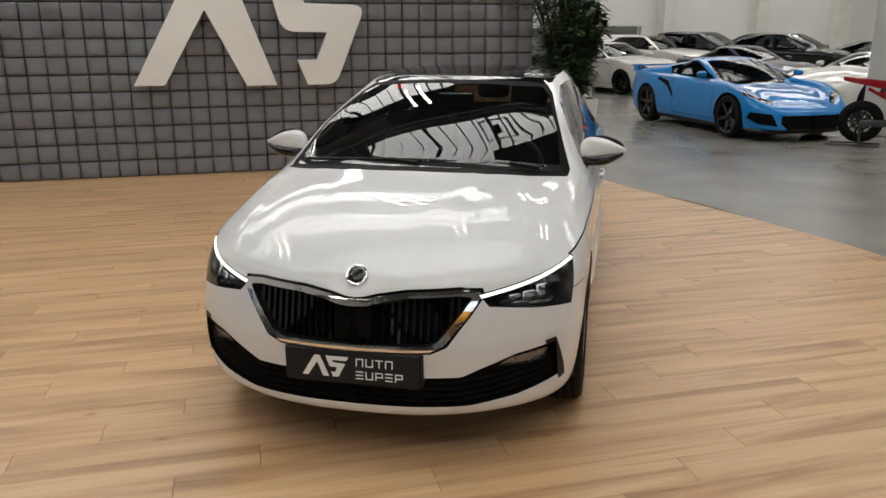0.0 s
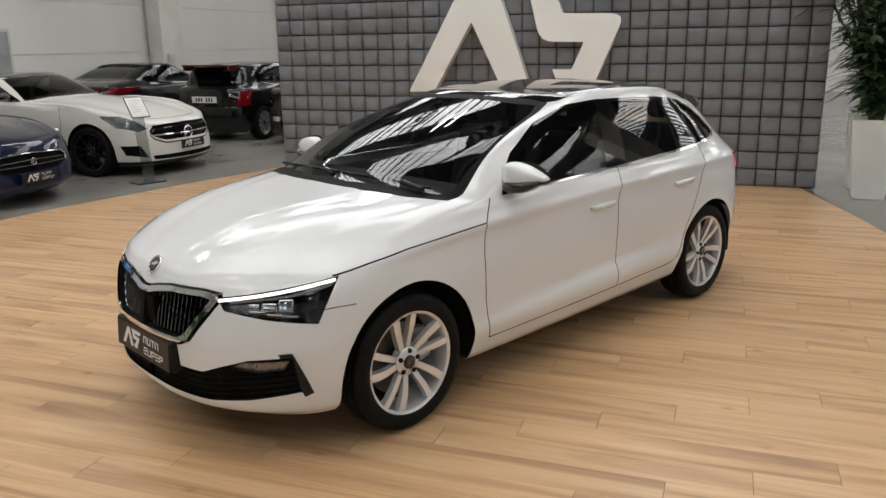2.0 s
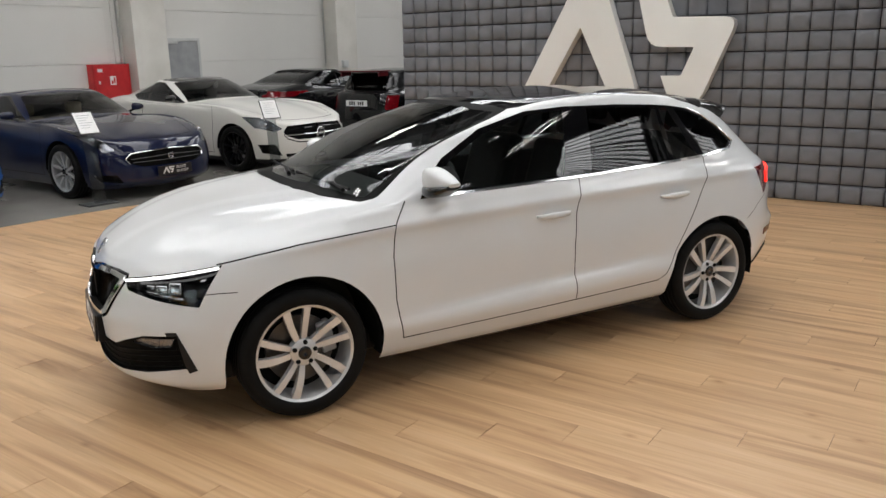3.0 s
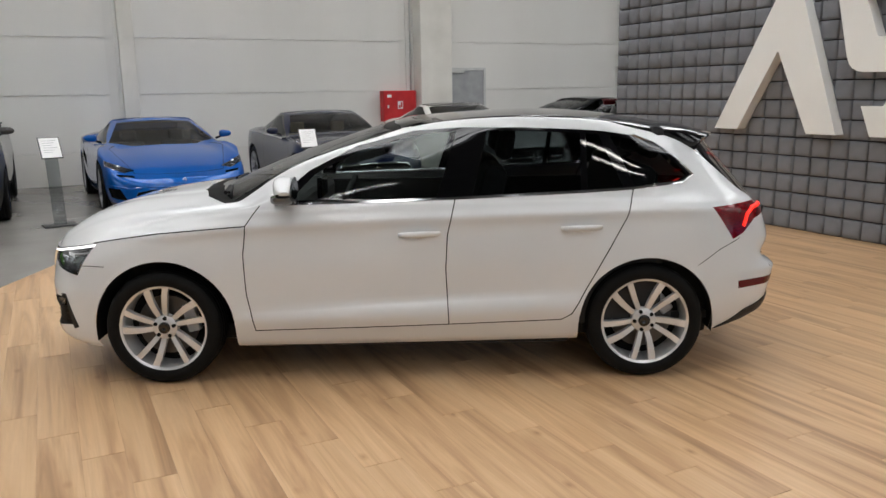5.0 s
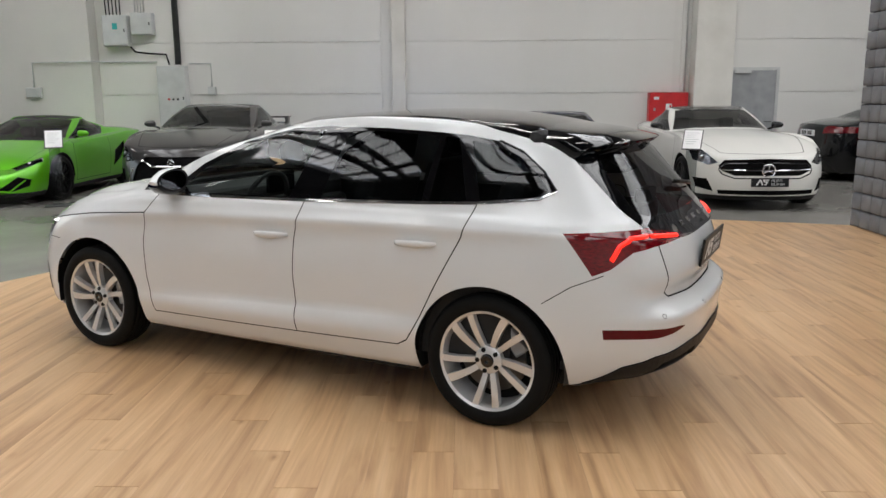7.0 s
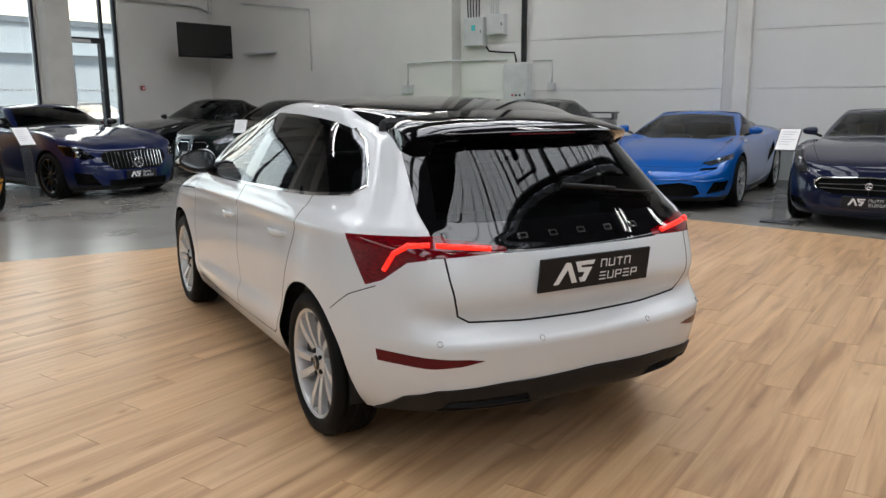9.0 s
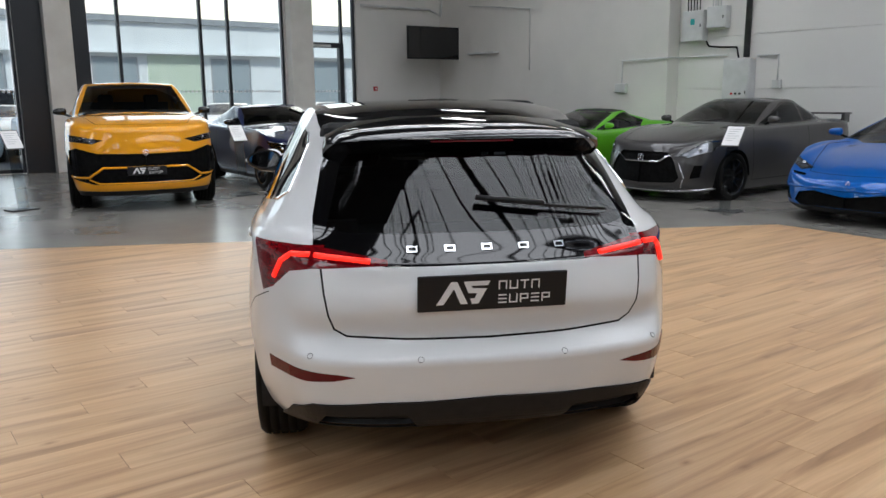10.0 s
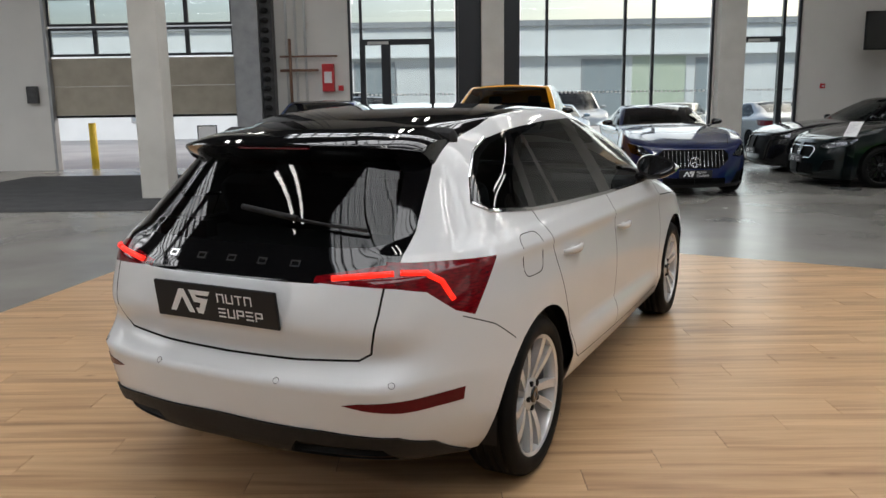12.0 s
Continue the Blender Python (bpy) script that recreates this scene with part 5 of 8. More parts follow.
# roof spoiler
bm = bmesh.new()
sec = []
for x, y1, z1 in ((0, 1.825, 1.322), (.25, 1.815, 1.321), (.42, 1.785, 1.317), (.50, 1.745, 1.311), (.548, 1.695, 1.301), (.562, 1.665, 1.280)):
    y0 = 1.43 if x < .55 else 1.60
    hit = car.surface.cast((x, y0, 3), (0, 0, -1))
    z0 = (hit.z if hit else z1) + .001
    sec.append([bm.verts.new(p) for p in ((x, y0, z0), (x, (y0 + y1) / 2, (z0 + z1) / 2 + .011), (x, y1 - .008, z1 + .003), (x, y1, z1 - .006), (x, y1 - .02, z1 - .026), (x, y1 - .11, z1 - .065))])
for a, b in zip(sec, sec[1:]):
    for k in range(6):
        bm.faces.new((a[k], a[(k + 1) % 6], b[(k + 1) % 6], b[k]))
bm.faces.new(sec[-1])
bmesh.ops.recalc_face_normals(bm, faces=bm.faces)
mirrored(bm)
sp = part("roof_spoiler", bm, M_BLACKGLOSS, car.top, "gloss black roof spoiler", True)
sp.data.set_sharp_from_angle(angle=radians(40))
part("brake_light", boxes((-.16, .16, 1.80, 1.8195, 1.303, 1.309), bevel=.002), M_DARKRED, sp)
# door mirrors
M_MIRROR = mat("mirror_glass", (0.35, 0.37, 0.40), 0.02, 1.0)
for s in (1, -1):
    mm = new("door_mirror")
    mm.parent = car.top
    for name, secs, mt in (("mirror_housing", ((.822, -.635, -.585, 1.050, 1.100), (.84, -.655, -.572, 1.036, 1.130), (.88, -.672, -.566, 1.031, 1.146), (.95, -.668, -.560, 1.036, 1.136), (1.015, -.645, -.556, 1.050, 1.108), (1.062, -.61, -.564, 1.068, 1.084)), M_WHITE),
                            ("mirror_base", ((.835, -.65, -.58, 1.000, 1.046), (.86, -.672, -.572, .994, 1.056), (.92, -.684, -.568, .998, 1.058), (.98, -.678, -.562, 1.010, 1.064), (1.048, -.635, -.566, 1.050, 1.072)), M_BLACKGLOSS)):
        bm = bmesh.new()
        rows = []
        fine = spline([(q[0], q[1], q[2]) for q in secs], 4)
        fine2 = spline([(q[0], q[3], q[4]) for q in secs], 4)
        for f1, f2 in zip(fine, fine2):
            yc, hy, zc, hz = (f1.y + f1.z) / 2, (f1.z - f1.y) / 2, (f2.y + f2.z) / 2, (f2.z - f2.y) / 2
            row = []
            for k in range(24):
                a = 2 * math.pi * k / 24
                c, n = math.cos(a), math.sin(a)
                row.append(bm.verts.new((s * (f1.x - .045), yc + hy * math.copysign(abs(c) ** .6, c), zc + hz * math.copysign(abs(n) ** .65, n))))
            rows.append(row)
        for a, b in zip(rows, rows[1:]):
            for k in range(24):
                bm.faces.new((a[k], a[(k + 1) % 24], b[(k + 1) % 24], b[k]))
        bm.faces.new(rows[0])
        bm.faces.new(rows[-1])
        bmesh.ops.recalc_face_normals(bm, faces=bm.faces)
        o = part(name, bm, mt, mm, "white mirror housing" if mt == M_WHITE else "", True)
        o.data.set_sharp_from_angle(angle=radians(50))
    part("mirror_arm", boxes(*[(min(s * .77, s * .84), max(s * .77, s * .84), -.655, -.565, 1.000, 1.035)], bevel=.01), M_BLACKGLOSS, mm)
    bm = bmesh.new()
    bmesh.ops.create_circle(bm, cap_ends=True, segments=28, radius=1.0)
    for v in bm.verts:
        v.co = Vector((s * (.895 + .112 * v.co.x), -.5585, 1.082 + (.064 - .012 * v.co.x) * v.co.y))
    part("mirror_bezel", bm, M_PLASTIC, mm)
    bm = bmesh.new()
    bmesh.ops.create_circle(bm, cap_ends=True, segments=28, radius=1.0)
    for v in bm.verts:
        v.co = Vector((s * (.895 + .096 * v.co.x), -.5545, 1.083 + (.052 - .010 * v.co.x) * v.co.y))
    part("mirror_glass", bm, M_MIRROR, mm)

# door handles
for y, z in ((.095, .832), (.965, .853)):
    for s in (1, -1):
        p = car.surface.cast((2, y, z), (-1, 0, 0))
        h = new("door_handle")
        h.parent = car.top
        h.matrix_basis = pose(s * p.x, y, z, 1.5, 0, 0)
        bm = bmesh.new()
        pts = [(s * (.004 + .030 * math.sin(math.pi * t) ** .45), -.112 + .224 * t, 0) for t in [i / 12 for i in range(13)]]
        prof = []
        for i, q in enumerate(pts):
            t = i / 12
            hh = .017 * (math.sin(math.pi * (t * .94 + .03)) ** .3)
            prof.append([bm.verts.new((q[0] + dx * s, q[1], dz * hh)) for dx, dz in ((-.012, .8), (0, 1.0), (.004, .3), (.004, -.3), (0, -1.0), (-.012, -.8))])
        for a, b in zip(prof, prof[1:]):
            for k in range(6):
                bm.faces.new((a[k], a[(k + 1) % 6], b[(k + 1) % 6], b[k]))
        bm.faces.new(prof[0][::-1])
        bm.faces.new(prof[-1])
        bmesh.ops.recalc_face_normals(bm, faces=bm.faces)
        part("grip", bm, M_WHITE, h, "", True)
        # flat grey disc on the skin, the shade of the hand recess as colour
        bm = bmesh.new()
        bmesh.ops.create_uvsphere(bm, u_segments=20, v_segments=8, radius=1.0)
        for v in bm.verts:
            v.co = Vector((v.co.x * .003, v.co.y * .05, v.co.z * .024 - .012))
        part("handle_recess", bm, M_LIGHTMETAL, h, "", True)

# wipers, badges, plates
bm = bmesh.new()
rod(bm, (-.62, -.985, 1.045), (.02, -1.065, 1.068), .008, 6)
rod(bm, (-.15, -1.05, 1.065), (.0, -1.085, 1.055), .012, 6)
part("wiper", bm, M_PLASTIC, car.top)
bm = bmesh.new()
rod(bm, (.05, -1.055, 1.066), (.62, -.975, 1.04), .008, 6)
rod(bm, (.45, -1.01, 1.055), (.6, -1.0, 1.035), .012, 6)
part("wiper", bm, M_PLASTIC, car.top)
bm = boxes((-.52, .52, -1.10, -1.0, .985, 1.012))
part("scuttle_panel", bm, M_PLASTIC, car.top)
bm = bmesh.new()
pts = []
for k in range(9):
    t = k / 8
    x = -.48 + .50 * t
    pts.append(on_skin((x, 2, 1.035 + .055 * t), (0, -1, 0), .022))
tube(bm, pts, .006, 6)
rw = part("rear_wiper", bm, M_PLASTIC, car.top, "black rear wiper on the glass", True)
bm = bmesh.new()
tube(bm, [p + Vector((0, .012, .006)) for p in pts[4:]], .011, 6)
part("wiper_arm", bm, M_PLASTIC, rw, "", True)
# five small chrome shapes in place of the maker's lettering
for k in range(5):
    x = .27 - .135 * k
    p = on_skin((x, 2, .942), (0, -1, 0), 0)
    n = car.surface.normal(p)
    mm = Matrix.Translation(p) @ n.to_track_quat('Z', 'Y').to_matrix().to_4x4()
    bm = bmesh.new()
    a, b, t = .019, .013, .006
    for x0, x1, y0, y1 in ((-a, a, b - t, b), (-a, a, -b, -b + t), (-a, -a + t, -b + t, b - t), (a - t, a, -b + t, b - t)):
        box(bm, x0, x1, y0, y1, 0, .004)
    part("badge_block", bm, M_CHROME, car.top, m=mm)
p = on_skin((0, -2, .772), (0, 1, 0), 0)
n = car.surface.normal(p)
bm = lathe([(0, .001), (0, .046), (.006, .045), (.009, .040), (.006, .036), (.0055, .001)], 36)
bd = part("bonnet_badge", bm, M_CHROME, car.top, "round chrome badge", True, Matrix.Translation(p) @ n.to_track_quat('X', 'Z').to_matrix().to_4x4())
bm = lathe([(.0056, .001), (.0056, .034), (.007, .033), (.007, .001)], 30)
part("badge_face", bm, M_BLACKGLOSS, bd, "", True)
bm = bmesh.new()
box(bm, .007, .009, -.022, .012, -.006, .006, .001)
box(bm, .007, .009, -.004, .022, .002, .016, .001)
part("badge_shape", bm, M_CHROME, bd)
dealer_plate(car.top, pose(0, -2.168, .425, 86, 0, 0), .535, .132)
dealer_plate(car.top, pose(0, 2.158, .803, 90 + 7, 0, 180), .535, .132)
bm = boxes((-.28, .28, -2.17, -2.10, .355, .495), bevel=.01)
part("plate_carrier", bm, M_PLASTIC, car.top)

# wheels
for x in (.765, -.765):
    wheel(car.top, x, FA, .320, .240, .205, "ten", M_ALLOY, 12)
    wheel(car.top, x, RA, .320, .240, .205, "ten", M_ALLOY, 40)

# underside and cabin
# the wide second slab between the wheels is added to deepen the shadow below
part("underbody", boxes((-.68, .68, -1.72, 1.72, .20, .30), (-.79, .79, -.90, .92, .185, .27), bevel=.02), M_PLASTIC, car.top)
lining = bmesh.new()
for s in (1, -1):
    a, b = sorted((s * .80, s * .74))
    box(lining, a, b, -.80, 1.42, .30, .955)
box(lining, -.74, .74, -.86, -.80, .30, .93)
box(lining, -.74, .74, -.80, 1.70, .30, .34)
box(lining, -.68, .68, 1.30, 1.74, .34, .93)
for s in (1, -1):
    a, b = sorted((s * .44, s * .70))
    box(lining, a, b, 1.66, 1.72, .80, 1.0)
part("cabin_lining", lining, M_TRIM, car.top)
bm = bmesh.new()
box(bm, -.46, .46, .22, 1.22, 1.375, 1.385, .004)
part("headliner", bm, M_TRIM, car.top)
bm = bmesh.new()
box(bm, -.73, .73, -.98, -.56, .82, .99, .05)
box(bm, -.70, .70, -.80, -.50, .60, .86, .04)
part("dashboard", bm, M_TRIM, car.top, "dark grey dashboard")
part("screen", boxes((-.13, .13, -.56, -.53, .93, 1.06), bevel=.008), M_BLACKGLOSS, car.top)
bm = bmesh.new()
wm = pose(.37, -.36, .92, 68, 0, 0)
tube(bm, [wm @ Vector((.185 * math.cos(a * math.pi / 16), .185 * math.sin(a * math.pi / 16), 0)) for a in range(32)], .015, 8, True)
box(bm, -.16, .16, -.03, .03, -.03, .0, .01, wm)
box(bm, -.03, .03, -.17, 0, -.03, .0, .01, wm)
part("steering_wheel", bm, M_TRIM, car.top)


def seat(x, y, wide, name="seat"):
    s = new(name)
    s.parent = car.top
    s.matrix_basis = pose(x, y, .34)
    part("cushion", boxes((-wide / 2, wide / 2, -.28, .26, .10, .30), bevel=.05), M_SEAT, s)
    bm = bmesh.new()
    box(bm, -wide / 2, wide / 2, -.07, .07, 0, .62, .05, pose(0, .24, .22, -17, 0, 0))
    part("backrest", bm, M_SEAT, s)
    n = 1 if wide < .7 else 3
    for k in range(n):
        hx = 0 if n == 1 else (k - 1) * .44
        bm = bmesh.new()
        box(bm, hx - .125, hx + .125, -.045, .045, .0, .19, .04, pose(0, .455, .845, -12, 0, 0))
        part("headrest", bm, M_SEAT, s)


seat(.37, .12, .50)
seat(-.37, .12, .50)
seat(0, .95, 1.30, "rear_bench")
bm = bmesh.new()
box(bm, -.11, .11, -.02, .02, -.035, .035, .012, pose(0, -.12, 1.30))
part("inside_mirror", bm, M_BLACKGLOSS, car.top)

# fuel flap outline on the right rear quarter
bm = bmesh.new()
loop = []
for k in range(32):
    a = 2 * math.pi * k / 32
    c, n = math.cos(a), math.sin(a)
    q = car.surface.cast((-2, 1.41 + .088 * math.copysign(abs(c) ** .5, c), .905 + .078 * math.copysign(abs(n) ** .5, n)), (1, 0, 0))
    if q:
        loop.append(q - car.surface.normal(q) * .001)
tube(bm, loop, .0024, 5, True)
part("fuel_flap_joint", bm, M_GAP, car.top)

# ---- the other cars in the hall ----
M_SHOWGLASS = glass("show_car_glass", (0.80, 0.88, 0.86), 0.36, 1.42)
M_LAMPSILVER = mottled(mat("lamp_housing_silver", (0.5, 0.5, 0.52), 0.2, 1.0), 50, (0.28, 0.28, 0.30), (0.75, 0.75, 0.77))


def body_rings(p):
    """Rings of a car body from its main measures; nose to -y."""
    W, yN, yT, fa, ra = p["W"], p["nose"], p["tail"], p["fa"], p["ra"]
    zb, zn, zs, zt = p["zb"], p["zn"], p["zs"], p["zt"]
    ys = [yN, yN + .02, yN + .08, yN + .21, yN + .40, (yN + .40 + fa) / 2 + .03, fa, fa + .5, (fa + ra) / 2, ra - .45, ra, ra + (yT - ra) * .4, yT - .22, yT - .09, yT - .02, yT]
    xs = [0, .30, .56, .78, .915, .965, 1.0, .97, .965, .985, 1.0, .975, .89, .70, .35, 0]
    top = []
    for i, y in enumerate(ys):
        if i < 3:
            z = zn
        elif i <= 7:
            t = (y - yN) / (fa + .5 - yN)
            z = zn + (zs - zn) * min(1, t * 1.1) ** .8 + p.get("fender", 0) * math.exp(-((y - fa) / .3) ** 2)
        elif i <= 10:
            z = zs + (p.get("zh", zs) - zs) * (i - 7) / 3
        else:
            t = (i - 10) / 5
            z = p.get("zh", zs) + (zt - p.get("zh", zs)) * t
        top.append(z)
    levels = [(0, .90, .10, .14), (.12, .95, .0, .06), (.3, .985, .0, 0), (.55, 1.0, .02, 0), (.8, .99, .06, .03), (1.0, .965, p.get("rake", .13), .07)]
    rings = []
    for f, k, fo, ro in levels:
        r = []
        for i in range(16):
            y = ys[i] + (fo if i < 4 else fo * .5 if i == 4 else 0) - (ro if i > 11 else 0)
            r.append((xs[i] * W * (k if 0 < i < 15 else 1), y, zb + f * (top[i] - zb)))
        rings.append(r)
    wb, yc, zc, yb, zg = p["wb"], p["yc"], p["zc"], p["yb"], p["zg"]
    bx = [0, .30, .55, .75, .87, .935, .965, .985, 1, .985, .95, .89, .80, .66, .35, 0]
    a, b = yc + .42, yb - .95
    by = [yc, yc + .01, yc + .05, yc + .13, yc + .21, yc + .26, yc + .31, a, (a + b) / 2 if b > a else a + .12, max(b, a + .25), max(yb - .58, a + .4), yb - .33, yb - .15, yb - .06, yb - .01, yb]
    belt = zs + .05
    bz = [zc, zc, zc - .012, zc - .03, belt + .02, belt + .01, belt, belt, belt + .01, belt + .025, belt + .04, max(zg - .02, belt + .04), zg, zg, zg, zg]
    R6_ = [(bx[i] * wb, by[i], bz[i]) for i in range(16)]
    wr, y0, y1, zr = p["wr"], p["ys"], p["yr"], p["zr"]
    k = (y1 - y0)
    ry = [y0, y0 + .005, y0 + .03, y0 + .07, y0 + .11, y0 + .15, y0 + .20, y0 + max(.28, k * .25), y0 + k * .5, y0 + k * .68, y0 + k * .8, y0 + k * .89, y1 - .05, y1 - .02, y1 - .005, y1]
    rz = [zr - .045, zr - .047, zr - .052, zr - .06, zr - .065, zr - .064, zr - .062, zr - .055, zr - .05, zr - .055, zr - .066, zr - .08, zr - .09, zr - .09, zr - .085, zr - .083]
    R8_ = [(bx[i] * wr, ry[i], rz[i]) for i in range(16)]
    R7_ = [(u[0] * .46 + v[0] * .54 + (.018 if 2 < i < 13 else 0), u[1] * .46 + v[1] * .54, u[2] * .46 + v[2] * .54 + (.02 if i in (0, 1, 2, 13, 14, 15) else .005)) for i, (u, v) in enumerate(zip(R6_, R8_))]
    R9_ = [(v[0] * .88, v[1] + (.09 if i < 7 else -.09 if i > 11 else 0), v[2] + .026) for i, v in enumerate(R8_)]
    zcen = lambda y: zr - .028 + .028 * math.sin(math.pi * min(1, max(0, (y - y0) / k)))
    RC_ = [(0, v[1], max(v[2] + .004, zcen(v[1]))) for v in R9_]
    RM_ = [(v[0] * .55, v[1], v[2] * .3 + c[2] * .7) for v, c in zip(R9_, RC_)]
    mids = []
    for t in (.14, .45, .75):
        r = []
        for i, (u, v) in enumerate(zip(rings[-1], R6_)):
            crown = p.get("crown", .06) * (1 if i < 5 else .5 if i < 7 else .02) if i < 8 else (p.get("deck", .02) if i > 11 else .006)
            r.append(tuple(u[j] * (1 - t) + v[j] * t + (crown * math.sin(math.pi * t ** .75) if j == 2 else 0) for j in range(3)))
        mids.append(r)
    return [rings, [rings[-1]] + mids + [R6_], [R6_, R7_, R8_, R9_], [R9_, RM_, RC_]], R6_, R8_


def showroom_car(name, label, place, p, color, wheels=M_DARKALLOY, style="ten_plain", plate=True, lamps_on=False, soft=3, group="cars on display", roof_paint=None, rear_plate=False):
    patches, r6, r8 = body_rings(p)
    c = Car(name, label, "car", place, shell(patches, soft, soft), group)
    side = lambda q: q.x > .35
    R, rim, tw = p["R"], p["rim"], p.get("tw", .25)
    for y in (p["fa"], p["ra"]):
        n, r = 16, R + .045
        pts = [(y + r * math.cos(math.pi * k / n), R + r * math.sin(math.pi * k / n)) for k in range(n + 1)] + [(y - r, .0), (y + r, .0)]
        c.cut(pts, SIDE, side, -2).free()
        bm = bmesh.new()
        rows = [[bm.verts.new((x, y + r * math.cos(math.pi * i / 16), R + r * math.sin(math.pi * i / 16))) for i in range(17)] for x in (p["W"] * .97, p["W"] * .55)]
        for i in range(16):
            bm.faces.new((rows[0][i], rows[0][i + 1], rows[1][i + 1], rows[1][i]))
        bm.faces.new(rows[1])
        c.pair("wheel_arch_liner", bm, M_GAP, dress=False)
        for s in (1, -1):
            wheel(c.top, s * (p["W"] - tw / 2 - .012), y, R, rim, tw, style, wheels, 17 + 40 * y)
    # side windows
    lo = [(q[1], q[2] + .018) for q in r6[5:12]]
    hi = [(q[1], q[2] - .012) for q in r8[5:12]]
    lo[0] = (lo[0][0] + .03, lo[0][1])
    hi[0] = (hi[0][0] + .05, hi[0][1])
    lo[-1] = (lo[-1][0] - .10, lo[-1][1] + .01)
    hi[-1] = (hi[-1][0] - .04, hi[-1][1] - .015)
    dlo = lo + hi[::-1]
    fr = c.cut(dlo, SIDE, side, .05)
    yb0 = p.get("pillar", (lo[0][0] + lo[-1][0]) / 2 + .15)
    for nm, a, b in (("front_side_window", -9, yb0 - .03), ("rear_side_window", yb0 + .03, 9)):
        poly = []
        cen = (sum(q[0] for q in dlo) / len(dlo), sum(q[1] for q in dlo) / len(dlo))
        for q in dlo:
            poly.append((min(max(q[0] + (.035 if q[0] < cen[0] else -.035), a), b), q[1] + (.016 if q[1] < cen[1] else -.016)))
        g = carve(fr, poly, SIDE, lambda q, a=a, b=b: a - .1 < q.y < b + .1, .02)
        for o in c.pair(nm, g, M_PRIVACY):
            o.visible_shadow = False
    c.pair("window_frame", fr, M_BLACKGLOSS)
    # windscreen and rear window
    ws = [(-.001, r6[0][2] + .012), (r6[2][0], r6[2][2] + .012), ((r6[4][0] + r6[5][0]) * .49, r6[4][2] + .012), ((r8[4][0] + r8[5][0]) * .495, r8[4][2] - .012), (r8[3][0] * .96, r8[3][2] - .004), (r8[2][0], r8[2][2] - .004), (-.001, r8[0][2])]
    g = c.cut(ws, FRONT, lambda q: q.y < p["ys"] + .3 and q.y > p["yc"] - .1, .02)
    o = c.joined("windscreen", g, M_SHOWGLASS)
    o.visible_shadow = False
    rw = [(-.001, r6[15][2] + .015), (r6[14][0], r6[14][2] + .015), (r6[13][0] * .96, r6[13][2] + .015), (r8[12][0] * .96, r8[12][2] - .012), (r8[13][0], r8[13][2] - .008), (-.001, r8[15][2] - .006)]
    g = c.cut(rw, REAR, lambda q: q.y > p["yr"] - .4, .02)
    if g.faces:
        o = c.joined("rear_window", g, M_PRIVACY)
        o.visible_shadow = False
    # lamps and openings seen from the front and the rear; x as a share of the half width
    W = p["W"]
    sc = lambda poly: [(q[0] * W if q[0] > 0 else -.001, q[1]) for q in poly]
    for poly in p.get("headlamps", []):
        g = c.cut(sc(poly), FRONT, lambda q: q.y < p["fa"] + .25, -.2)
        inner = g.copy()
        hs = c.pair("headlamp", offset_in(inner, .03), M_LAMPSILVER if p.get("bright") else M_BLACKGLOSS, dress=False)
        for o in c.pair("headlamp_lens", g, M_LENS):
            o.visible_shadow = False
        cx, cz = sum(q[0] for q in sc(poly)) / len(poly), sum(q[1] for q in poly) / len(poly)
        hit = c.surface.cast((cx, -9, cz), (0, 1, 0))
        if hit:
            for o, s in zip(hs, (1, -1)):
                bm = bmesh.new()
                bmesh.ops.create_uvsphere(bm, u_segments=12, v_segments=8, radius=.032, matrix=Matrix.Translation((s * hit.x, hit.y + .035, hit.z)))
                part("projector", bm, M_SHINE, o, "", True)
                if p.get("strip"):
                    bm = bmesh.new()
                    tp = sorted(sc(poly), key=lambda q: -q[1])[:2]
                    pp = [c.surface.cast((tp[0][0] + (tp[1][0] - tp[0][0]) * t, -9, tp[0][1] + (tp[1][1] - tp[0][1]) * t - .008), (0, 1, 0)) for t in (.08, .3, .5, .7, .92)]
                    pp = [Vector((s * q.x, q.y + .006, q.z)) for q in pp if q]
                    if len(pp) > 1:
                        tube(bm, pp, .006, 5)
                        part("light_strip", bm, M_SHINE, o)
                    else:
                        bm.free()
    for poly in p.get("openings", []):
        g = c.cut(sc(poly), FRONT, lambda q: q.y < p["fa"], -.3)
        if min(q[0] for q in poly) <= 0:
            c.joined("air_intake", offset_in(g, .03), M_MESH, dress=False)
        else:
            c.pair("air_intake", offset_in(g, .03), M_MESH, dress=False)
    for poly in p.get("accents", []):
        g = c.cut(sc(poly), FRONT, lambda q: q.y < p["fa"], -.3)
        (c.joined if min(q[0] for q in poly) <= 0 else c.pair)("front_accent", outset(g, .005, .015), p.get("accent_material", M_BLACKGLOSS), dress=False)
    if "bars" in p:
        bx, b0, b1, bn = p["bars"]
        for k in range(bn):
            x = bx * W * (k + .5) / bn
            q0, q1 = c.surface.cast((x, -9, b0), (0, 1, 0)), c.surface.cast((x, -9, b1), (0, 1, 0))
            if q0 and q1:
                bm = bmesh.new()
                rod(bm, q0 + Vector((0, .006, 0)), q1 + Vector((0, .006, 0)), .0045, 6)
                c.pair("grille_bar", bm, M_CHROME, dress=False)
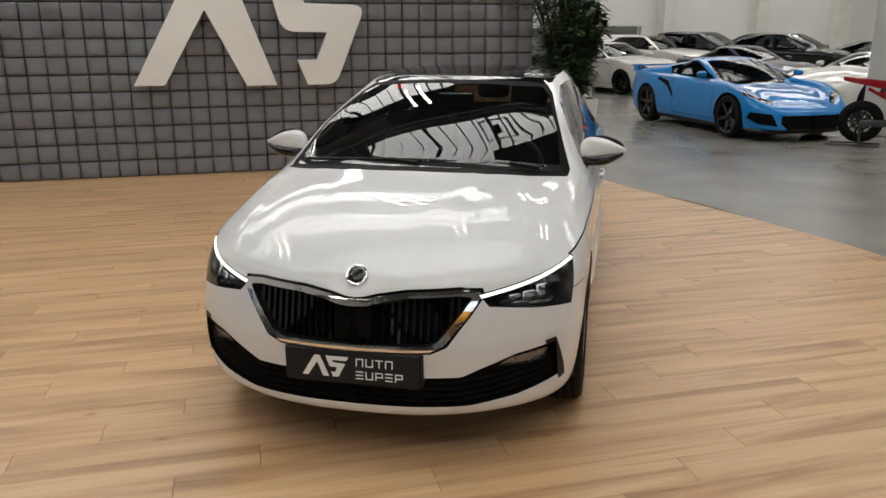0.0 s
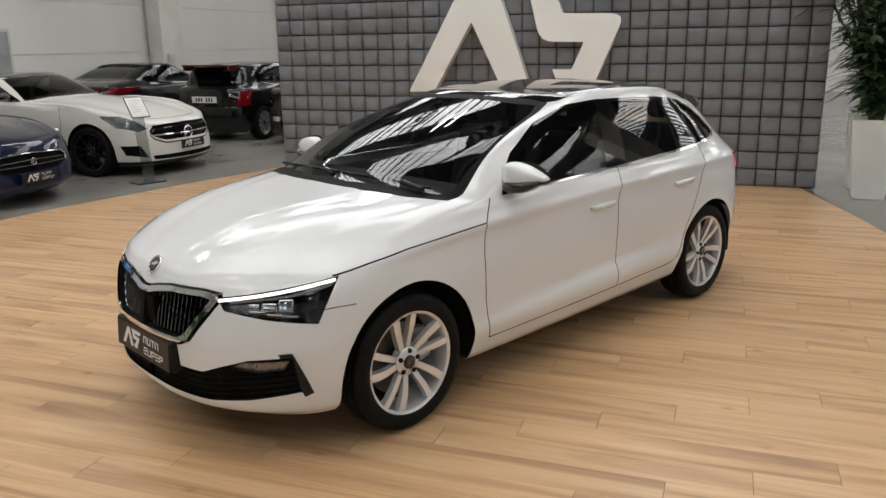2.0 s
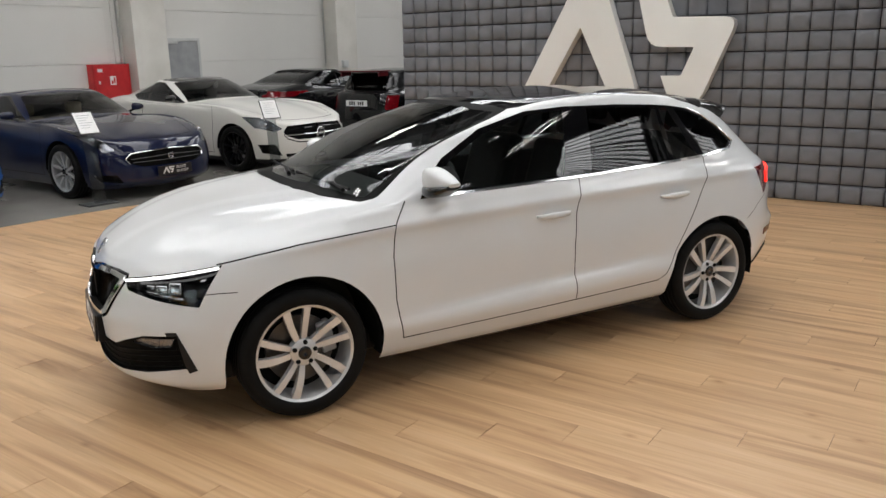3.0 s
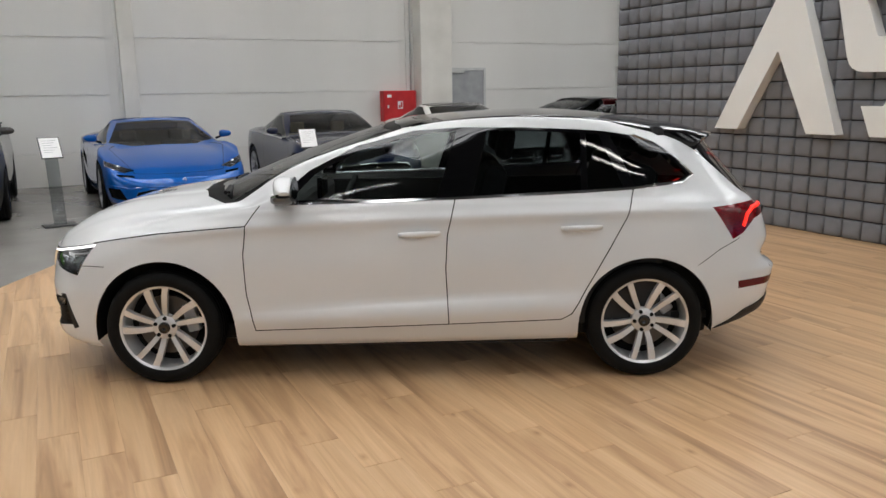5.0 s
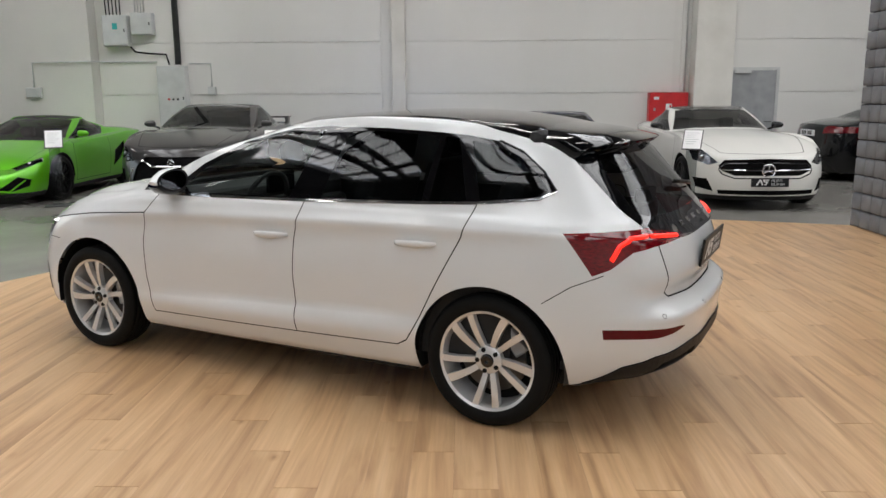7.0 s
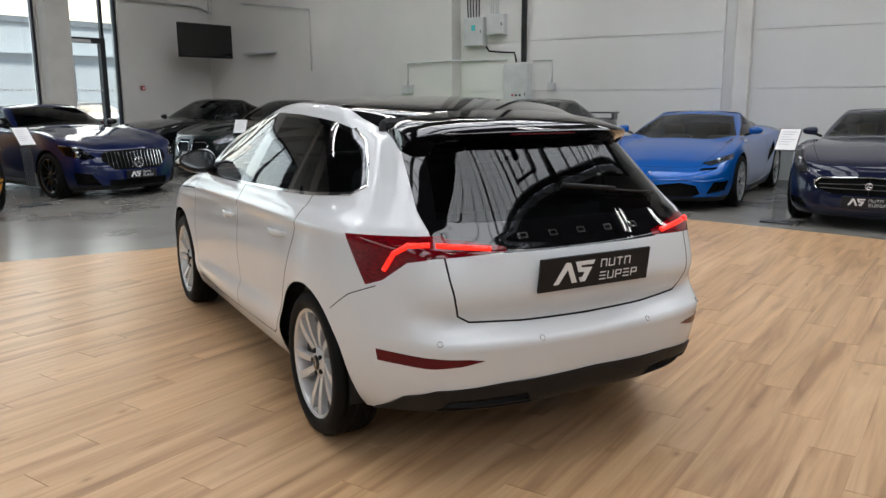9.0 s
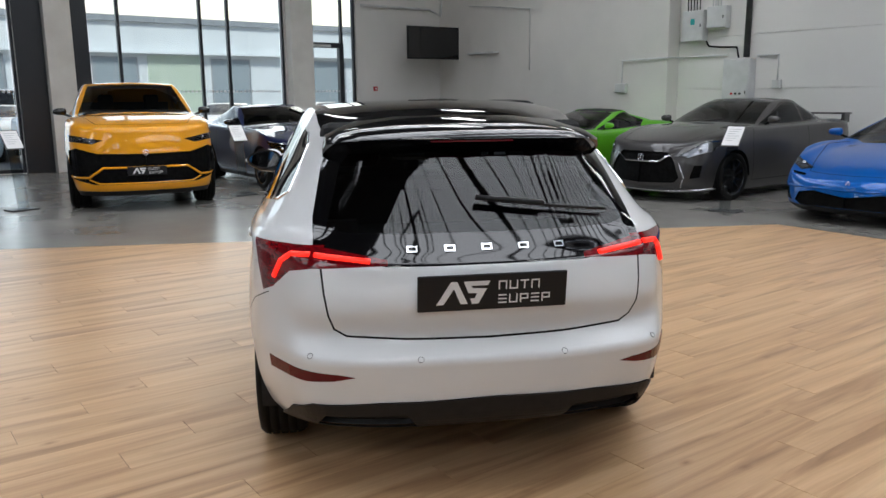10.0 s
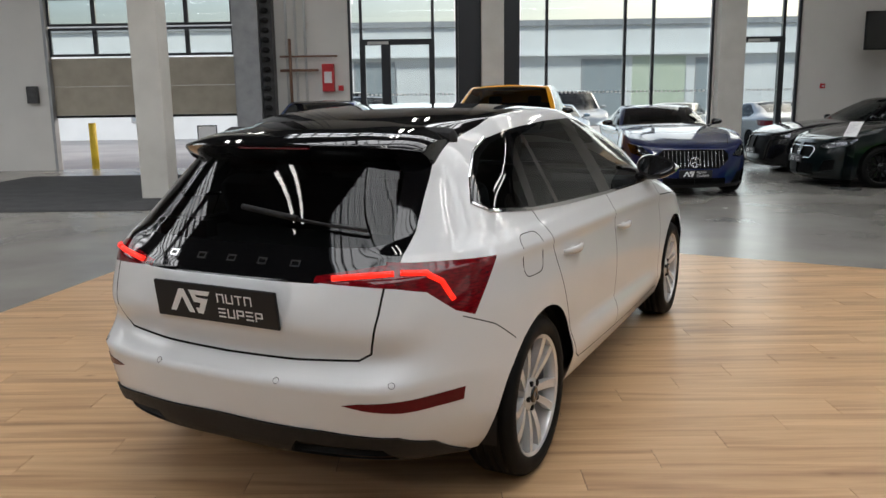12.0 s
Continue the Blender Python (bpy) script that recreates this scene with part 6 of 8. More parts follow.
    for nm, pts, rad, mt in p.get("lines", []):
        fine = [c.surface.cast((max(1e-4, (a[0] + (b[0] - a[0]) * t) * W), -9, a[1] + (b[1] - a[1]) * t), (0, 1, 0)) for a, b in zip(pts, pts[1:]) for t in (0, .25, .5, .75, 1)]
        fine = [q for i, q in enumerate(fine) if q and (i == 0 or fine[i - 1] is None or (q - fine[i - 1]).length > 1e-4)]
        if len(fine) > 1:
            bm = bmesh.new()
            tube(bm, fine, rad, 6)
            c.pair(nm, bm, mt or color, dress=False)
    if "badge" in p:
        bz, br = p["badge"]
        q = c.surface.cast((0, -9, bz), (0, 1, 0))
        if q:
            bm = bmesh.new()
            tube(bm, [q + Vector((br * math.cos(a * math.pi / 10), -.012, br * math.sin(a * math.pi / 10))) for a in range(20)], br * .13, 6, True)
            for a in (90, 210, 330):
                rod(bm, q + Vector((0, -.012, 0)), q + Vector((br * math.cos(radians(a)), -.012, br * math.sin(radians(a)))), br * .09, 5)
            part("front_badge", bm, M_CHROME, c.top, "round chrome badge", True)
    for poly in p.get("side_openings", []):
        g = c.cut(poly, SIDE, side, .0)
        c.pair("side_intake", offset_in(g, .04), M_MESH, dress=False)
    for poly in p.get("taillamps", []):
        g = c.cut(sc(poly), REAR, lambda q: q.y > p["ra"], -.2)
        c.pair("tail_lamp", outset(g, .003, .01), M_RED, dress=False)
    if p.get("skirt"):
        g = c.cut([(-9, .0), (9, .0), (9, p["zb"] + .07), (-9, p["zb"] + .07)], SIDE, None, -2)
        c.joined("lower_trim", g, M_PLASTIC)
    # bonnet and door joints, sill crease
    bj = shut_line(c.bm, [(r6[4][0] * .93, r6[4][1] - .03), (W * .80, p["fa"] + .12), (W * .70, p["fa"] - .30), (W * .60, p["nose"] + .34), (W * .30, p["nose"] + .24), (-.001, p["nose"] + .21)], TOP, .008, lambda q: q.z > p["zn"] * .8)
    if bj.faces:
        c.pair("bonnet_joint", bj, M_GAP)
    else:
        bj.free()
    lines = bmesh.new()
    d0, d1 = p["fa"] + R + .14, yb0
    add_to(lines, shut_line(c.bm, [(d0, p["zs"] + .03), (d0 - .03, p["zs"] - .2), (d0 + .02, p["zb"] + .13), (d1, p["zb"] + .13), (d1 + .04, p["zs"] - .1), (d1 + .02, p["zs"] + .04)], SIDE, .008, side))
    if lines.faces:
        c.pair("door_joint", lines, M_GAP)
    else:
        lines.free()
    if roof_paint:
        g = c.cut([(-.001, r8[0][1] - .03), (r8[3][0], r8[3][1] - .02), (r8[5][0] * .95, r8[5][1]), (r8[8][0] * .95, r8[8][1]), (r8[11][0] * .95, r8[11][1]), (r8[12][0], r8[12][1] + .1), (-.001, r8[15][1] + .1)], TOP, lambda q: q.z > p["zr"] - .12, .3)
        c.joined("roof", g, roof_paint)
    c.joined("body", c.bm, color)
    # mirrors, plate, cabin
    for s in (1, -1):
        mm = new("door_mirror")
        mm.parent = c.top
        bm = bmesh.new()
        bmesh.ops.create_uvsphere(bm, u_segments=16, v_segments=10, radius=1.0)
        my, mz = r6[6][1] + .10, r6[6][2] + .10
        for v in bm.verts:
            v.co = Vector((s * (p["wb"] + .13 + .095 * math.copysign(abs(v.co.x) ** .7, v.co.x)), my + (.075 if v.co.y < 0 else .028) * v.co.y, mz + .052 * math.copysign(abs(v.co.z) ** .7, v.co.z) * (1 - .25 * v.co.x)))
        part("mirror_housing", bm, p.get("mirror", color), mm, "", True)
        bm = bmesh.new()
        rod(bm, (s * (p["wb"] - .02), my, mz - .07), (s * (p["wb"] + .12), my, mz - .02), .018, 8)
        part("mirror_arm", bm, M_BLACKGLOSS, mm)
    if plate:
        z = p.get("plate_z", p["zb"] + .28)
        hit = c.surface.cast((0, -9, z), (0, 1, 0)) or Vector((0, p["nose"], z))
        dealer_plate(c.top, pose(0, hit.y - .035, z, 88, 0, 0), .5, .12)
    if rear_plate:
        z = p["zt"] - .16
        hit = c.surface.cast((0, 9, z), (0, -1, 0)) or Vector((0, p["tail"], z))
        bm = boxes((-.26, .26, hit.y, hit.y + .03, z - .055, z + .055), bevel=.004)
        pl = part("number_plate", bm, M_LETTER, c.top, "white number plate with dark bars")
        bm = bmesh.new()
        for k in range(7):
            if k != 3:
                box(bm, -.19 + .055 * k, -.155 + .055 * k, hit.y + .03, hit.y + .0315, z - .035, z + .035)
        tagged(part("bars", bm, M_PLATE, pl), kind="stuff")
    part("underbody", boxes((-W * .84, W * .84, p["nose"] + .50, p["tail"] - .40, p["zb"] + .02, p["zb"] + .10)), M_PLASTIC, c.top)
    lin = bmesh.new()
    b0, b1 = p["yc"] + .1, p["yb"] - .2
    for s in (1, -1):
        x0, x1 = sorted((s * p["wb"] * .93, s * p["wb"] * .86))
        box(lin, x0, x1, b0, b1, p["zb"] + .1, p["zs"])
    box(lin, -p["wb"] * .86, p["wb"] * .86, b0, b1, p["zb"] + .1, p["zb"] + .14)
    box(lin, -p["wb"] * .86, p["wb"] * .86, b0, b0 + .4, p["zb"] + .14, min(p["zs"], p["zc"] - .03))
    box(lin, -p["wb"] * .86, p["wb"] * .86, b1 - .05, b1, p["zb"] + .14, p["zs"])
    box(lin, -p["wr"] * .8, p["wr"] * .8, p["ys"] + .10, p["yr"] - .02, p["zr"] - .085, p["zr"] - .075)
    box(lin, -p["wb"] * .8, p["wb"] * .8, b1 - .25, b1 - .2, p["zs"], (p["zs"] + p["zr"]) / 2 - .02)
    part("cabin_lining", lin, M_TRIM, c.top)
    if "wing" in p:
        wy, wz = p["wing"]
        wg = part("rear_wing", boxes((-W * .86, W * .86, wy - .14, wy + .12, wz, wz + .03), bevel=.01), color, c.top)
        for s in (1, -1):
            x0, x1 = sorted((s * W * .84, s * W * .78))
            part("wing_post", boxes((x0, x1, wy - .10, wy + .08, p["zt"] - .06, wz), bevel=.008), color, wg)
    ysx = (p["ys"] + p["yr"]) / 2 - .05
    for s in (1, -1):
        bm = bmesh.new()
        hgt = p["zr"] - .20 - (p["zb"] + .14)
        box(bm, s * .36 - .24, s * .36 + .24, ysx, ysx + .16, p["zb"] + .14, p["zb"] + .14 + hgt * .78, .05)
        box(bm, s * .36 - .12, s * .36 + .12, ysx + .03, ysx + .13, p["zb"] + .14 + hgt * .8, p["zb"] + .14 + hgt, .04)
        part("seat", bm, p.get("seat", M_SEAT), c.top)
    return c.top


def at(u, v, heading):
    """Place of a car whose nose stands at u, v in the hall and points along heading (degrees from the u axis)."""
    return lambda p: HALL @ pose(u, v, FLOOR_Z, 0, 0, heading + 90) @ pose(0, -p["nose"], 0)


SUPER = dict(W=.98, nose=-2.30, tail=2.30, fa=-1.28, ra=1.33, zb=.13, zn=.52, zs=.80, zh=.88, zt=.86, rake=.30, fender=.06, crown=.05, R=.345, rim=.258, tw=.27,
             wb=.84, yc=-.98, zc=.83, yb=1.05, zg=.98, wr=.60, ys=-.10, yr=.42, zr=1.19, pillar=.42)
COUPE = dict(W=.95, nose=-2.28, tail=2.28, fa=-1.32, ra=1.33, zb=.14, zn=.66, zs=.86, zh=.94, zt=.95, rake=.16, fender=.05, crown=.07, R=.345, rim=.255, tw=.26,
             wb=.84, yc=-.80, zc=.97, yb=1.45, zg=1.02, wr=.64, ys=.05, yr=.72, zr=1.30, pillar=.60)
SALOON = dict(W=.92, nose=-2.38, tail=2.38, fa=-1.42, ra=1.40, zb=.16, zn=.74, zs=.92, zh=.97, zt=1.02, rake=.12, fender=.02, crown=.07, R=.335, rim=.24, tw=.24,
              wb=.83, yc=-.98, zc=1.03, yb=1.62, zg=1.12, wr=.65, ys=-.12, yr=.95, zr=1.42, pillar=.28)
SUV = dict(W=1.0, nose=-2.50, tail=2.50, fa=-1.50, ra=1.50, zb=.24, zn=.93, zs=1.06, zh=1.12, zt=1.20, rake=.16, fender=.02, crown=.07, R=.385, rim=.275, tw=.28,
           wb=.91, yc=-1.10, zc=1.17, yb=2.15, zg=1.28, wr=.74, ys=-.20, yr=1.55, zr=1.64, pillar=.25)
MINI = dict(W=.865, nose=-1.92, tail=1.92, fa=-1.25, ra=1.24, zb=.16, zn=.80, zs=.93, zh=.94, zt=.93, rake=.08, crown=.06, R=.31, rim=.218, tw=.2,
            wb=.78, yc=-.86, zc=1.02, yb=1.72, zg=1.0, wr=.65, ys=-.22, yr=1.48, zr=1.42, pillar=.30)


def style(base, **changes):
    return dict(base, **changes)


def taller(p, k):
    """The same car with its body heights times k."""
    q = dict(p)
    for key in ("zn", "zs", "zh", "zt", "zc", "zg", "zr", "plate_z"):
        if key in q:
            q[key] = q[key] * k
    for key in ("headlamps", "openings", "accents", "side_openings", "taillamps"):
        if key in q:
            q[key] = [[(a, b * k) for a, b in poly] for poly in q[key]]
    if "bars" in q:
        x, z0, z1, n = q["bars"]
        q["bars"] = (x, z0 * k, z1 * k, n)
    return q


def put(name, label, u, v, heading, p, color, **more):
    p = taller(p, p.get("k", 1.0))
    return showroom_car(name, label, at(u, v, heading)(p), p, color, **more)


P_BLUE = paint("metallic_blue_paint", (0.0, 0.085, 0.36), .3, .34)
P_NAVY = paint("dark_navy_paint", (0.003, 0.006, 0.028), .08, .32)
P_AMGBLUE = paint("deep_blue_paint", (0.003, 0.008, 0.048), .08, .34)
P_GUN = paint("gunmetal_paint", (0.062, 0.060, 0.060), .6, .34)
P_GREEN = paint("vivid_green_paint", (0.13, 0.50, 0.015), .5, .34)
P_BLACK = paint("black_paint", (0.004, 0.0042, 0.005), .0, .34)
P_DKGREEN = paint("very_dark_green_paint", (0.004, 0.008, 0.008), .05, .34)
P_YELLOW = paint("golden_yellow_paint", (0.78, 0.33, 0.008), .2)
P_MBLUE = paint("deep_metallic_blue_paint", (0.005, 0.014, 0.10), .15, .36)
P_SKY = paint("light_blue_paint", (0.0, 0.21, 0.56), .0)
P_CREAM = paint("white_solid_paint", (0.66, 0.65, 0.61))
P_MAROON = paint("dark_red_paint", (0.10, 0.008, 0.012), .2)
P_SILVER = paint("silver_paint", (0.42, 0.43, 0.44), .6)
P_MIST = paint("pale_blue_grey_paint", (0.35, 0.45, 0.55), .3)

# row along the west wall, noses to the stage
put("sports_coupe", "white sports coupe with a dark roof beside the stage", -5.75, 4.8, 0, style(COUPE, k=1.08, zn=.66, yc=-.35, ys=.38, yr=1.0, yb=1.75, zr=1.28, pillar=.85, rake=.10, plate_z=.37, skirt=True, bright=True,
    headlamps=[[(.66, .60), (.78, .565), (.93, .62), (.95, .77), (.84, .76)]], openings=[[(0, .445), (.46, .445), (.62, .50), (.66, .56), (.58, .635), (0, .65)], [(.72, .24), (.90, .28), (.93, .40), (.80, .40)], [(0, .205), (.66, .215), (.68, .265), (0, .265)]],
    lines=[("grille_bar", [(0, .548), (.62, .555)], .010, M_CHROME), ("grille_edge", [(0, .445), (.46, .445), (.62, .50), (.66, .56), (.58, .635), (0, .65)], .009, M_BLACKGLOSS)], badge=(.548, .085), mirror=M_BLACKGLOSS), P_CREAM, roof_paint=M_BLACKGLOSS)
put("convertible_car", "dark navy convertible with a beige cabin beside the stage", -5.85, 2.15, 0, style(COUPE, zn=.68, zr=1.31, yc=-.62, yr=.85, yb=1.55, plate_z=.33, rake=.12, bright=True, seat=mat("beige_leather", (0.42, 0.33, 0.2), .6),
    headlamps=[[(.66, .62), (.80, .60), (.92, .76), (.94, .90), (.84, .84)]], openings=[[(0, .40), (.40, .40), (.56, .45), (.60, .51), (.52, .57), (0, .595)], [(.66, .22), (.86, .25), (.90, .33), (.72, .32)]],
    lines=[("grille_edge", [(0, .595), (.52, .57), (.60, .51), (.56, .45)], .007, M_CHROME), ("grille_bar", [(0, .52), (.54, .50)], .005, M_STEEL), ("grille_bar", [(0, .46), (.52, .46)], .005, M_STEEL)], badge=(.50, .035),
    strip=True), P_NAVY, wheels=M_GREYMETAL)
put("supercar", "metallic blue mid-engined supercar beside a sign stand", -6.25, -.45, 2, style(SUPER, k=1.06, rim=.262, plate_z=.30, skirt=True, bright=True, rake=.24, zn=.54,
    headlamps=[[(.58, .58), (.72, .555), (.93, .63), (.93, .70), (.74, .63)]], openings=[[(0, .19), (.56, .19), (.66, .23), (.60, .33), (.40, .36), (0, .31)], [(.72, .22), (.90, .26), (.93, .38), (.80, .37)], [(.60, .50), (.80, .52), (.82, .545), (.62, .525)]],
    side_openings=[[(.55, .45), (1.0, .62), (1.0, .75), (.62, .62)]], lines=[("front_blade", [(0, .40), (.44, .42), (.70, .40), (.93, .44)], .010, None)], badge=(.485, .025), strip=True), P_BLUE, plate=False, wheels=M_GREYMETAL)
put("sports_coupe", "gunmetal grey coupe with a wide black grille", -6.35, -3.5, 0, style(COUPE, k=1.07, W=.955, zn=.74, zs=.92, zh=.98, zt=1.02, zr=1.36, zc=1.02, yc=-.85, ys=.0, yr=.85, yb=1.6, zb=.14, plate_z=.42, rake=.13, bright=True,
    headlamps=[[(.60, .62), (.72, .60), (.93, .68), (.95, .82), (.84, .80)]], openings=[[(0, .25), (.58, .27), (.64, .34), (.56, .53), (.52, .58), (.42, .665), (0, .665)], [(.76, .32), (.86, .34), (.88, .50), (.80, .50)]],
    lines=[("grille_frame", [(0, .575), (.30, .575), (.44, .655), (.50, .665)], .013, M_CHROME), ("front_splitter", [(0, .17), (.50, .17), (.86, .19), (.96, .22)], .018, M_LAMPSILVER), ("bumper_edge", [(.66, .22), (.70, .36), (.62, .56)], .012, M_LAMPSILVER)], badge=(.62, .05), wing=(2.02, 1.17), strip=True), P_GUN, plate=False)
put("supercar", "vivid green open-top supercar with a black soft top", -6.2, -6.45, 0, style(SUPER, k=1.08, zn=.49, zs=.78, zh=.90, W=.965, plate_z=.30, zr=1.18, skirt=True, rake=.26,
    headlamps=[[(.54, .50), (.66, .475), (.92, .58), (.90, .645), (.70, .57)]], openings=[[(.40, .19), (.60, .19), (.84, .27), (.86, .36), (.72, .40), (.58, .30)], [(0, .20), (.34, .20), (.38, .27), (0, .29)]],
    lines=[("front_blade", [(.46, .24), (.62, .22), (.80, .38)], .012, None), ("front_splitter", [(0, .155), (.60, .16), (.90, .20)], .014, M_BLACKGLOSS)],
    side_openings=[[(.55, .35), (1.0, .55), (1.0, .74), (.62, .60)]], strip=True), P_GREEN, roof_paint=M_TRIM)
put("grand_coupe", "very dark green grand coupe with a twin grille", -5.95, -9.35, 0, style(COUPE, k=1.08, W=.955, nose=-2.43, tail=2.43, fa=-1.43, ra=1.42, zn=.72, zr=1.35, zs=.90, zh=.96, yr=.85, yb=1.7, plate_z=.42, rake=.12, bright=True,
    headlamps=[[(.54, .62), (.70, .60), (.92, .66), (.93, .75), (.60, .70)]], openings=[[(.04, .47), (.38, .48), (.46, .60), (.40, .675), (.06, .675)], [(0, .18), (.5, .18), (.5, .36), (0, .36)], [(.62, .24), (.82, .28), (.84, .44), (.68, .42)]],
    lines=[("grille_edge", [(.04, .47), (.38, .48), (.46, .60), (.40, .675), (.06, .675), (.04, .47)], .008, M_CHROME)], strip=True), P_DKGREEN)
put("saloon_car", "black grand tourer parked near the corner of the hall", -6.2, -12.1, 0, style(COUPE, k=1.08, W=.95, nose=-2.4, tail=2.4, zn=.72, zr=1.38, yr=.9, yb=1.7, plate_z=.40, rake=.12, bright=True,
    headlamps=[[(.58, .62), (.90, .66), (.88, .76), (.62, .72)]], openings=[[(0, .40), (.46, .42), (.50, .62), (.42, .68), (0, .68)]]), P_BLACK)
# row along the glazing, noses to the stage
put("sports_coupe", "deep blue sports coupe with an upright chrome grille", -3.6, -7.5, 88, style(COUPE, k=1.10, zn=.66, yc=-.40, ys=.33, yr=1.0, yb=1.75, zr=1.28, pillar=.85, rake=.10, plate_z=.33, skirt=True,
    headlamps=[[(.64, .57), (.78, .545), (.93, .60), (.95, .74), (.80, .71)]], openings=[[(0, .40), (.40, .40), (.56, .52), (.56, .60), (.48, .655), (0, .665)], [(.60, .19), (.86, .21), (.90, .38), (.72, .35)], [(0, .18), (.5, .18), (.5, .27), (0, .27)]],
    bars=(.50, .425, .64, 8), badge=(.535, .075), mirror=M_BLACKGLOSS, strip=True), P_AMGBLUE)
put("sport_utility", "golden yellow sport utility vehicle with black lower grille", -.40, -6.95, 78, style(SUV, k=1.12, plate_z=.50, skirt=True, zn=1.0, zr=1.60, rake=.10, zb=.22, wr=.70,
    headlamps=[[(.52, .865), (.66, .82), (.94, .85), (.95, .93), (.82, .915)]], openings=[[(0, .34), (.66, .34), (.90, .40), (.95, .47), (.95, .74), (.86, .775), (.60, .71), (0, .70)]],
    lines=[("grille_frame", [(0, .605), (.54, .605), (.72, .475), (.93, .475)], .016, None), ("grille_frame", [(0, .395), (.60, .395), (.72, .45)], .010, None)], badge=(.80, .035),
    mirror=M_BLACKGLOSS), P_YELLOW)
put("sports_saloon", "deep blue sports coupe with tall twin grilles", 2.62, -8.1, 88, style(SALOON, k=1.12, W=.945, zn=.80, plate_z=.44, zr=1.40, mirror=M_BLACKGLOSS, rake=.10, bright=True, skirt=True,
    headlamps=[[(.50, .73), (.64, .70), (.93, .76), (.94, .84), (.60, .79)]], openings=[[(.04, .34), (.26, .34), (.38, .54), (.40, .66), (.32, .735), (.08, .735)], [(.48, .20), (.86, .23), (.90, .40), (.64, .36)], [(0, .17), (.44, .17), (.44, .26), (0, .26)]],
    strip=True), P_MBLUE, roof_paint=M_BLACKGLOSS)
# behind the padded wall
put("saloon_car", "black saloon seen from behind beside the panel wall", -10.35, 11.9, 92, style(SALOON, taillamps=[[(.50, .86), (.96, .88), (.97, .98), (.60, 1.0), (.50, .96)]]), P_BLACK, plate=False, rear_plate=True)
mini = put("small_hatchback", "black small hatchback with a dark red roof spoiler", -7.6, 11.55, 90, style(MINI, taillamps=[[(.72, .66), (.93, .66), (.93, .92), (.74, .92)]]), P_BLACK, plate=False, rear_plate=True, wheels=M_GREYMETAL)
bm = bmesh.new()
box(bm, -.52, .52, 1.45, 1.80, 1.36, 1.39, .012)
box(bm, -.50, -.46, 1.50, 1.78, 1.28, 1.37, .01)
box(bm, .46, .50, 1.50, 1.78, 1.28, 1.37, .01)
part("roof_spoiler", bm, P_MAROON, mini, "dark red roof spoiler")
put("estate_car", "dark red family car parked beyond the small hatchback", -9.0, 17.2, 100, style(SUV, zr=1.60), P_MAROON, plate=False)
put("classic_saloon", "black classic saloon with chrome bumpers and round lamps", -5.6, 7.5, -95, style(SALOON, zn=.92, zs=.98, zr=1.55, zt=1.0, rake=.05, W=.90, plate_z=.45,
    headlamps=[[(.62, .66), (.82, .66), (.86, .74), (.82, .82), (.62, .82), (.58, .74)]], accents=[[(0, .42), (.94, .42), (.94, .50), (0, .50)], [(0, .56), (.30, .56), (.30, .94), (0, .96)]], accent_material=M_CHROME), P_BLACK, wheels=M_CHROME)
# the far part of the hall
put("sports_car", "light blue mid-engined sports car with black wheels", 7.4, 5.83, -90, style(SUPER, W=.965, zn=.58, zs=.84, zh=.92, zt=.98, zr=1.26, zg=1.06, yb=1.30, yr=.55, plate_z=.33, nose=-2.32, tail=2.32, fa=-1.36, ra=1.36, rake=.22, skirt=True,
    headlamps=[[(.52, .60), (.62, .575), (.93, .71), (.93, .77), (.74, .70)]], openings=[[(.60, .25), (.84, .28), (.93, .36), (.92, .46), (.68, .44)], [(0, .20), (.46, .20), (.56, .30), (.54, .42), (0, .42)]],
    side_openings=[[(.36, .50), (.62, .72), (.98, .83), (.94, .87), (.60, .82), (.44, .66)]], lines=[("front_splitter", [(0, .15), (.60, .155), (.93, .19)], .016, M_BLACKGLOSS)], wing=(2.12, 1.03), mirror=P_SKY), P_SKY, plate=False, style="five")
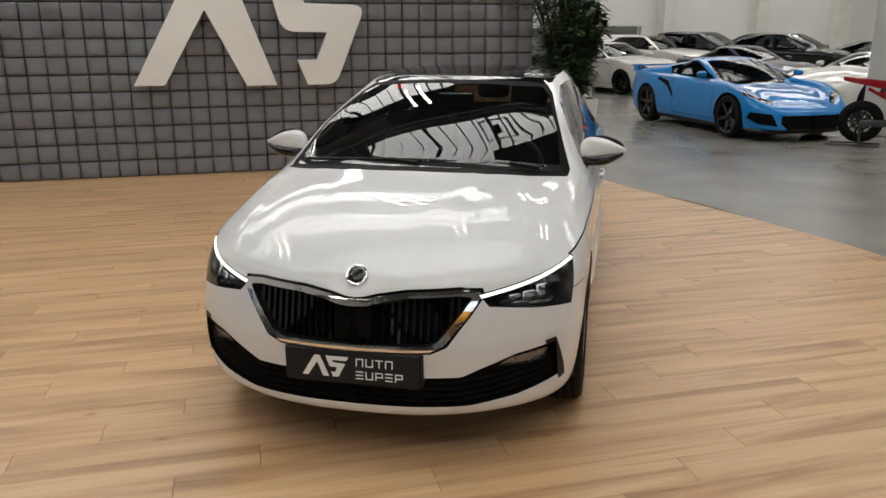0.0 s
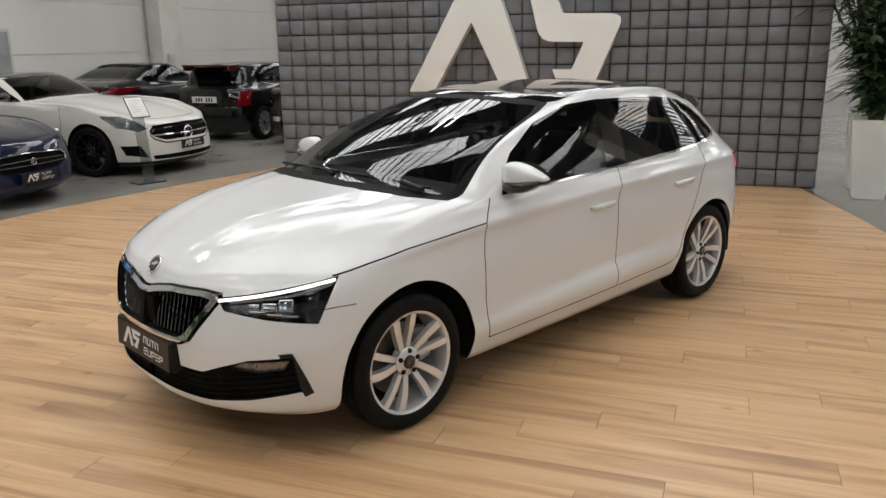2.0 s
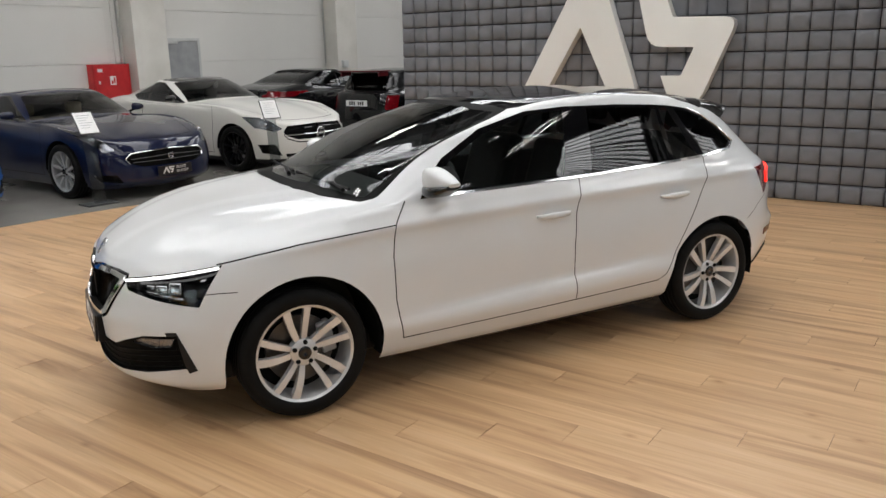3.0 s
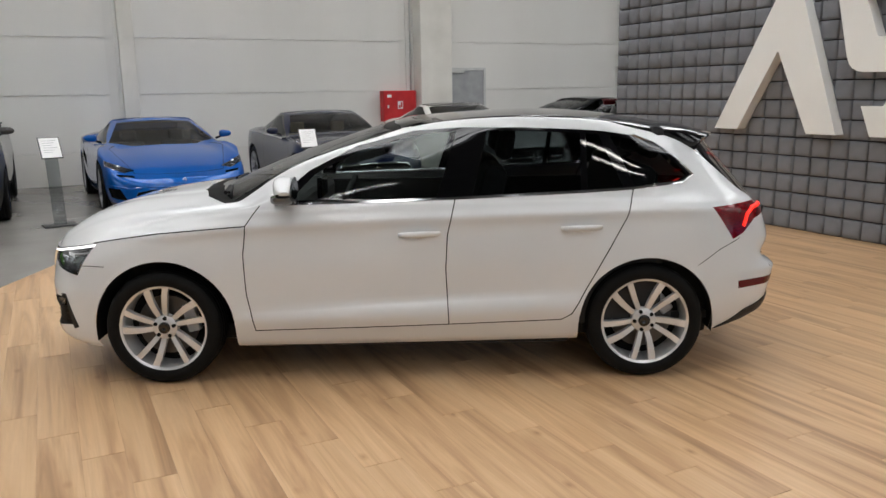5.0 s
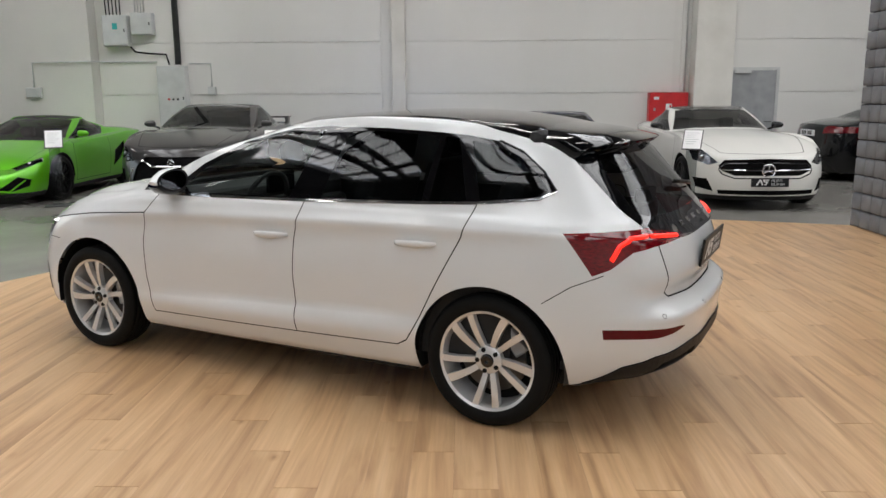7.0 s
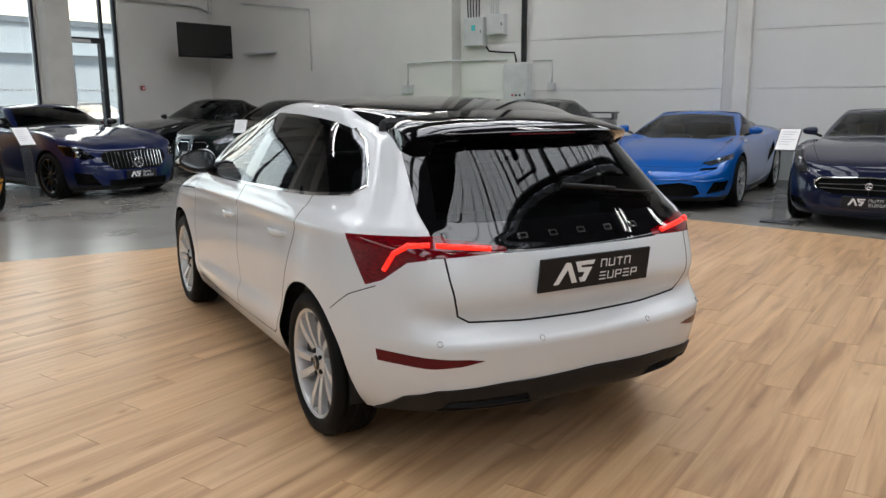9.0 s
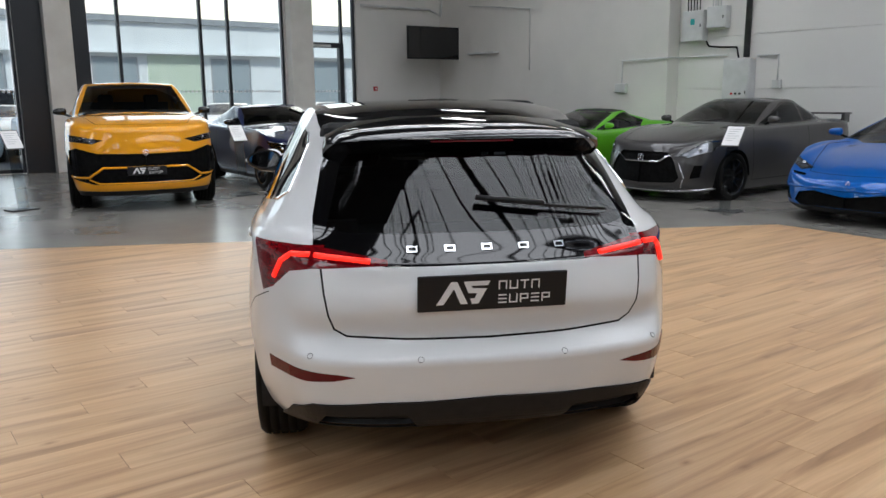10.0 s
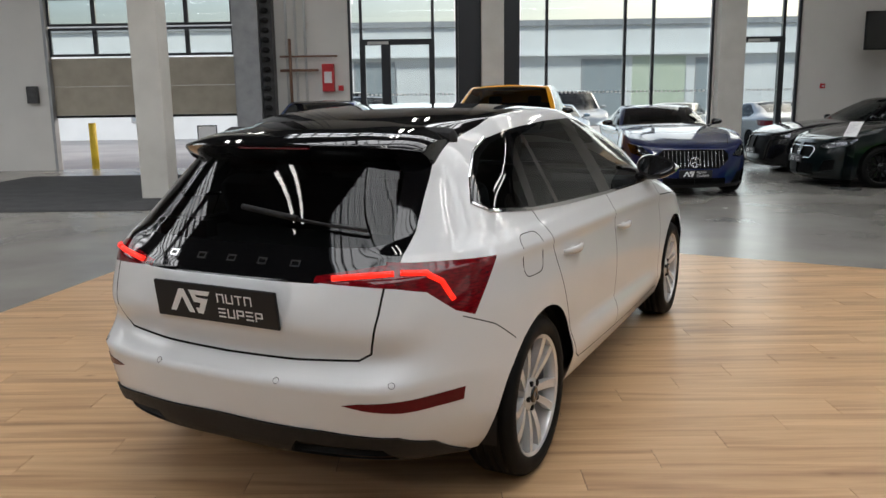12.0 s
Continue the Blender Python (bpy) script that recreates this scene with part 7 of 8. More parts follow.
for nm, lab, u, v, h, base, col, kw in (
    ("saloon_car", "white coupe-like saloon in the far row", 10.1, 15.0, -75, SALOON, P_CREAM, dict(headlamps=[[(.55, .70), (.90, .74), (.88, .84), (.58, .78)]], openings=[[(0, .30), (.5, .30), (.5, .56), (0, .6)]])),
    ("sport_utility", "black off-road vehicle in the far row", 6.6, 16.2, -100, style(SUV, zr=1.85, zs=1.15, zn=1.12, zc=1.22, yc=-1.15, ys=-.7, yr=2.05, yb=2.4, zg=1.3, wr=.72), P_BLACK, dict(headlamps=[[(.62, .92), (.88, .92), (.88, 1.06), (.62, 1.06)]], openings=[[(0, .80), (.5, .80), (.5, 1.04), (0, 1.04)]])),
    ("sport_utility", "white sport utility with a dark roof in the far row", 13.2, 17.6, -75, style(SUV, zr=1.6), P_CREAM, dict(headlamps=[[(.58, .84), (.92, .88), (.90, .98), (.62, .92)]])),
    ("sport_utility", "black sport utility in the far row", 15.2, 17.2, -60, style(SUV, zr=1.72), P_BLACK, {}),
    ("sport_utility", "black sport utility in the far row", 17.6, 16.0, -60, style(SUV, zr=1.66), P_BLACK, {}),
    ("convertible_car", "navy convertible with pale seats behind the blue sports car", 12.6, 12.2, -80, style(COUPE, zr=1.34), P_NAVY, {}),
    ("saloon_car", "white low coupe in the far row", 9.9, 9.4, 195, style(COUPE, zr=1.27), P_CREAM, {}),
    ("saloon_car", "black saloon in the far row", 19.6, 14.2, -60, SALOON, P_BLACK, {})):
    put(nm, lab, u, v, h, style(base, **kw), col, plate=False, soft=3, roof_paint=M_BLACKGLOSS if "dark roof" in lab else None, group="cars in the far row")
# the yard outside the glazing
for nm, lab, u, v, h, base, col in (
    ("saloon_car", "pale blue saloon parked outside the glazing", .7, -17.6, 90, SALOON, P_MIST),
    ("saloon_car", "silver saloon parked outside the glazing", -3.2, -18.4, 90, SALOON, P_MIST),
    ("sport_utility", "white van-like vehicle parked outside", 3.8, -22.0, 90, style(SUV, zr=1.95, zs=1.2), P_CREAM),
    ("sport_utility", "grey off-road vehicle parked outside", -4.6, -23.0, 92, style(SUV, zr=1.9, zs=1.15), P_SILVER),
    ("saloon_car", "white car parked outside the glazing", -6.0, -19.4, 60, SALOON, P_CREAM),
    ("saloon_car", "silver car parked outside the glazing", -8.6, -20.0, -90, style(SALOON, taillamps=[[(.5, .8), (.95, .82), (.95, .95), (.5, .95)]]), P_SILVER),
    ("saloon_car", "white car parked outside the glazing", -.9, -21.5, 90, SALOON, P_CREAM),
    ("saloon_car", "pale blue saloon parked outside the glazing", -1.7, -17.2, 90, style(SALOON, zr=1.5), P_MIST),
    ("sport_utility", "pale grey off-road vehicle parked outside", -1.6, -25.6, 90, style(SUV, zr=1.95, zs=1.2), P_SILVER),
    ("sport_utility", "silver sport utility parked outside the glazing", 2.9, -18.6, 90, style(SUV, zr=1.75), P_SILVER)):
    put(nm, lab, u, v, h, base, col, plate=False, soft=2, group="cars parked outside")

# ---- fixtures on the west wall ----
WF = WEST + .034
fc = thing("fire_cabinet", "red fire hose cabinet on the panel wall", "fire cabinet", HALL @ pose(WF, 4.78, 0))
part("body", boxes((0, .2, -.38, .38, .96, 1.60), bevel=.008), M_FIRERED, fc)
d = part("door", boxes((.2, .215, -.365, .365, .975, 1.585), bevel=.004), M_FIRERED, fc)
part("pictogram", boxes((.2155, .2175, -.06, .06, 1.22, 1.38)), M_LETTER, d, "white pictogram sticker")
part("pictogram_mark", boxes((.2178, .219, -.04, .0, 1.24, 1.30), (.2178, .219, .01, .045, 1.25, 1.36)), M_FIRERED, d)
part("lock", boxes((.2155, .222, -.30, -.26, 1.24, 1.30), bevel=.003), M_LIGHTMETAL, d)
part("label", boxes((.2155, .2165, -.30, -.2, 1.46, 1.52)), M_LETTER, d)

dr = thing("door_1", "plain grey steel door in the panel wall", "door", HALL @ pose(WF, 6.45, 0), kind="structure")
part("leaf", boxes((.01, .05, -.46, .46, 0, 2.02), bevel=.004), M_GREYMETAL, dr)
part("frame", boxes((0, .06, -.52, -.465, 0, 2.08), (0, .06, .465, .52, 0, 2.08), (0, .06, -.465, .465, 2.025, 2.08), bevel=.003), M_LIGHTMETAL, dr)
part("door_closer", boxes((.05, .10, -.36, -.05, 1.97, 2.03), bevel=.006), M_LIGHTMETAL, dr)
h = bmesh.new()
rod(h, (.05, .38, 1.02), (.10, .38, 1.02), .01)
rod(h, (.10, .39, 1.02), (.10, .26, 1.02), .01)
part("door_handle", h, M_STEEL, dr)


def wall_box(name, label, u, v0, v1, z0, z1, depth, material, lock=True):
    b = thing(name, label, "electrical box", HALL @ pose(u, (v0 + v1) / 2, (z0 + z1) / 2))
    w, hh = (v1 - v0) / 2, (z1 - z0) / 2
    part("body", boxes((0, depth, -w, w, -hh, hh), bevel=.008), material, b)
    d = part("door", boxes((depth, depth + .014, -w + .015, w - .015, -hh + .015, hh - .015), bevel=.005), material, b)
    if lock:
        part("lock", boxes((depth + .0145, depth + .02, w - .07, w - .045, -.03, .03), bevel=.003), M_STEEL, d)
    return d


d1 = wall_box("electrical_cabinet", "light grey electrical cabinet with a turquoise label", WF, -6.44, -5.94, 2.56, 3.16, .18, M_LIGHTMETAL)
part("label", boxes((.1945, .196, -.04, .06, .02, .14)), mat("turquoise_label", (0.05, 0.42, 0.42), .5), d1)
wall_box("electrical_cabinet", "small light grey electrical cabinet", WF, -5.88, -5.44, 2.78, 3.20, .16, M_LIGHTMETAL)
d3 = wall_box("switch_cabinet", "tall light grey switch cabinet with small knobs", WF, -5.40, -4.83, .9, 2.17, .22, M_LIGHTMETAL)
for k in range(3):
    bm = bmesh.new()
    rod(bm, (.2345, -.06 + .09 * k, -.02), (.255, -.06 + .09 * k, -.02), .022, 12)
    part("knob", bm, M_STEEL if k else M_FIRERED, d3)
wall_box("socket_box", "small grey socket box on the masonry wall", WEST + .36, -7.98, -7.68, 1.56, 1.76, .08, M_LIGHTMETAL, False)
wall_box("socket_box", "small grey socket box on the panel wall", WF, -4.44, -4.28, 1.60, 1.76, .08, M_LIGHTMETAL, False)
wall_box("socket_box", "white intercom box on the column", WF, 10.95, 11.15, 1.38, 1.55, .46, M_LIGHTMETAL, False)


def pipe(label, pts, r, material, name="conduit"):
    bm = bmesh.new()
    tube(bm, [hall(*p) for p in pts], r, 8)
    whole(name, bm, material, label, "pipe", smooth=True)


A_ = WEST + .40
B_ = WF + .03
pipe("grey conduit along the wall", [(A_, -7.82, 1.76), (A_, -7.82, 2.24), (A_, -6.6, 2.26), (B_, -6.55, 2.26), (B_, -5.45, 2.26)], .016, M_LIGHTMETAL)
pipe("grey conduit along the wall", [(B_, -4.8, 2.22), (B_, -4.36, 2.22), (B_, -4.36, 1.76)], .016, M_LIGHTMETAL)
pipe("dark steel riser beside the cabinets", [(B_ + .05, -5.0, 2.2), (B_ + .05, -5.0, CEILING_Z)], .06, M_STEEL, "riser")
pipe("black cable hanging between the cabinets", [(B_, -5.95, 2.55), (B_ + .05, -5.85, 2.45), (B_ + .05, -5.6, 2.42), (B_, -5.25, 2.40), (B_, -5.2, 2.2)], .018, M_RUBBER, "cable")
for k in range(5):
    pipe("black cable rising from a cabinet", [(B_ + .05, -6.38 + .07 * k, 3.15), (B_ + .05, -6.40 + .075 * k, 3.6), (B_, -6.36 + .06 * k, CEILING_Z)], .012, M_RUBBER, "cable")
for k in range(4):
    pipe("grey conduit rising from a cabinet", [(B_ + .05, -5.8 + .06 * k, 3.2), (B_ + .03, -5.8 + .06 * k, CEILING_Z)], .010, M_LIGHTMETAL)
pipe("thin white conduit with a hanging end", [(A_, -13.2, 3.9), (A_, -10.8, 3.62), (A_, -10.8, 2.15)], .014, M_LIGHTMETAL)
pipe("slim conduit beside the column", [(B_, 5.12, 1.6), (B_, 5.12, CEILING_Z)], .018, M_LIGHTMETAL)
pipe("slim conduit beside the column", [(B_, 10.78, 1.5), (B_, 10.78, CEILING_Z)], .018, M_LIGHTMETAL)
bm = boxes((A_ - .04, A_ + .16, -13.1, -12.0, 2.62, 2.66), bevel=.004)
whole("wall_shelf", bm, M_LIGHTMETAL, "narrow pale metal wall shelf", "shelf", m=HALL)
pipe("grey pipe under the ceiling edge", [(-8.3, SOUTH + .1, 3.9), (-10.5, SOUTH + .1, 3.9), (-10.6, SOUTH + .5, 3.7), (-10.6, SOUTH + .6, 4.6)], .035, M_LIGHTMETAL, "pipe")

# screen hung near the corner
tv = thing("wall_screen", "black flat screen on a bracket near the corner", "screen", HALL @ pose(-9.95, -13.55, 2.93, 0, 0, 176))
part("housing", boxes((-.80, .80, -.04, .03, -.42, .42), bevel=.012), M_PLASTIC, tv)
part("display", boxes((-.775, .775, -.0445, -.0405, -.39, .395)), M_BLACKGLOSS, tv)
bm = bmesh.new()
rod(bm, (.2, .04, .1), (.2, .5, .3), .02)
rod(bm, (.2, .5, .3), (.2, .98, .3), .02)
part("bracket", bm, M_STEEL, tv)
al = thing("fire_call_point", "small red fire call point on the wall", "call point", HALL @ pose(-8.75, SOUTH + .002, 1.75))
part("housing", boxes((-.055, .055, 0, .04, -.055, .055), bevel=.006), M_FIRERED, al)
part("button", boxes((-.03, .03, .0405, .045, -.02, .02)), M_LETTER, al)

# extinguisher cabinet and pipework between the glazing and the garage door
ex = thing("extinguisher_cabinet", "tall red extinguisher cabinet on the wall", "fire cabinet", HALL @ pose(2.98, SOUTH + .002, 2.1))
part("body", boxes((-.14, .14, 0, .18, -.32, .32), bevel=.01), M_FIRERED, ex)
part("window", boxes((-.09, .09, .1805, .184, -.12, .14)), M_LETTER, ex)
al = thing("fire_call_point", "small red fire call point under the cabinet", "call point", HALL @ pose(2.70, SOUTH + .002, 1.86))
part("housing", boxes((-.06, .06, 0, .05, -.06, .06), bevel=.006), M_FIRERED, al)
for k in range(3):
    pipe("grey water pipe rising to the roof", [(3.5 + .22 * k, SOUTH + .1, .2), (3.5 + .22 * k, SOUTH + .1, CEILING_Z)], .03, M_LIGHTMETAL, "pipe")
M_COPPER = mottled(mat("brown_pipe", (0.25, 0.14, 0.09), .5, .3), 6, (0.2, 0.11, 0.07), (0.3, 0.17, 0.11))
pipe("brown branch pipe with a valve", [(2.75, SOUTH + .14, 2.6), (4.1, SOUTH + .14, 2.6)], .022, M_COPPER, "pipe")
pipe("brown branch pipe with a valve", [(3.2, SOUTH + .16, 2.28), (4.1, SOUTH + .16, 2.28)], .03, M_COPPER, "pipe")
pipe("brown upright pipe with a valve", [(3.85, SOUTH + .2, 1.5), (3.85, SOUTH + .2, 3.0)], .035, M_COPPER, "pipe")
bm = boxes((4.22, 4.5, SOUTH + .003, SOUTH + .32, FLOOR_Z, CEILING_Z), bevel=.006)
whole("column", bm, M_STEEL, "dark steel column beside the garage door", "column", "structure", m=HALL)
bm = boxes((4.52, 5.10, SOUTH + .003, SOUTH + .42, FLOOR_Z, CEILING_Z), bevel=.006)
whole("column", bm, M_GREYMETAL, "grey column beside the garage door", "column", "structure", m=HALL)
bm = bmesh.new()
for k in range(14):
    bmesh.ops.create_uvsphere(bm, u_segments=10, v_segments=6, radius=.1, matrix=Matrix.Translation((4.36, SOUTH + .44, 1.2 + .22 * k)) @ Matrix.Diagonal((1, .8, .7, 1)))
tagged(whole("cable_bundle", bm, M_PLASTIC, "dark knotted hanging at the steel column", "cable", m=HALL), kind="stuff")
bm = boxes((9.95, 10.2, SOUTH + .003, SOUTH + .12, 1.6, 2.0), bevel=.01)
whole("door_control", bm, M_STEEL, "dark control box beside the garage door", "control box", m=HALL)


# ---- sign stands ----
M_ACRYL = glass("clear_acrylic", (0.9, 0.93, 0.94), .8)
sd = thing("sign_stand", "information sign on a clear acrylic stand with a black base", "sign stand", HALL, "sign stands")
part("base", boxes((-.19, .19, -.13, .13, 0, .02), bevel=.004), M_STEEL, sd)
bm = bmesh.new()
box(bm, -.075, .075, -.004, .004, 0, .90, .001, pose(0, -.05, .021, -9, 0, 0))
o = part("panel", bm, M_ACRYL, sd)
o.visible_shadow = False
bm = bmesh.new()
box(bm, -.125, .125, -.006, .006, -.16, .16, .003, pose(0, .09, .97, -38, 0, 0))
sg = part("sign_frame", bm, M_STEEL, sd)
bm = bmesh.new()
box(bm, -.112, .112, -.0085, -.0065, -.147, .147, 0, pose(0, .09, .97, -38, 0, 0))
part("paper", bm, M_LETTER, sg, "white printed sheet")
bm = bmesh.new()
for k in range(6):
    box(bm, -.08, .08 - .03 * (k % 3), -.0095, -.0087, .10 - .035 * k, .106 - .035 * k, 0, pose(0, .09, .97, -38, 0, 0))
tagged(part("print_line", bm, M_GREYMETAL, sg), kind="stuff")
spots = [(-6.72, .80, 10), (-6.0, -1.62, 5), (-4.75, -4.6, -8), (-3.45, -7.55, -15), (-1.95, -10.3, -20), (1.62, -8.05, 20), (4.55, -6.95, 10)]
for i, (x, y, extra) in enumerate(spots):
    face = math.degrees(math.atan2(-y, -x)) + 90 + extra
    m = pose(x, y, FLOOR_Z, 0, 0, face)
    if i == 0:
        sd.matrix_basis = m
    else:
        copy_thing(sd, m)

# framed notice on a tripod and a trolley foot beside the column
tn = thing("notice_stand", "framed notice on a thin black stand", "sign stand", HALL @ pose(4.35, -9.25, FLOOR_Z, 0, 0, 185))
part("frame", boxes((-.17, .17, -.01, .01, .80, 1.16), bevel=.004), M_STEEL, tn)
part("sheet", boxes((-.15, .15, -.0125, -.0105, .82, 1.14)), M_LETTER, tn)
bm = bmesh.new()
rod(bm, (0, 0, .02), (0, 0, .80), .008)
part("post", bm, M_STEEL, tn)
for a in (30, 150, 270):
    bm = bmesh.new()
    rod(bm, (0, 0, .2), (.32 * math.cos(radians(a)), .32 * math.sin(radians(a)), .012), .01)
    part("leg", bm, M_STEEL, tn)
tl = thing("trolley", "low black wheeled trolley with an upright bar", "trolley", HALL @ pose(3.95, -7.75, FLOOR_Z, 0, 0, 20))
part("deck", boxes((-.22, .22, -.16, .16, .09, .13), bevel=.01), M_PLASTIC, tl)
for x, y in ((-.26, -.2), (.26, -.2), (.26, .2), (-.26, .2)):
    bm = bmesh.new()
    rod(bm, (x, y - .02, .04), (x, y + .02, .04), .04, 12)
    part("castor", bm, M_RUBBER, tl)
bm = bmesh.new()
rod(bm, (0, 0, .13), (.0, .03, .62), .018)
part("upright", bm, M_PLASTIC, tl)
M_HOSE = mat("yellow_green_hose", (0.45, 0.5, 0.03), .5)
bm = bmesh.new()
tube(bm, [hall(3.35 - .05 * k, -7.55 + .05 * math.sin(k * 1.3), FLOOR_Z + .02) for k in range(9)], .018, 6)
whole("cable_end", bm, M_HOSE, "short yellow-green cable lying on the concrete", "cable", smooth=True)

# ---- plant in a tall white planter ----
PX, PY = .43, 5.78
pot = thing("planter", "tall tapered white square planter beside the padded wall", "planter", pose(PX, PY, FLOOR_Z, 0, 0, TURN - 5))


def tapered(w0, w1, h, t):
    bm = bmesh.new()
    rows = []
    for w, z in ((w0, 0), (w1, h), (w1 - t, h), (w1 - t, h - .06)):
        rows.append([bm.verts.new((sx * w, sy * w, z)) for sx, sy in ((-1, -1), (1, -1), (1, 1), (-1, 1))])
    for a, b in zip(rows, rows[1:]):
        for k in range(4):
            bm.faces.new((a[k], a[(k + 1) % 4], b[(k + 1) % 4], b[k]))
    bm.faces.new(rows[0][::-1])
    bm.faces.new(rows[-1])
    bmesh.ops.bevel(bm, geom=[e for e in bm.edges], offset=.006, segments=2, affect='EDGES', clamp_overlap=True)
    return bm


part("pot", tapered(.16, .235, .86, .02), M_POTWHITE, pot)
M_SOIL = mottled(mat("potting_soil", (0.02, 0.014, 0.01), .95), 20, (0.012, 0.008, 0.006), (0.03, 0.02, 0.014), None, .5, 60)
part("soil", boxes((-.20, .20, -.20, .20, .78, .815)), M_SOIL, pot)
pot2 = thing("planter", "second tall white planter half hidden behind the first", "planter", pose(PX - .25, PY + .62, FLOOR_Z, 0, 0, TURN - 5))
part("pot", tapered(.19, .235, .88, .02), M_POTWHITE, pot2)
part("soil", boxes((-.20, .20, -.20, .20, .80, .835)), M_SOIL, pot2)
M_LEAF = mottled(mat("dark_green_leaf", (0.02, 0.05, 0.015), .45), 6, (0.014, 0.036, 0.011), (0.045, 0.095, 0.026))
M_STEM = mottled(mat("green_brown_stem", (0.09, 0.08, 0.04), .7), 10, (0.06, 0.05, 0.025), (0.12, 0.10, 0.05))
rng = random.Random(7)


def leafy(bm, origin, way, length, width):
    """One arched leaf of six faces."""
    way = Vector(way).normalized()
    side = way.cross(Vector((0, 0, 1)))
    side = side.normalized() if side.length > .01 else Vector((1, 0, 0))
    rows = []
    for t, w in ((0, .15), (.3, .9), (.65, .8), (1.0, .04)):
        c = Vector(origin) + way * length * t + Vector((0, 0, -length * .38 * t * t))
        rows.append([bm.verts.new(c - side * width * w), bm.verts.new(c + side * width * w + Vector((0, 0, width * .2)))])
    for a, b in zip(rows, rows[1:]):
        bm.faces.new((a[0], a[1], b[1], b[0]))


def plant(name, label, base, stems, top, leaf_len, leaf_w, count, spread):
    p = thing(name, label, "plant", Matrix.Translation(base))
    sm, lv = bmesh.new(), bmesh.new()
    for k in range(stems):
        a = rng.uniform(0, 6.28)
        h = top * rng.uniform(.75, 1.0)
        lean = rng.uniform(.05, spread)
        pts = [Vector((.06 * math.cos(a) + lean * (t ** 1.6) * math.cos(a), .06 * math.sin(a) + lean * (t ** 1.6) * math.sin(a), h * t)) for t in (0, .25, .5, .75, 1)]
        tube(sm, pts, .011, 6)
        for i in range(count):
            t = rng.uniform(.12, 1.0)
            f = t * 4
            j = min(3, int(f))
            c = pts[j].lerp(pts[j + 1], f - j)
            b = rng.uniform(0, 6.28)
            leafy(lv, c, (math.cos(b), math.sin(b), rng.uniform(-.1, .9)), leaf_len * rng.uniform(.6, 1.25), leaf_w * rng.uniform(.7, 1.2))
    tagged(part("stem", sm, M_STEM, p), kind="stuff")
    tagged(part("foliage", lv, M_LEAF, p, "dense long dark green leaves"), kind="stuff")


plant("potted_plant", "tall bushy plant with broad dark leaves", (PX, PY, FLOOR_Z + .80), 18, 1.30, .19, .040, 105, .34)
plant("potted_bamboo", "tall bamboo-like plant with long narrow leaves", (PX - .25, PY + .62, FLOOR_Z + .82), 20, 2.3, .38, .017, 120, 1.0)

# ---- red motorcycle on a paddock stand ----
M_BIKE = paint("red_motorcycle_paint", (0.35, 0.008, 0.012))
bk = thing("motorcycle", "red sports motorcycle on a black paddock stand", "motorcycle", pose(4.62, 8.3, FLOOR_Z, 0, 0, -18) @ Matrix.Scale(1.0, 4))
for x, wd in ((0, .18), (1.42, .12)):
    w = new("wheel")
    w.parent = bk
    w.matrix_basis = pose(x, 0, .315 + (.05 if x == 0 else 0), 0, 0, 90)
    o = new("tyre", mesh_of("tyre", lathe([(-wd / 2 + .02, .185), (-wd / 2, .23), (-wd / 2 + .012, .275), (-.04, .31), (0, .318), (.04, .31), (wd / 2 - .012, .275), (wd / 2, .23), (wd / 2 - .02, .185)], 40), M_RUBBER, True))
    o.parent = w
    bm = lathe([(-.05, .195), (.05, .195), (.05, .17), (-.05, .17)], 40)
    for k in range(10):
        a = 2 * math.pi * k / 10
        rod(bm, (0, .03 * math.cos(a), .03 * math.sin(a)), (0, .175 * math.cos(a), .175 * math.sin(a)), .013, 6)
    rod(bm, (-.06, 0, 0), (.06, 0, 0), .05, 16)
    o = new("rim", mesh_of("rim", bm, M_DARKALLOY))
    o.parent = w
    o = new("brake_disc", mesh_of("brake_disc", lathe([(.062, .10), (.062, .15), (.067, .15), (.067, .10)], 32), M_DISC))
    o.parent = w
bm = bmesh.new()
box(bm, -.02, .62, -.11, -.06, .30, .40, .02)
box(bm, -.02, .62, .06, .11, .30, .40, .02)
part("swingarm", bm, M_STEEL, bk)
part("engine", boxes((.48, 1.0, -.18, .18, .26, .62), bevel=.05), M_STEEL, bk)
bm = bmesh.new()
for a, b in (((.45, .58), (.95, .78)), ((.95, .78), (1.12, .92)), ((.5, .62), (.05, .86)), ((.6, .45), (1.05, .85)), ((.55, .7), (.2, .82))):
    for s in (-.11, .11):
        rod(bm, (a[0], s, a[1]), (b[0], s, b[1]), .017)
part("trellis_frame", bm, M_BIKE, bk)
part("fuel_tank", boxes((.62, 1.08, -.15, .15, .78, 1.0), bevel=.07), M_BIKE, bk)
bm = bmesh.new()
box(bm, -.30, .34, -.12, .12, .84, .98, .03)
for v in bm.verts:
    t = max(0.0, (.34 - v.co.x) / .64)
    v.co.y *= 1 - .6 * t
    v.co.z = .90 + (v.co.z - .90) * (1 - .55 * t) + .10 * t
part("tail_fairing", bm, M_BIKE, bk)
part("seat", boxes((.22, .66, -.12, .12, .83, .88), bevel=.02), M_TRIM, bk)
bm = bmesh.new()
box(bm, .55, 1.10, -.17, .17, .20, .34, .05)
part("belly_fairing", bm, M_BIKE, bk)
bm = bmesh.new()
for s in (-.10, .10):
    rod(bm, (1.42, s, .32), (1.12, s, .95), .026)
part("fork", bm, M_ALLOY, bk)
bm = bmesh.new()
rod(bm, (1.06, -.32, 1.0), (1.06, .32, 1.0), .014)
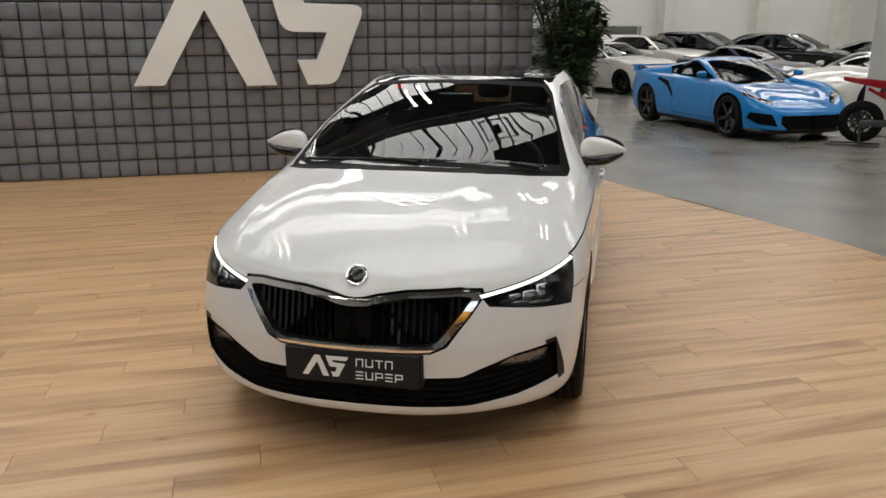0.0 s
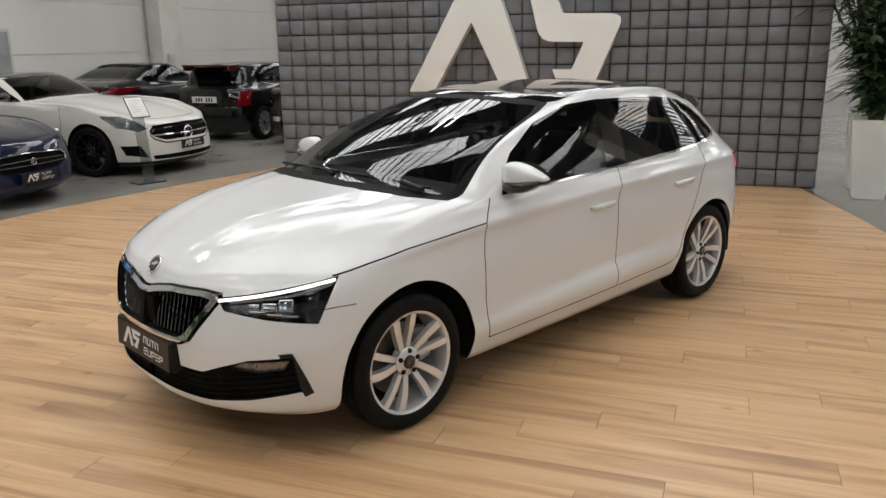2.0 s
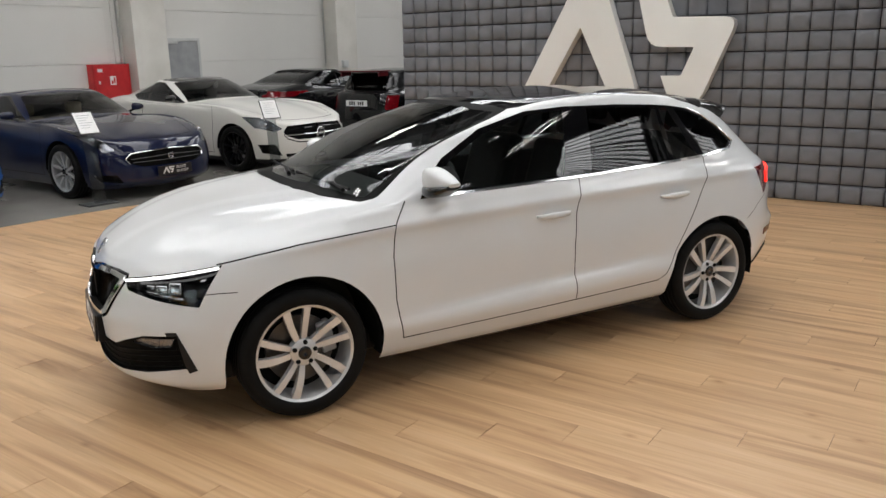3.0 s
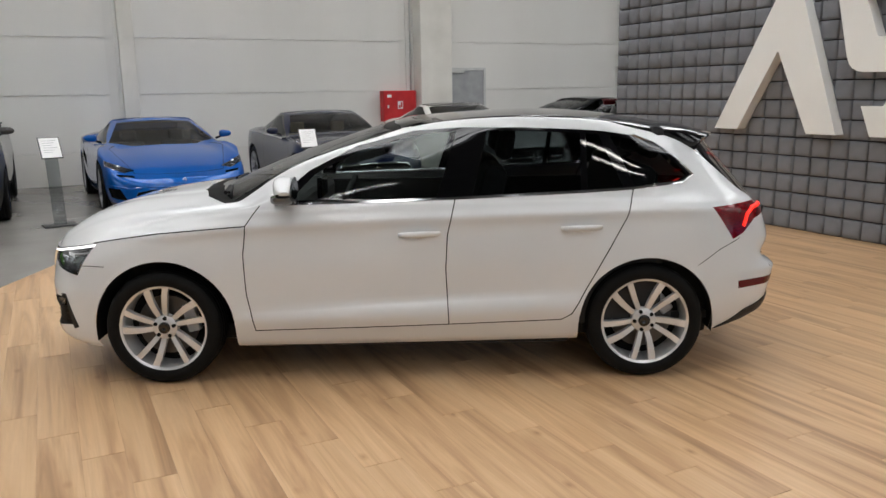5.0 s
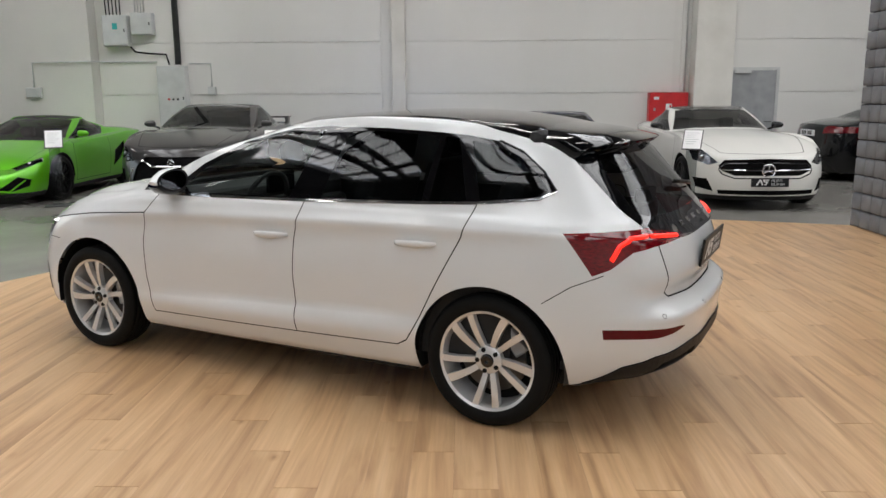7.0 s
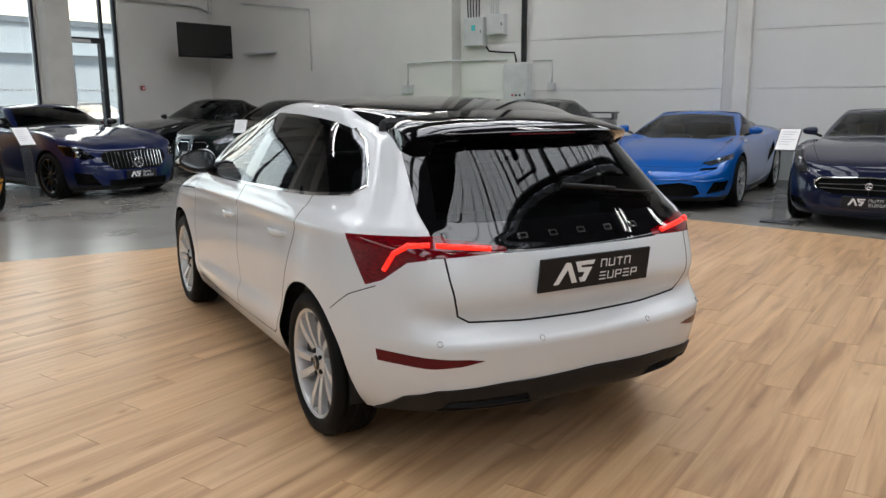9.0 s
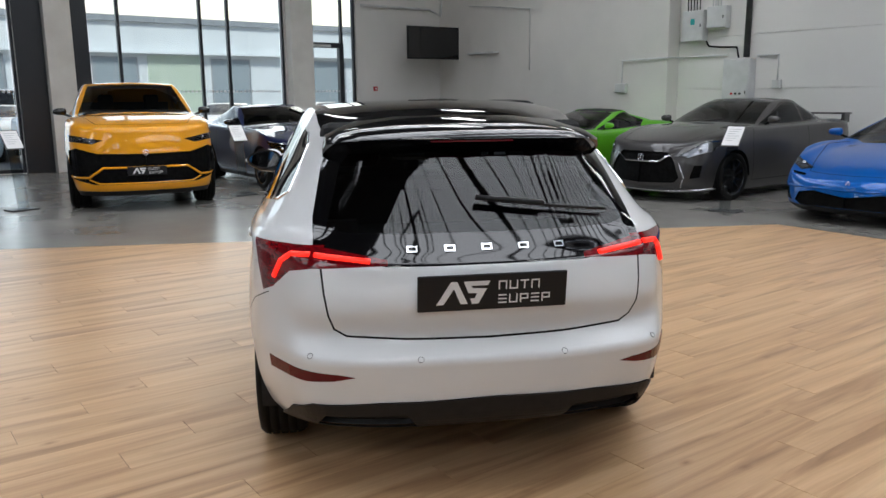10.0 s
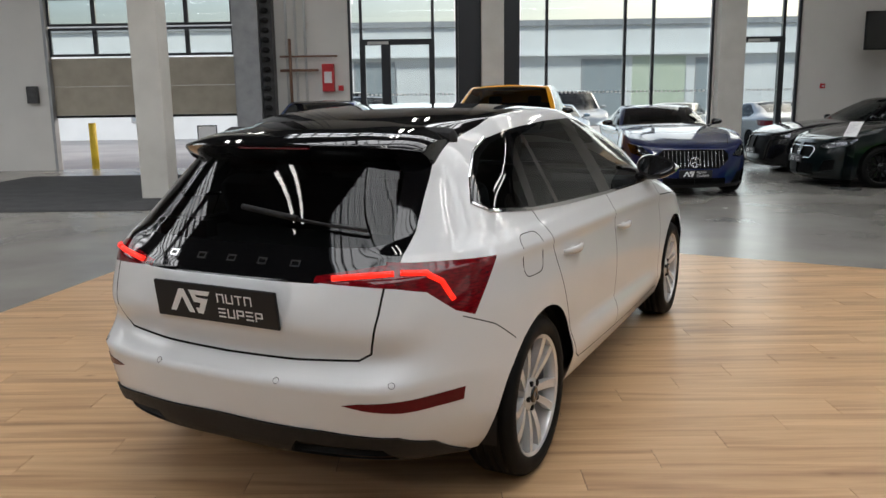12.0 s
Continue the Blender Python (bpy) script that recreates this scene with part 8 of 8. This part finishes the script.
part("handlebar", bm, M_STEEL, bk)
part("headlamp", boxes((1.15, 1.36, -.12, .12, .82, 1.02), bevel=.06), M_BIKE, bk)
bm = bmesh.new()
rod(bm, (-.42, -.16, .02), (.30, -.16, .02), .016)
rod(bm, (-.42, .16, .02), (.30, .16, .02), .016)
rod(bm, (-.42, -.16, .02), (-.42, .16, .02), .016)
rod(bm, (.02, -.16, .02), (.0, -.14, .36), .016)
rod(bm, (.02, .16, .02), (.0, .14, .36), .016)
part("paddock_stand", bm, M_STEEL, bk)

# ---- outside: building across the yard ----
M_FACADE = mottled(mat("pale_grey_cladding", (0.55, 0.57, 0.57), .6), .6, (0.66, 0.68, 0.68), (0.74, 0.76, 0.76), None, .05, 40)
M_GREENPANEL = mottled(mat("pale_green_cladding", (0.5, 0.56, 0.46), .6), 1, (0.48, 0.55, 0.43), (0.54, 0.60, 0.49))
M_WINDARK = mat("far_window_glass", (0.30, 0.34, 0.36), .25)
bd_ = thing("far_building", "long low pale industrial building across the yard", "building", HALL @ pose(-2, -38, FLOOR_Z - .21))
part("wall", boxes((-40, 34, -14, 0, 0, 5.6)), M_FACADE, bd_)
part("roof", boxes((-40.2, 34.2, -14.2, .2, 5.603, 5.9)), M_GREYMETAL, bd_)
part("canopy", boxes((-40, 34, .003, .5, 4.05, 4.15)), M_FACADE, bd_)
for u in (-24, -18, -12, -6, 0, 6, 12, 18):
    w = part("window_frame", boxes((u - 1.1, u + 1.1, .004, .06, .9, 3.9), bevel=.01), M_GREYMETAL, bd_)
    for k in range(2):
        part("pane", boxes((u - 1.0 + 1.03 * k, u - .03 + 1.03 * k, .0605, .068, 1.0, 3.8)), M_WINDARK, w)
for u in (-9, 9):
    part("green_panel", boxes((u - 1.4, u + 1.4, .004, .05, .2, 4.0)), M_GREENPANEL, bd_)
bm = bmesh.new()
rod(bm, (9.2, SOUTH - 1.0, FLOOR_Z - .21), (9.2, SOUTH - 1.0, 1.1), .09, 16)
whole("bollard", bm, mottled(mat("yellow_bollard_paint", (0.7, 0.5, 0.02), .5), 5, (0.6, 0.42, 0.02), (0.75, 0.54, 0.03)), "yellow steel bollard outside the garage door", "bollard", m=HALL, smooth=True)

# ---- repeated pieces: padded tiles and stage planks ----
bm = bmesh.new()
pad(bm, 0, 0)
bmesh.ops.recalc_face_normals(bm, faces=bm.faces)
pad_mesh = mesh_of("pad", bm, M_FOAM, True)
for r in range(LOW_ROWS):
    for c in range(COLS):
        o = new("pad", pad_mesh)
        o.parent = lw
        o.location = (W0 + pw * (c + 0.5), 0, ph * (r + 0.5))

# stage outline in the hall's axes
STAGE = [(-4.55, 5.36), (-5.08, 3.6), (-5.46, 2.1), (-5.68, 0.6), (-5.78, -0.95), (2.05, -5.2), (2.6, -4.1), (3.18, -2.7), (3.46, -1.0), (3.42, 0.3), (3.16, 2.1), (2.74, 3.7), (2.5, 4.8), (2.34, 5.36)]


def clipped(poly, a, b):
    """The part of a convex outline on the left of the line a to b."""
    out, n = [], len(poly)
    side = lambda p: (b[0] - a[0]) * (p[1] - a[1]) - (b[1] - a[1]) * (p[0] - a[0])
    for i, p in enumerate(poly):
        q = poly[(i + 1) % n]
        sp, sq = side(p), side(q)
        if sp >= 0:
            out.append(p)
        if (sp >= 0) != (sq >= 0):
            t = sp / (sp - sq)
            out.append((p[0] + t * (q[0] - p[0]), p[1] + t * (q[1] - p[1])))
    return out


M_JOINT = mottled(mat("plank_joint", (0.14, 0.08, 0.04), 0.8), 8, (0.09, 0.05, 0.025), (0.17, 0.10, 0.05))
st = thing("stage", "low display stage covered in oak-look planks", "stage", HALL, kind="structure")
bm = bmesh.new()
prism(bm, STAGE, FLOOR_Z, STAGE_Z - 0.0035)
part("stage_base", bm, M_JOINT, st)
PL, PW_, SHIFT = 1.32, 0.18, 0.33
plank_cache = {}
count = 0
for j in range(-26, 40):
    v0 = -1.32 + PW_ * j
    for i in range(-10, 8):
        u0 = 0.97 + SHIFT * (j % 4) + PL * i
        g, s_ = 0.0014, 0.0003
        quad = [(u0 + g, v0 + s_), (u0 + PL - g, v0 + s_), (u0 + PL - g, v0 + PW_ - s_), (u0 + g, v0 + PW_ - s_)]
        cut = quad
        for k in range(len(STAGE)):
            cut = clipped(cut, STAGE[k], STAGE[(k + 1) % len(STAGE)])
            if not cut:
                break
        if len(cut) < 3:
            continue
        cx, cy = u0 + PL / 2, v0 + PW_ / 2
        rel = [(x - cx, y - cy) for x, y in cut]
        wholeplank = cut == quad
        if wholeplank and "full" in plank_cache:
            me = plank_cache["full"]
        else:
            b = bmesh.new()
            prism(b, rel, -0.003, 0.0)
            me = mesh_of("plank", b, M_OAK)
            if wholeplank:
                plank_cache["full"] = me
        o = new("plank", me)
        o.parent = st
        o.location = (cx, cy, STAGE_Z)
        count += 1
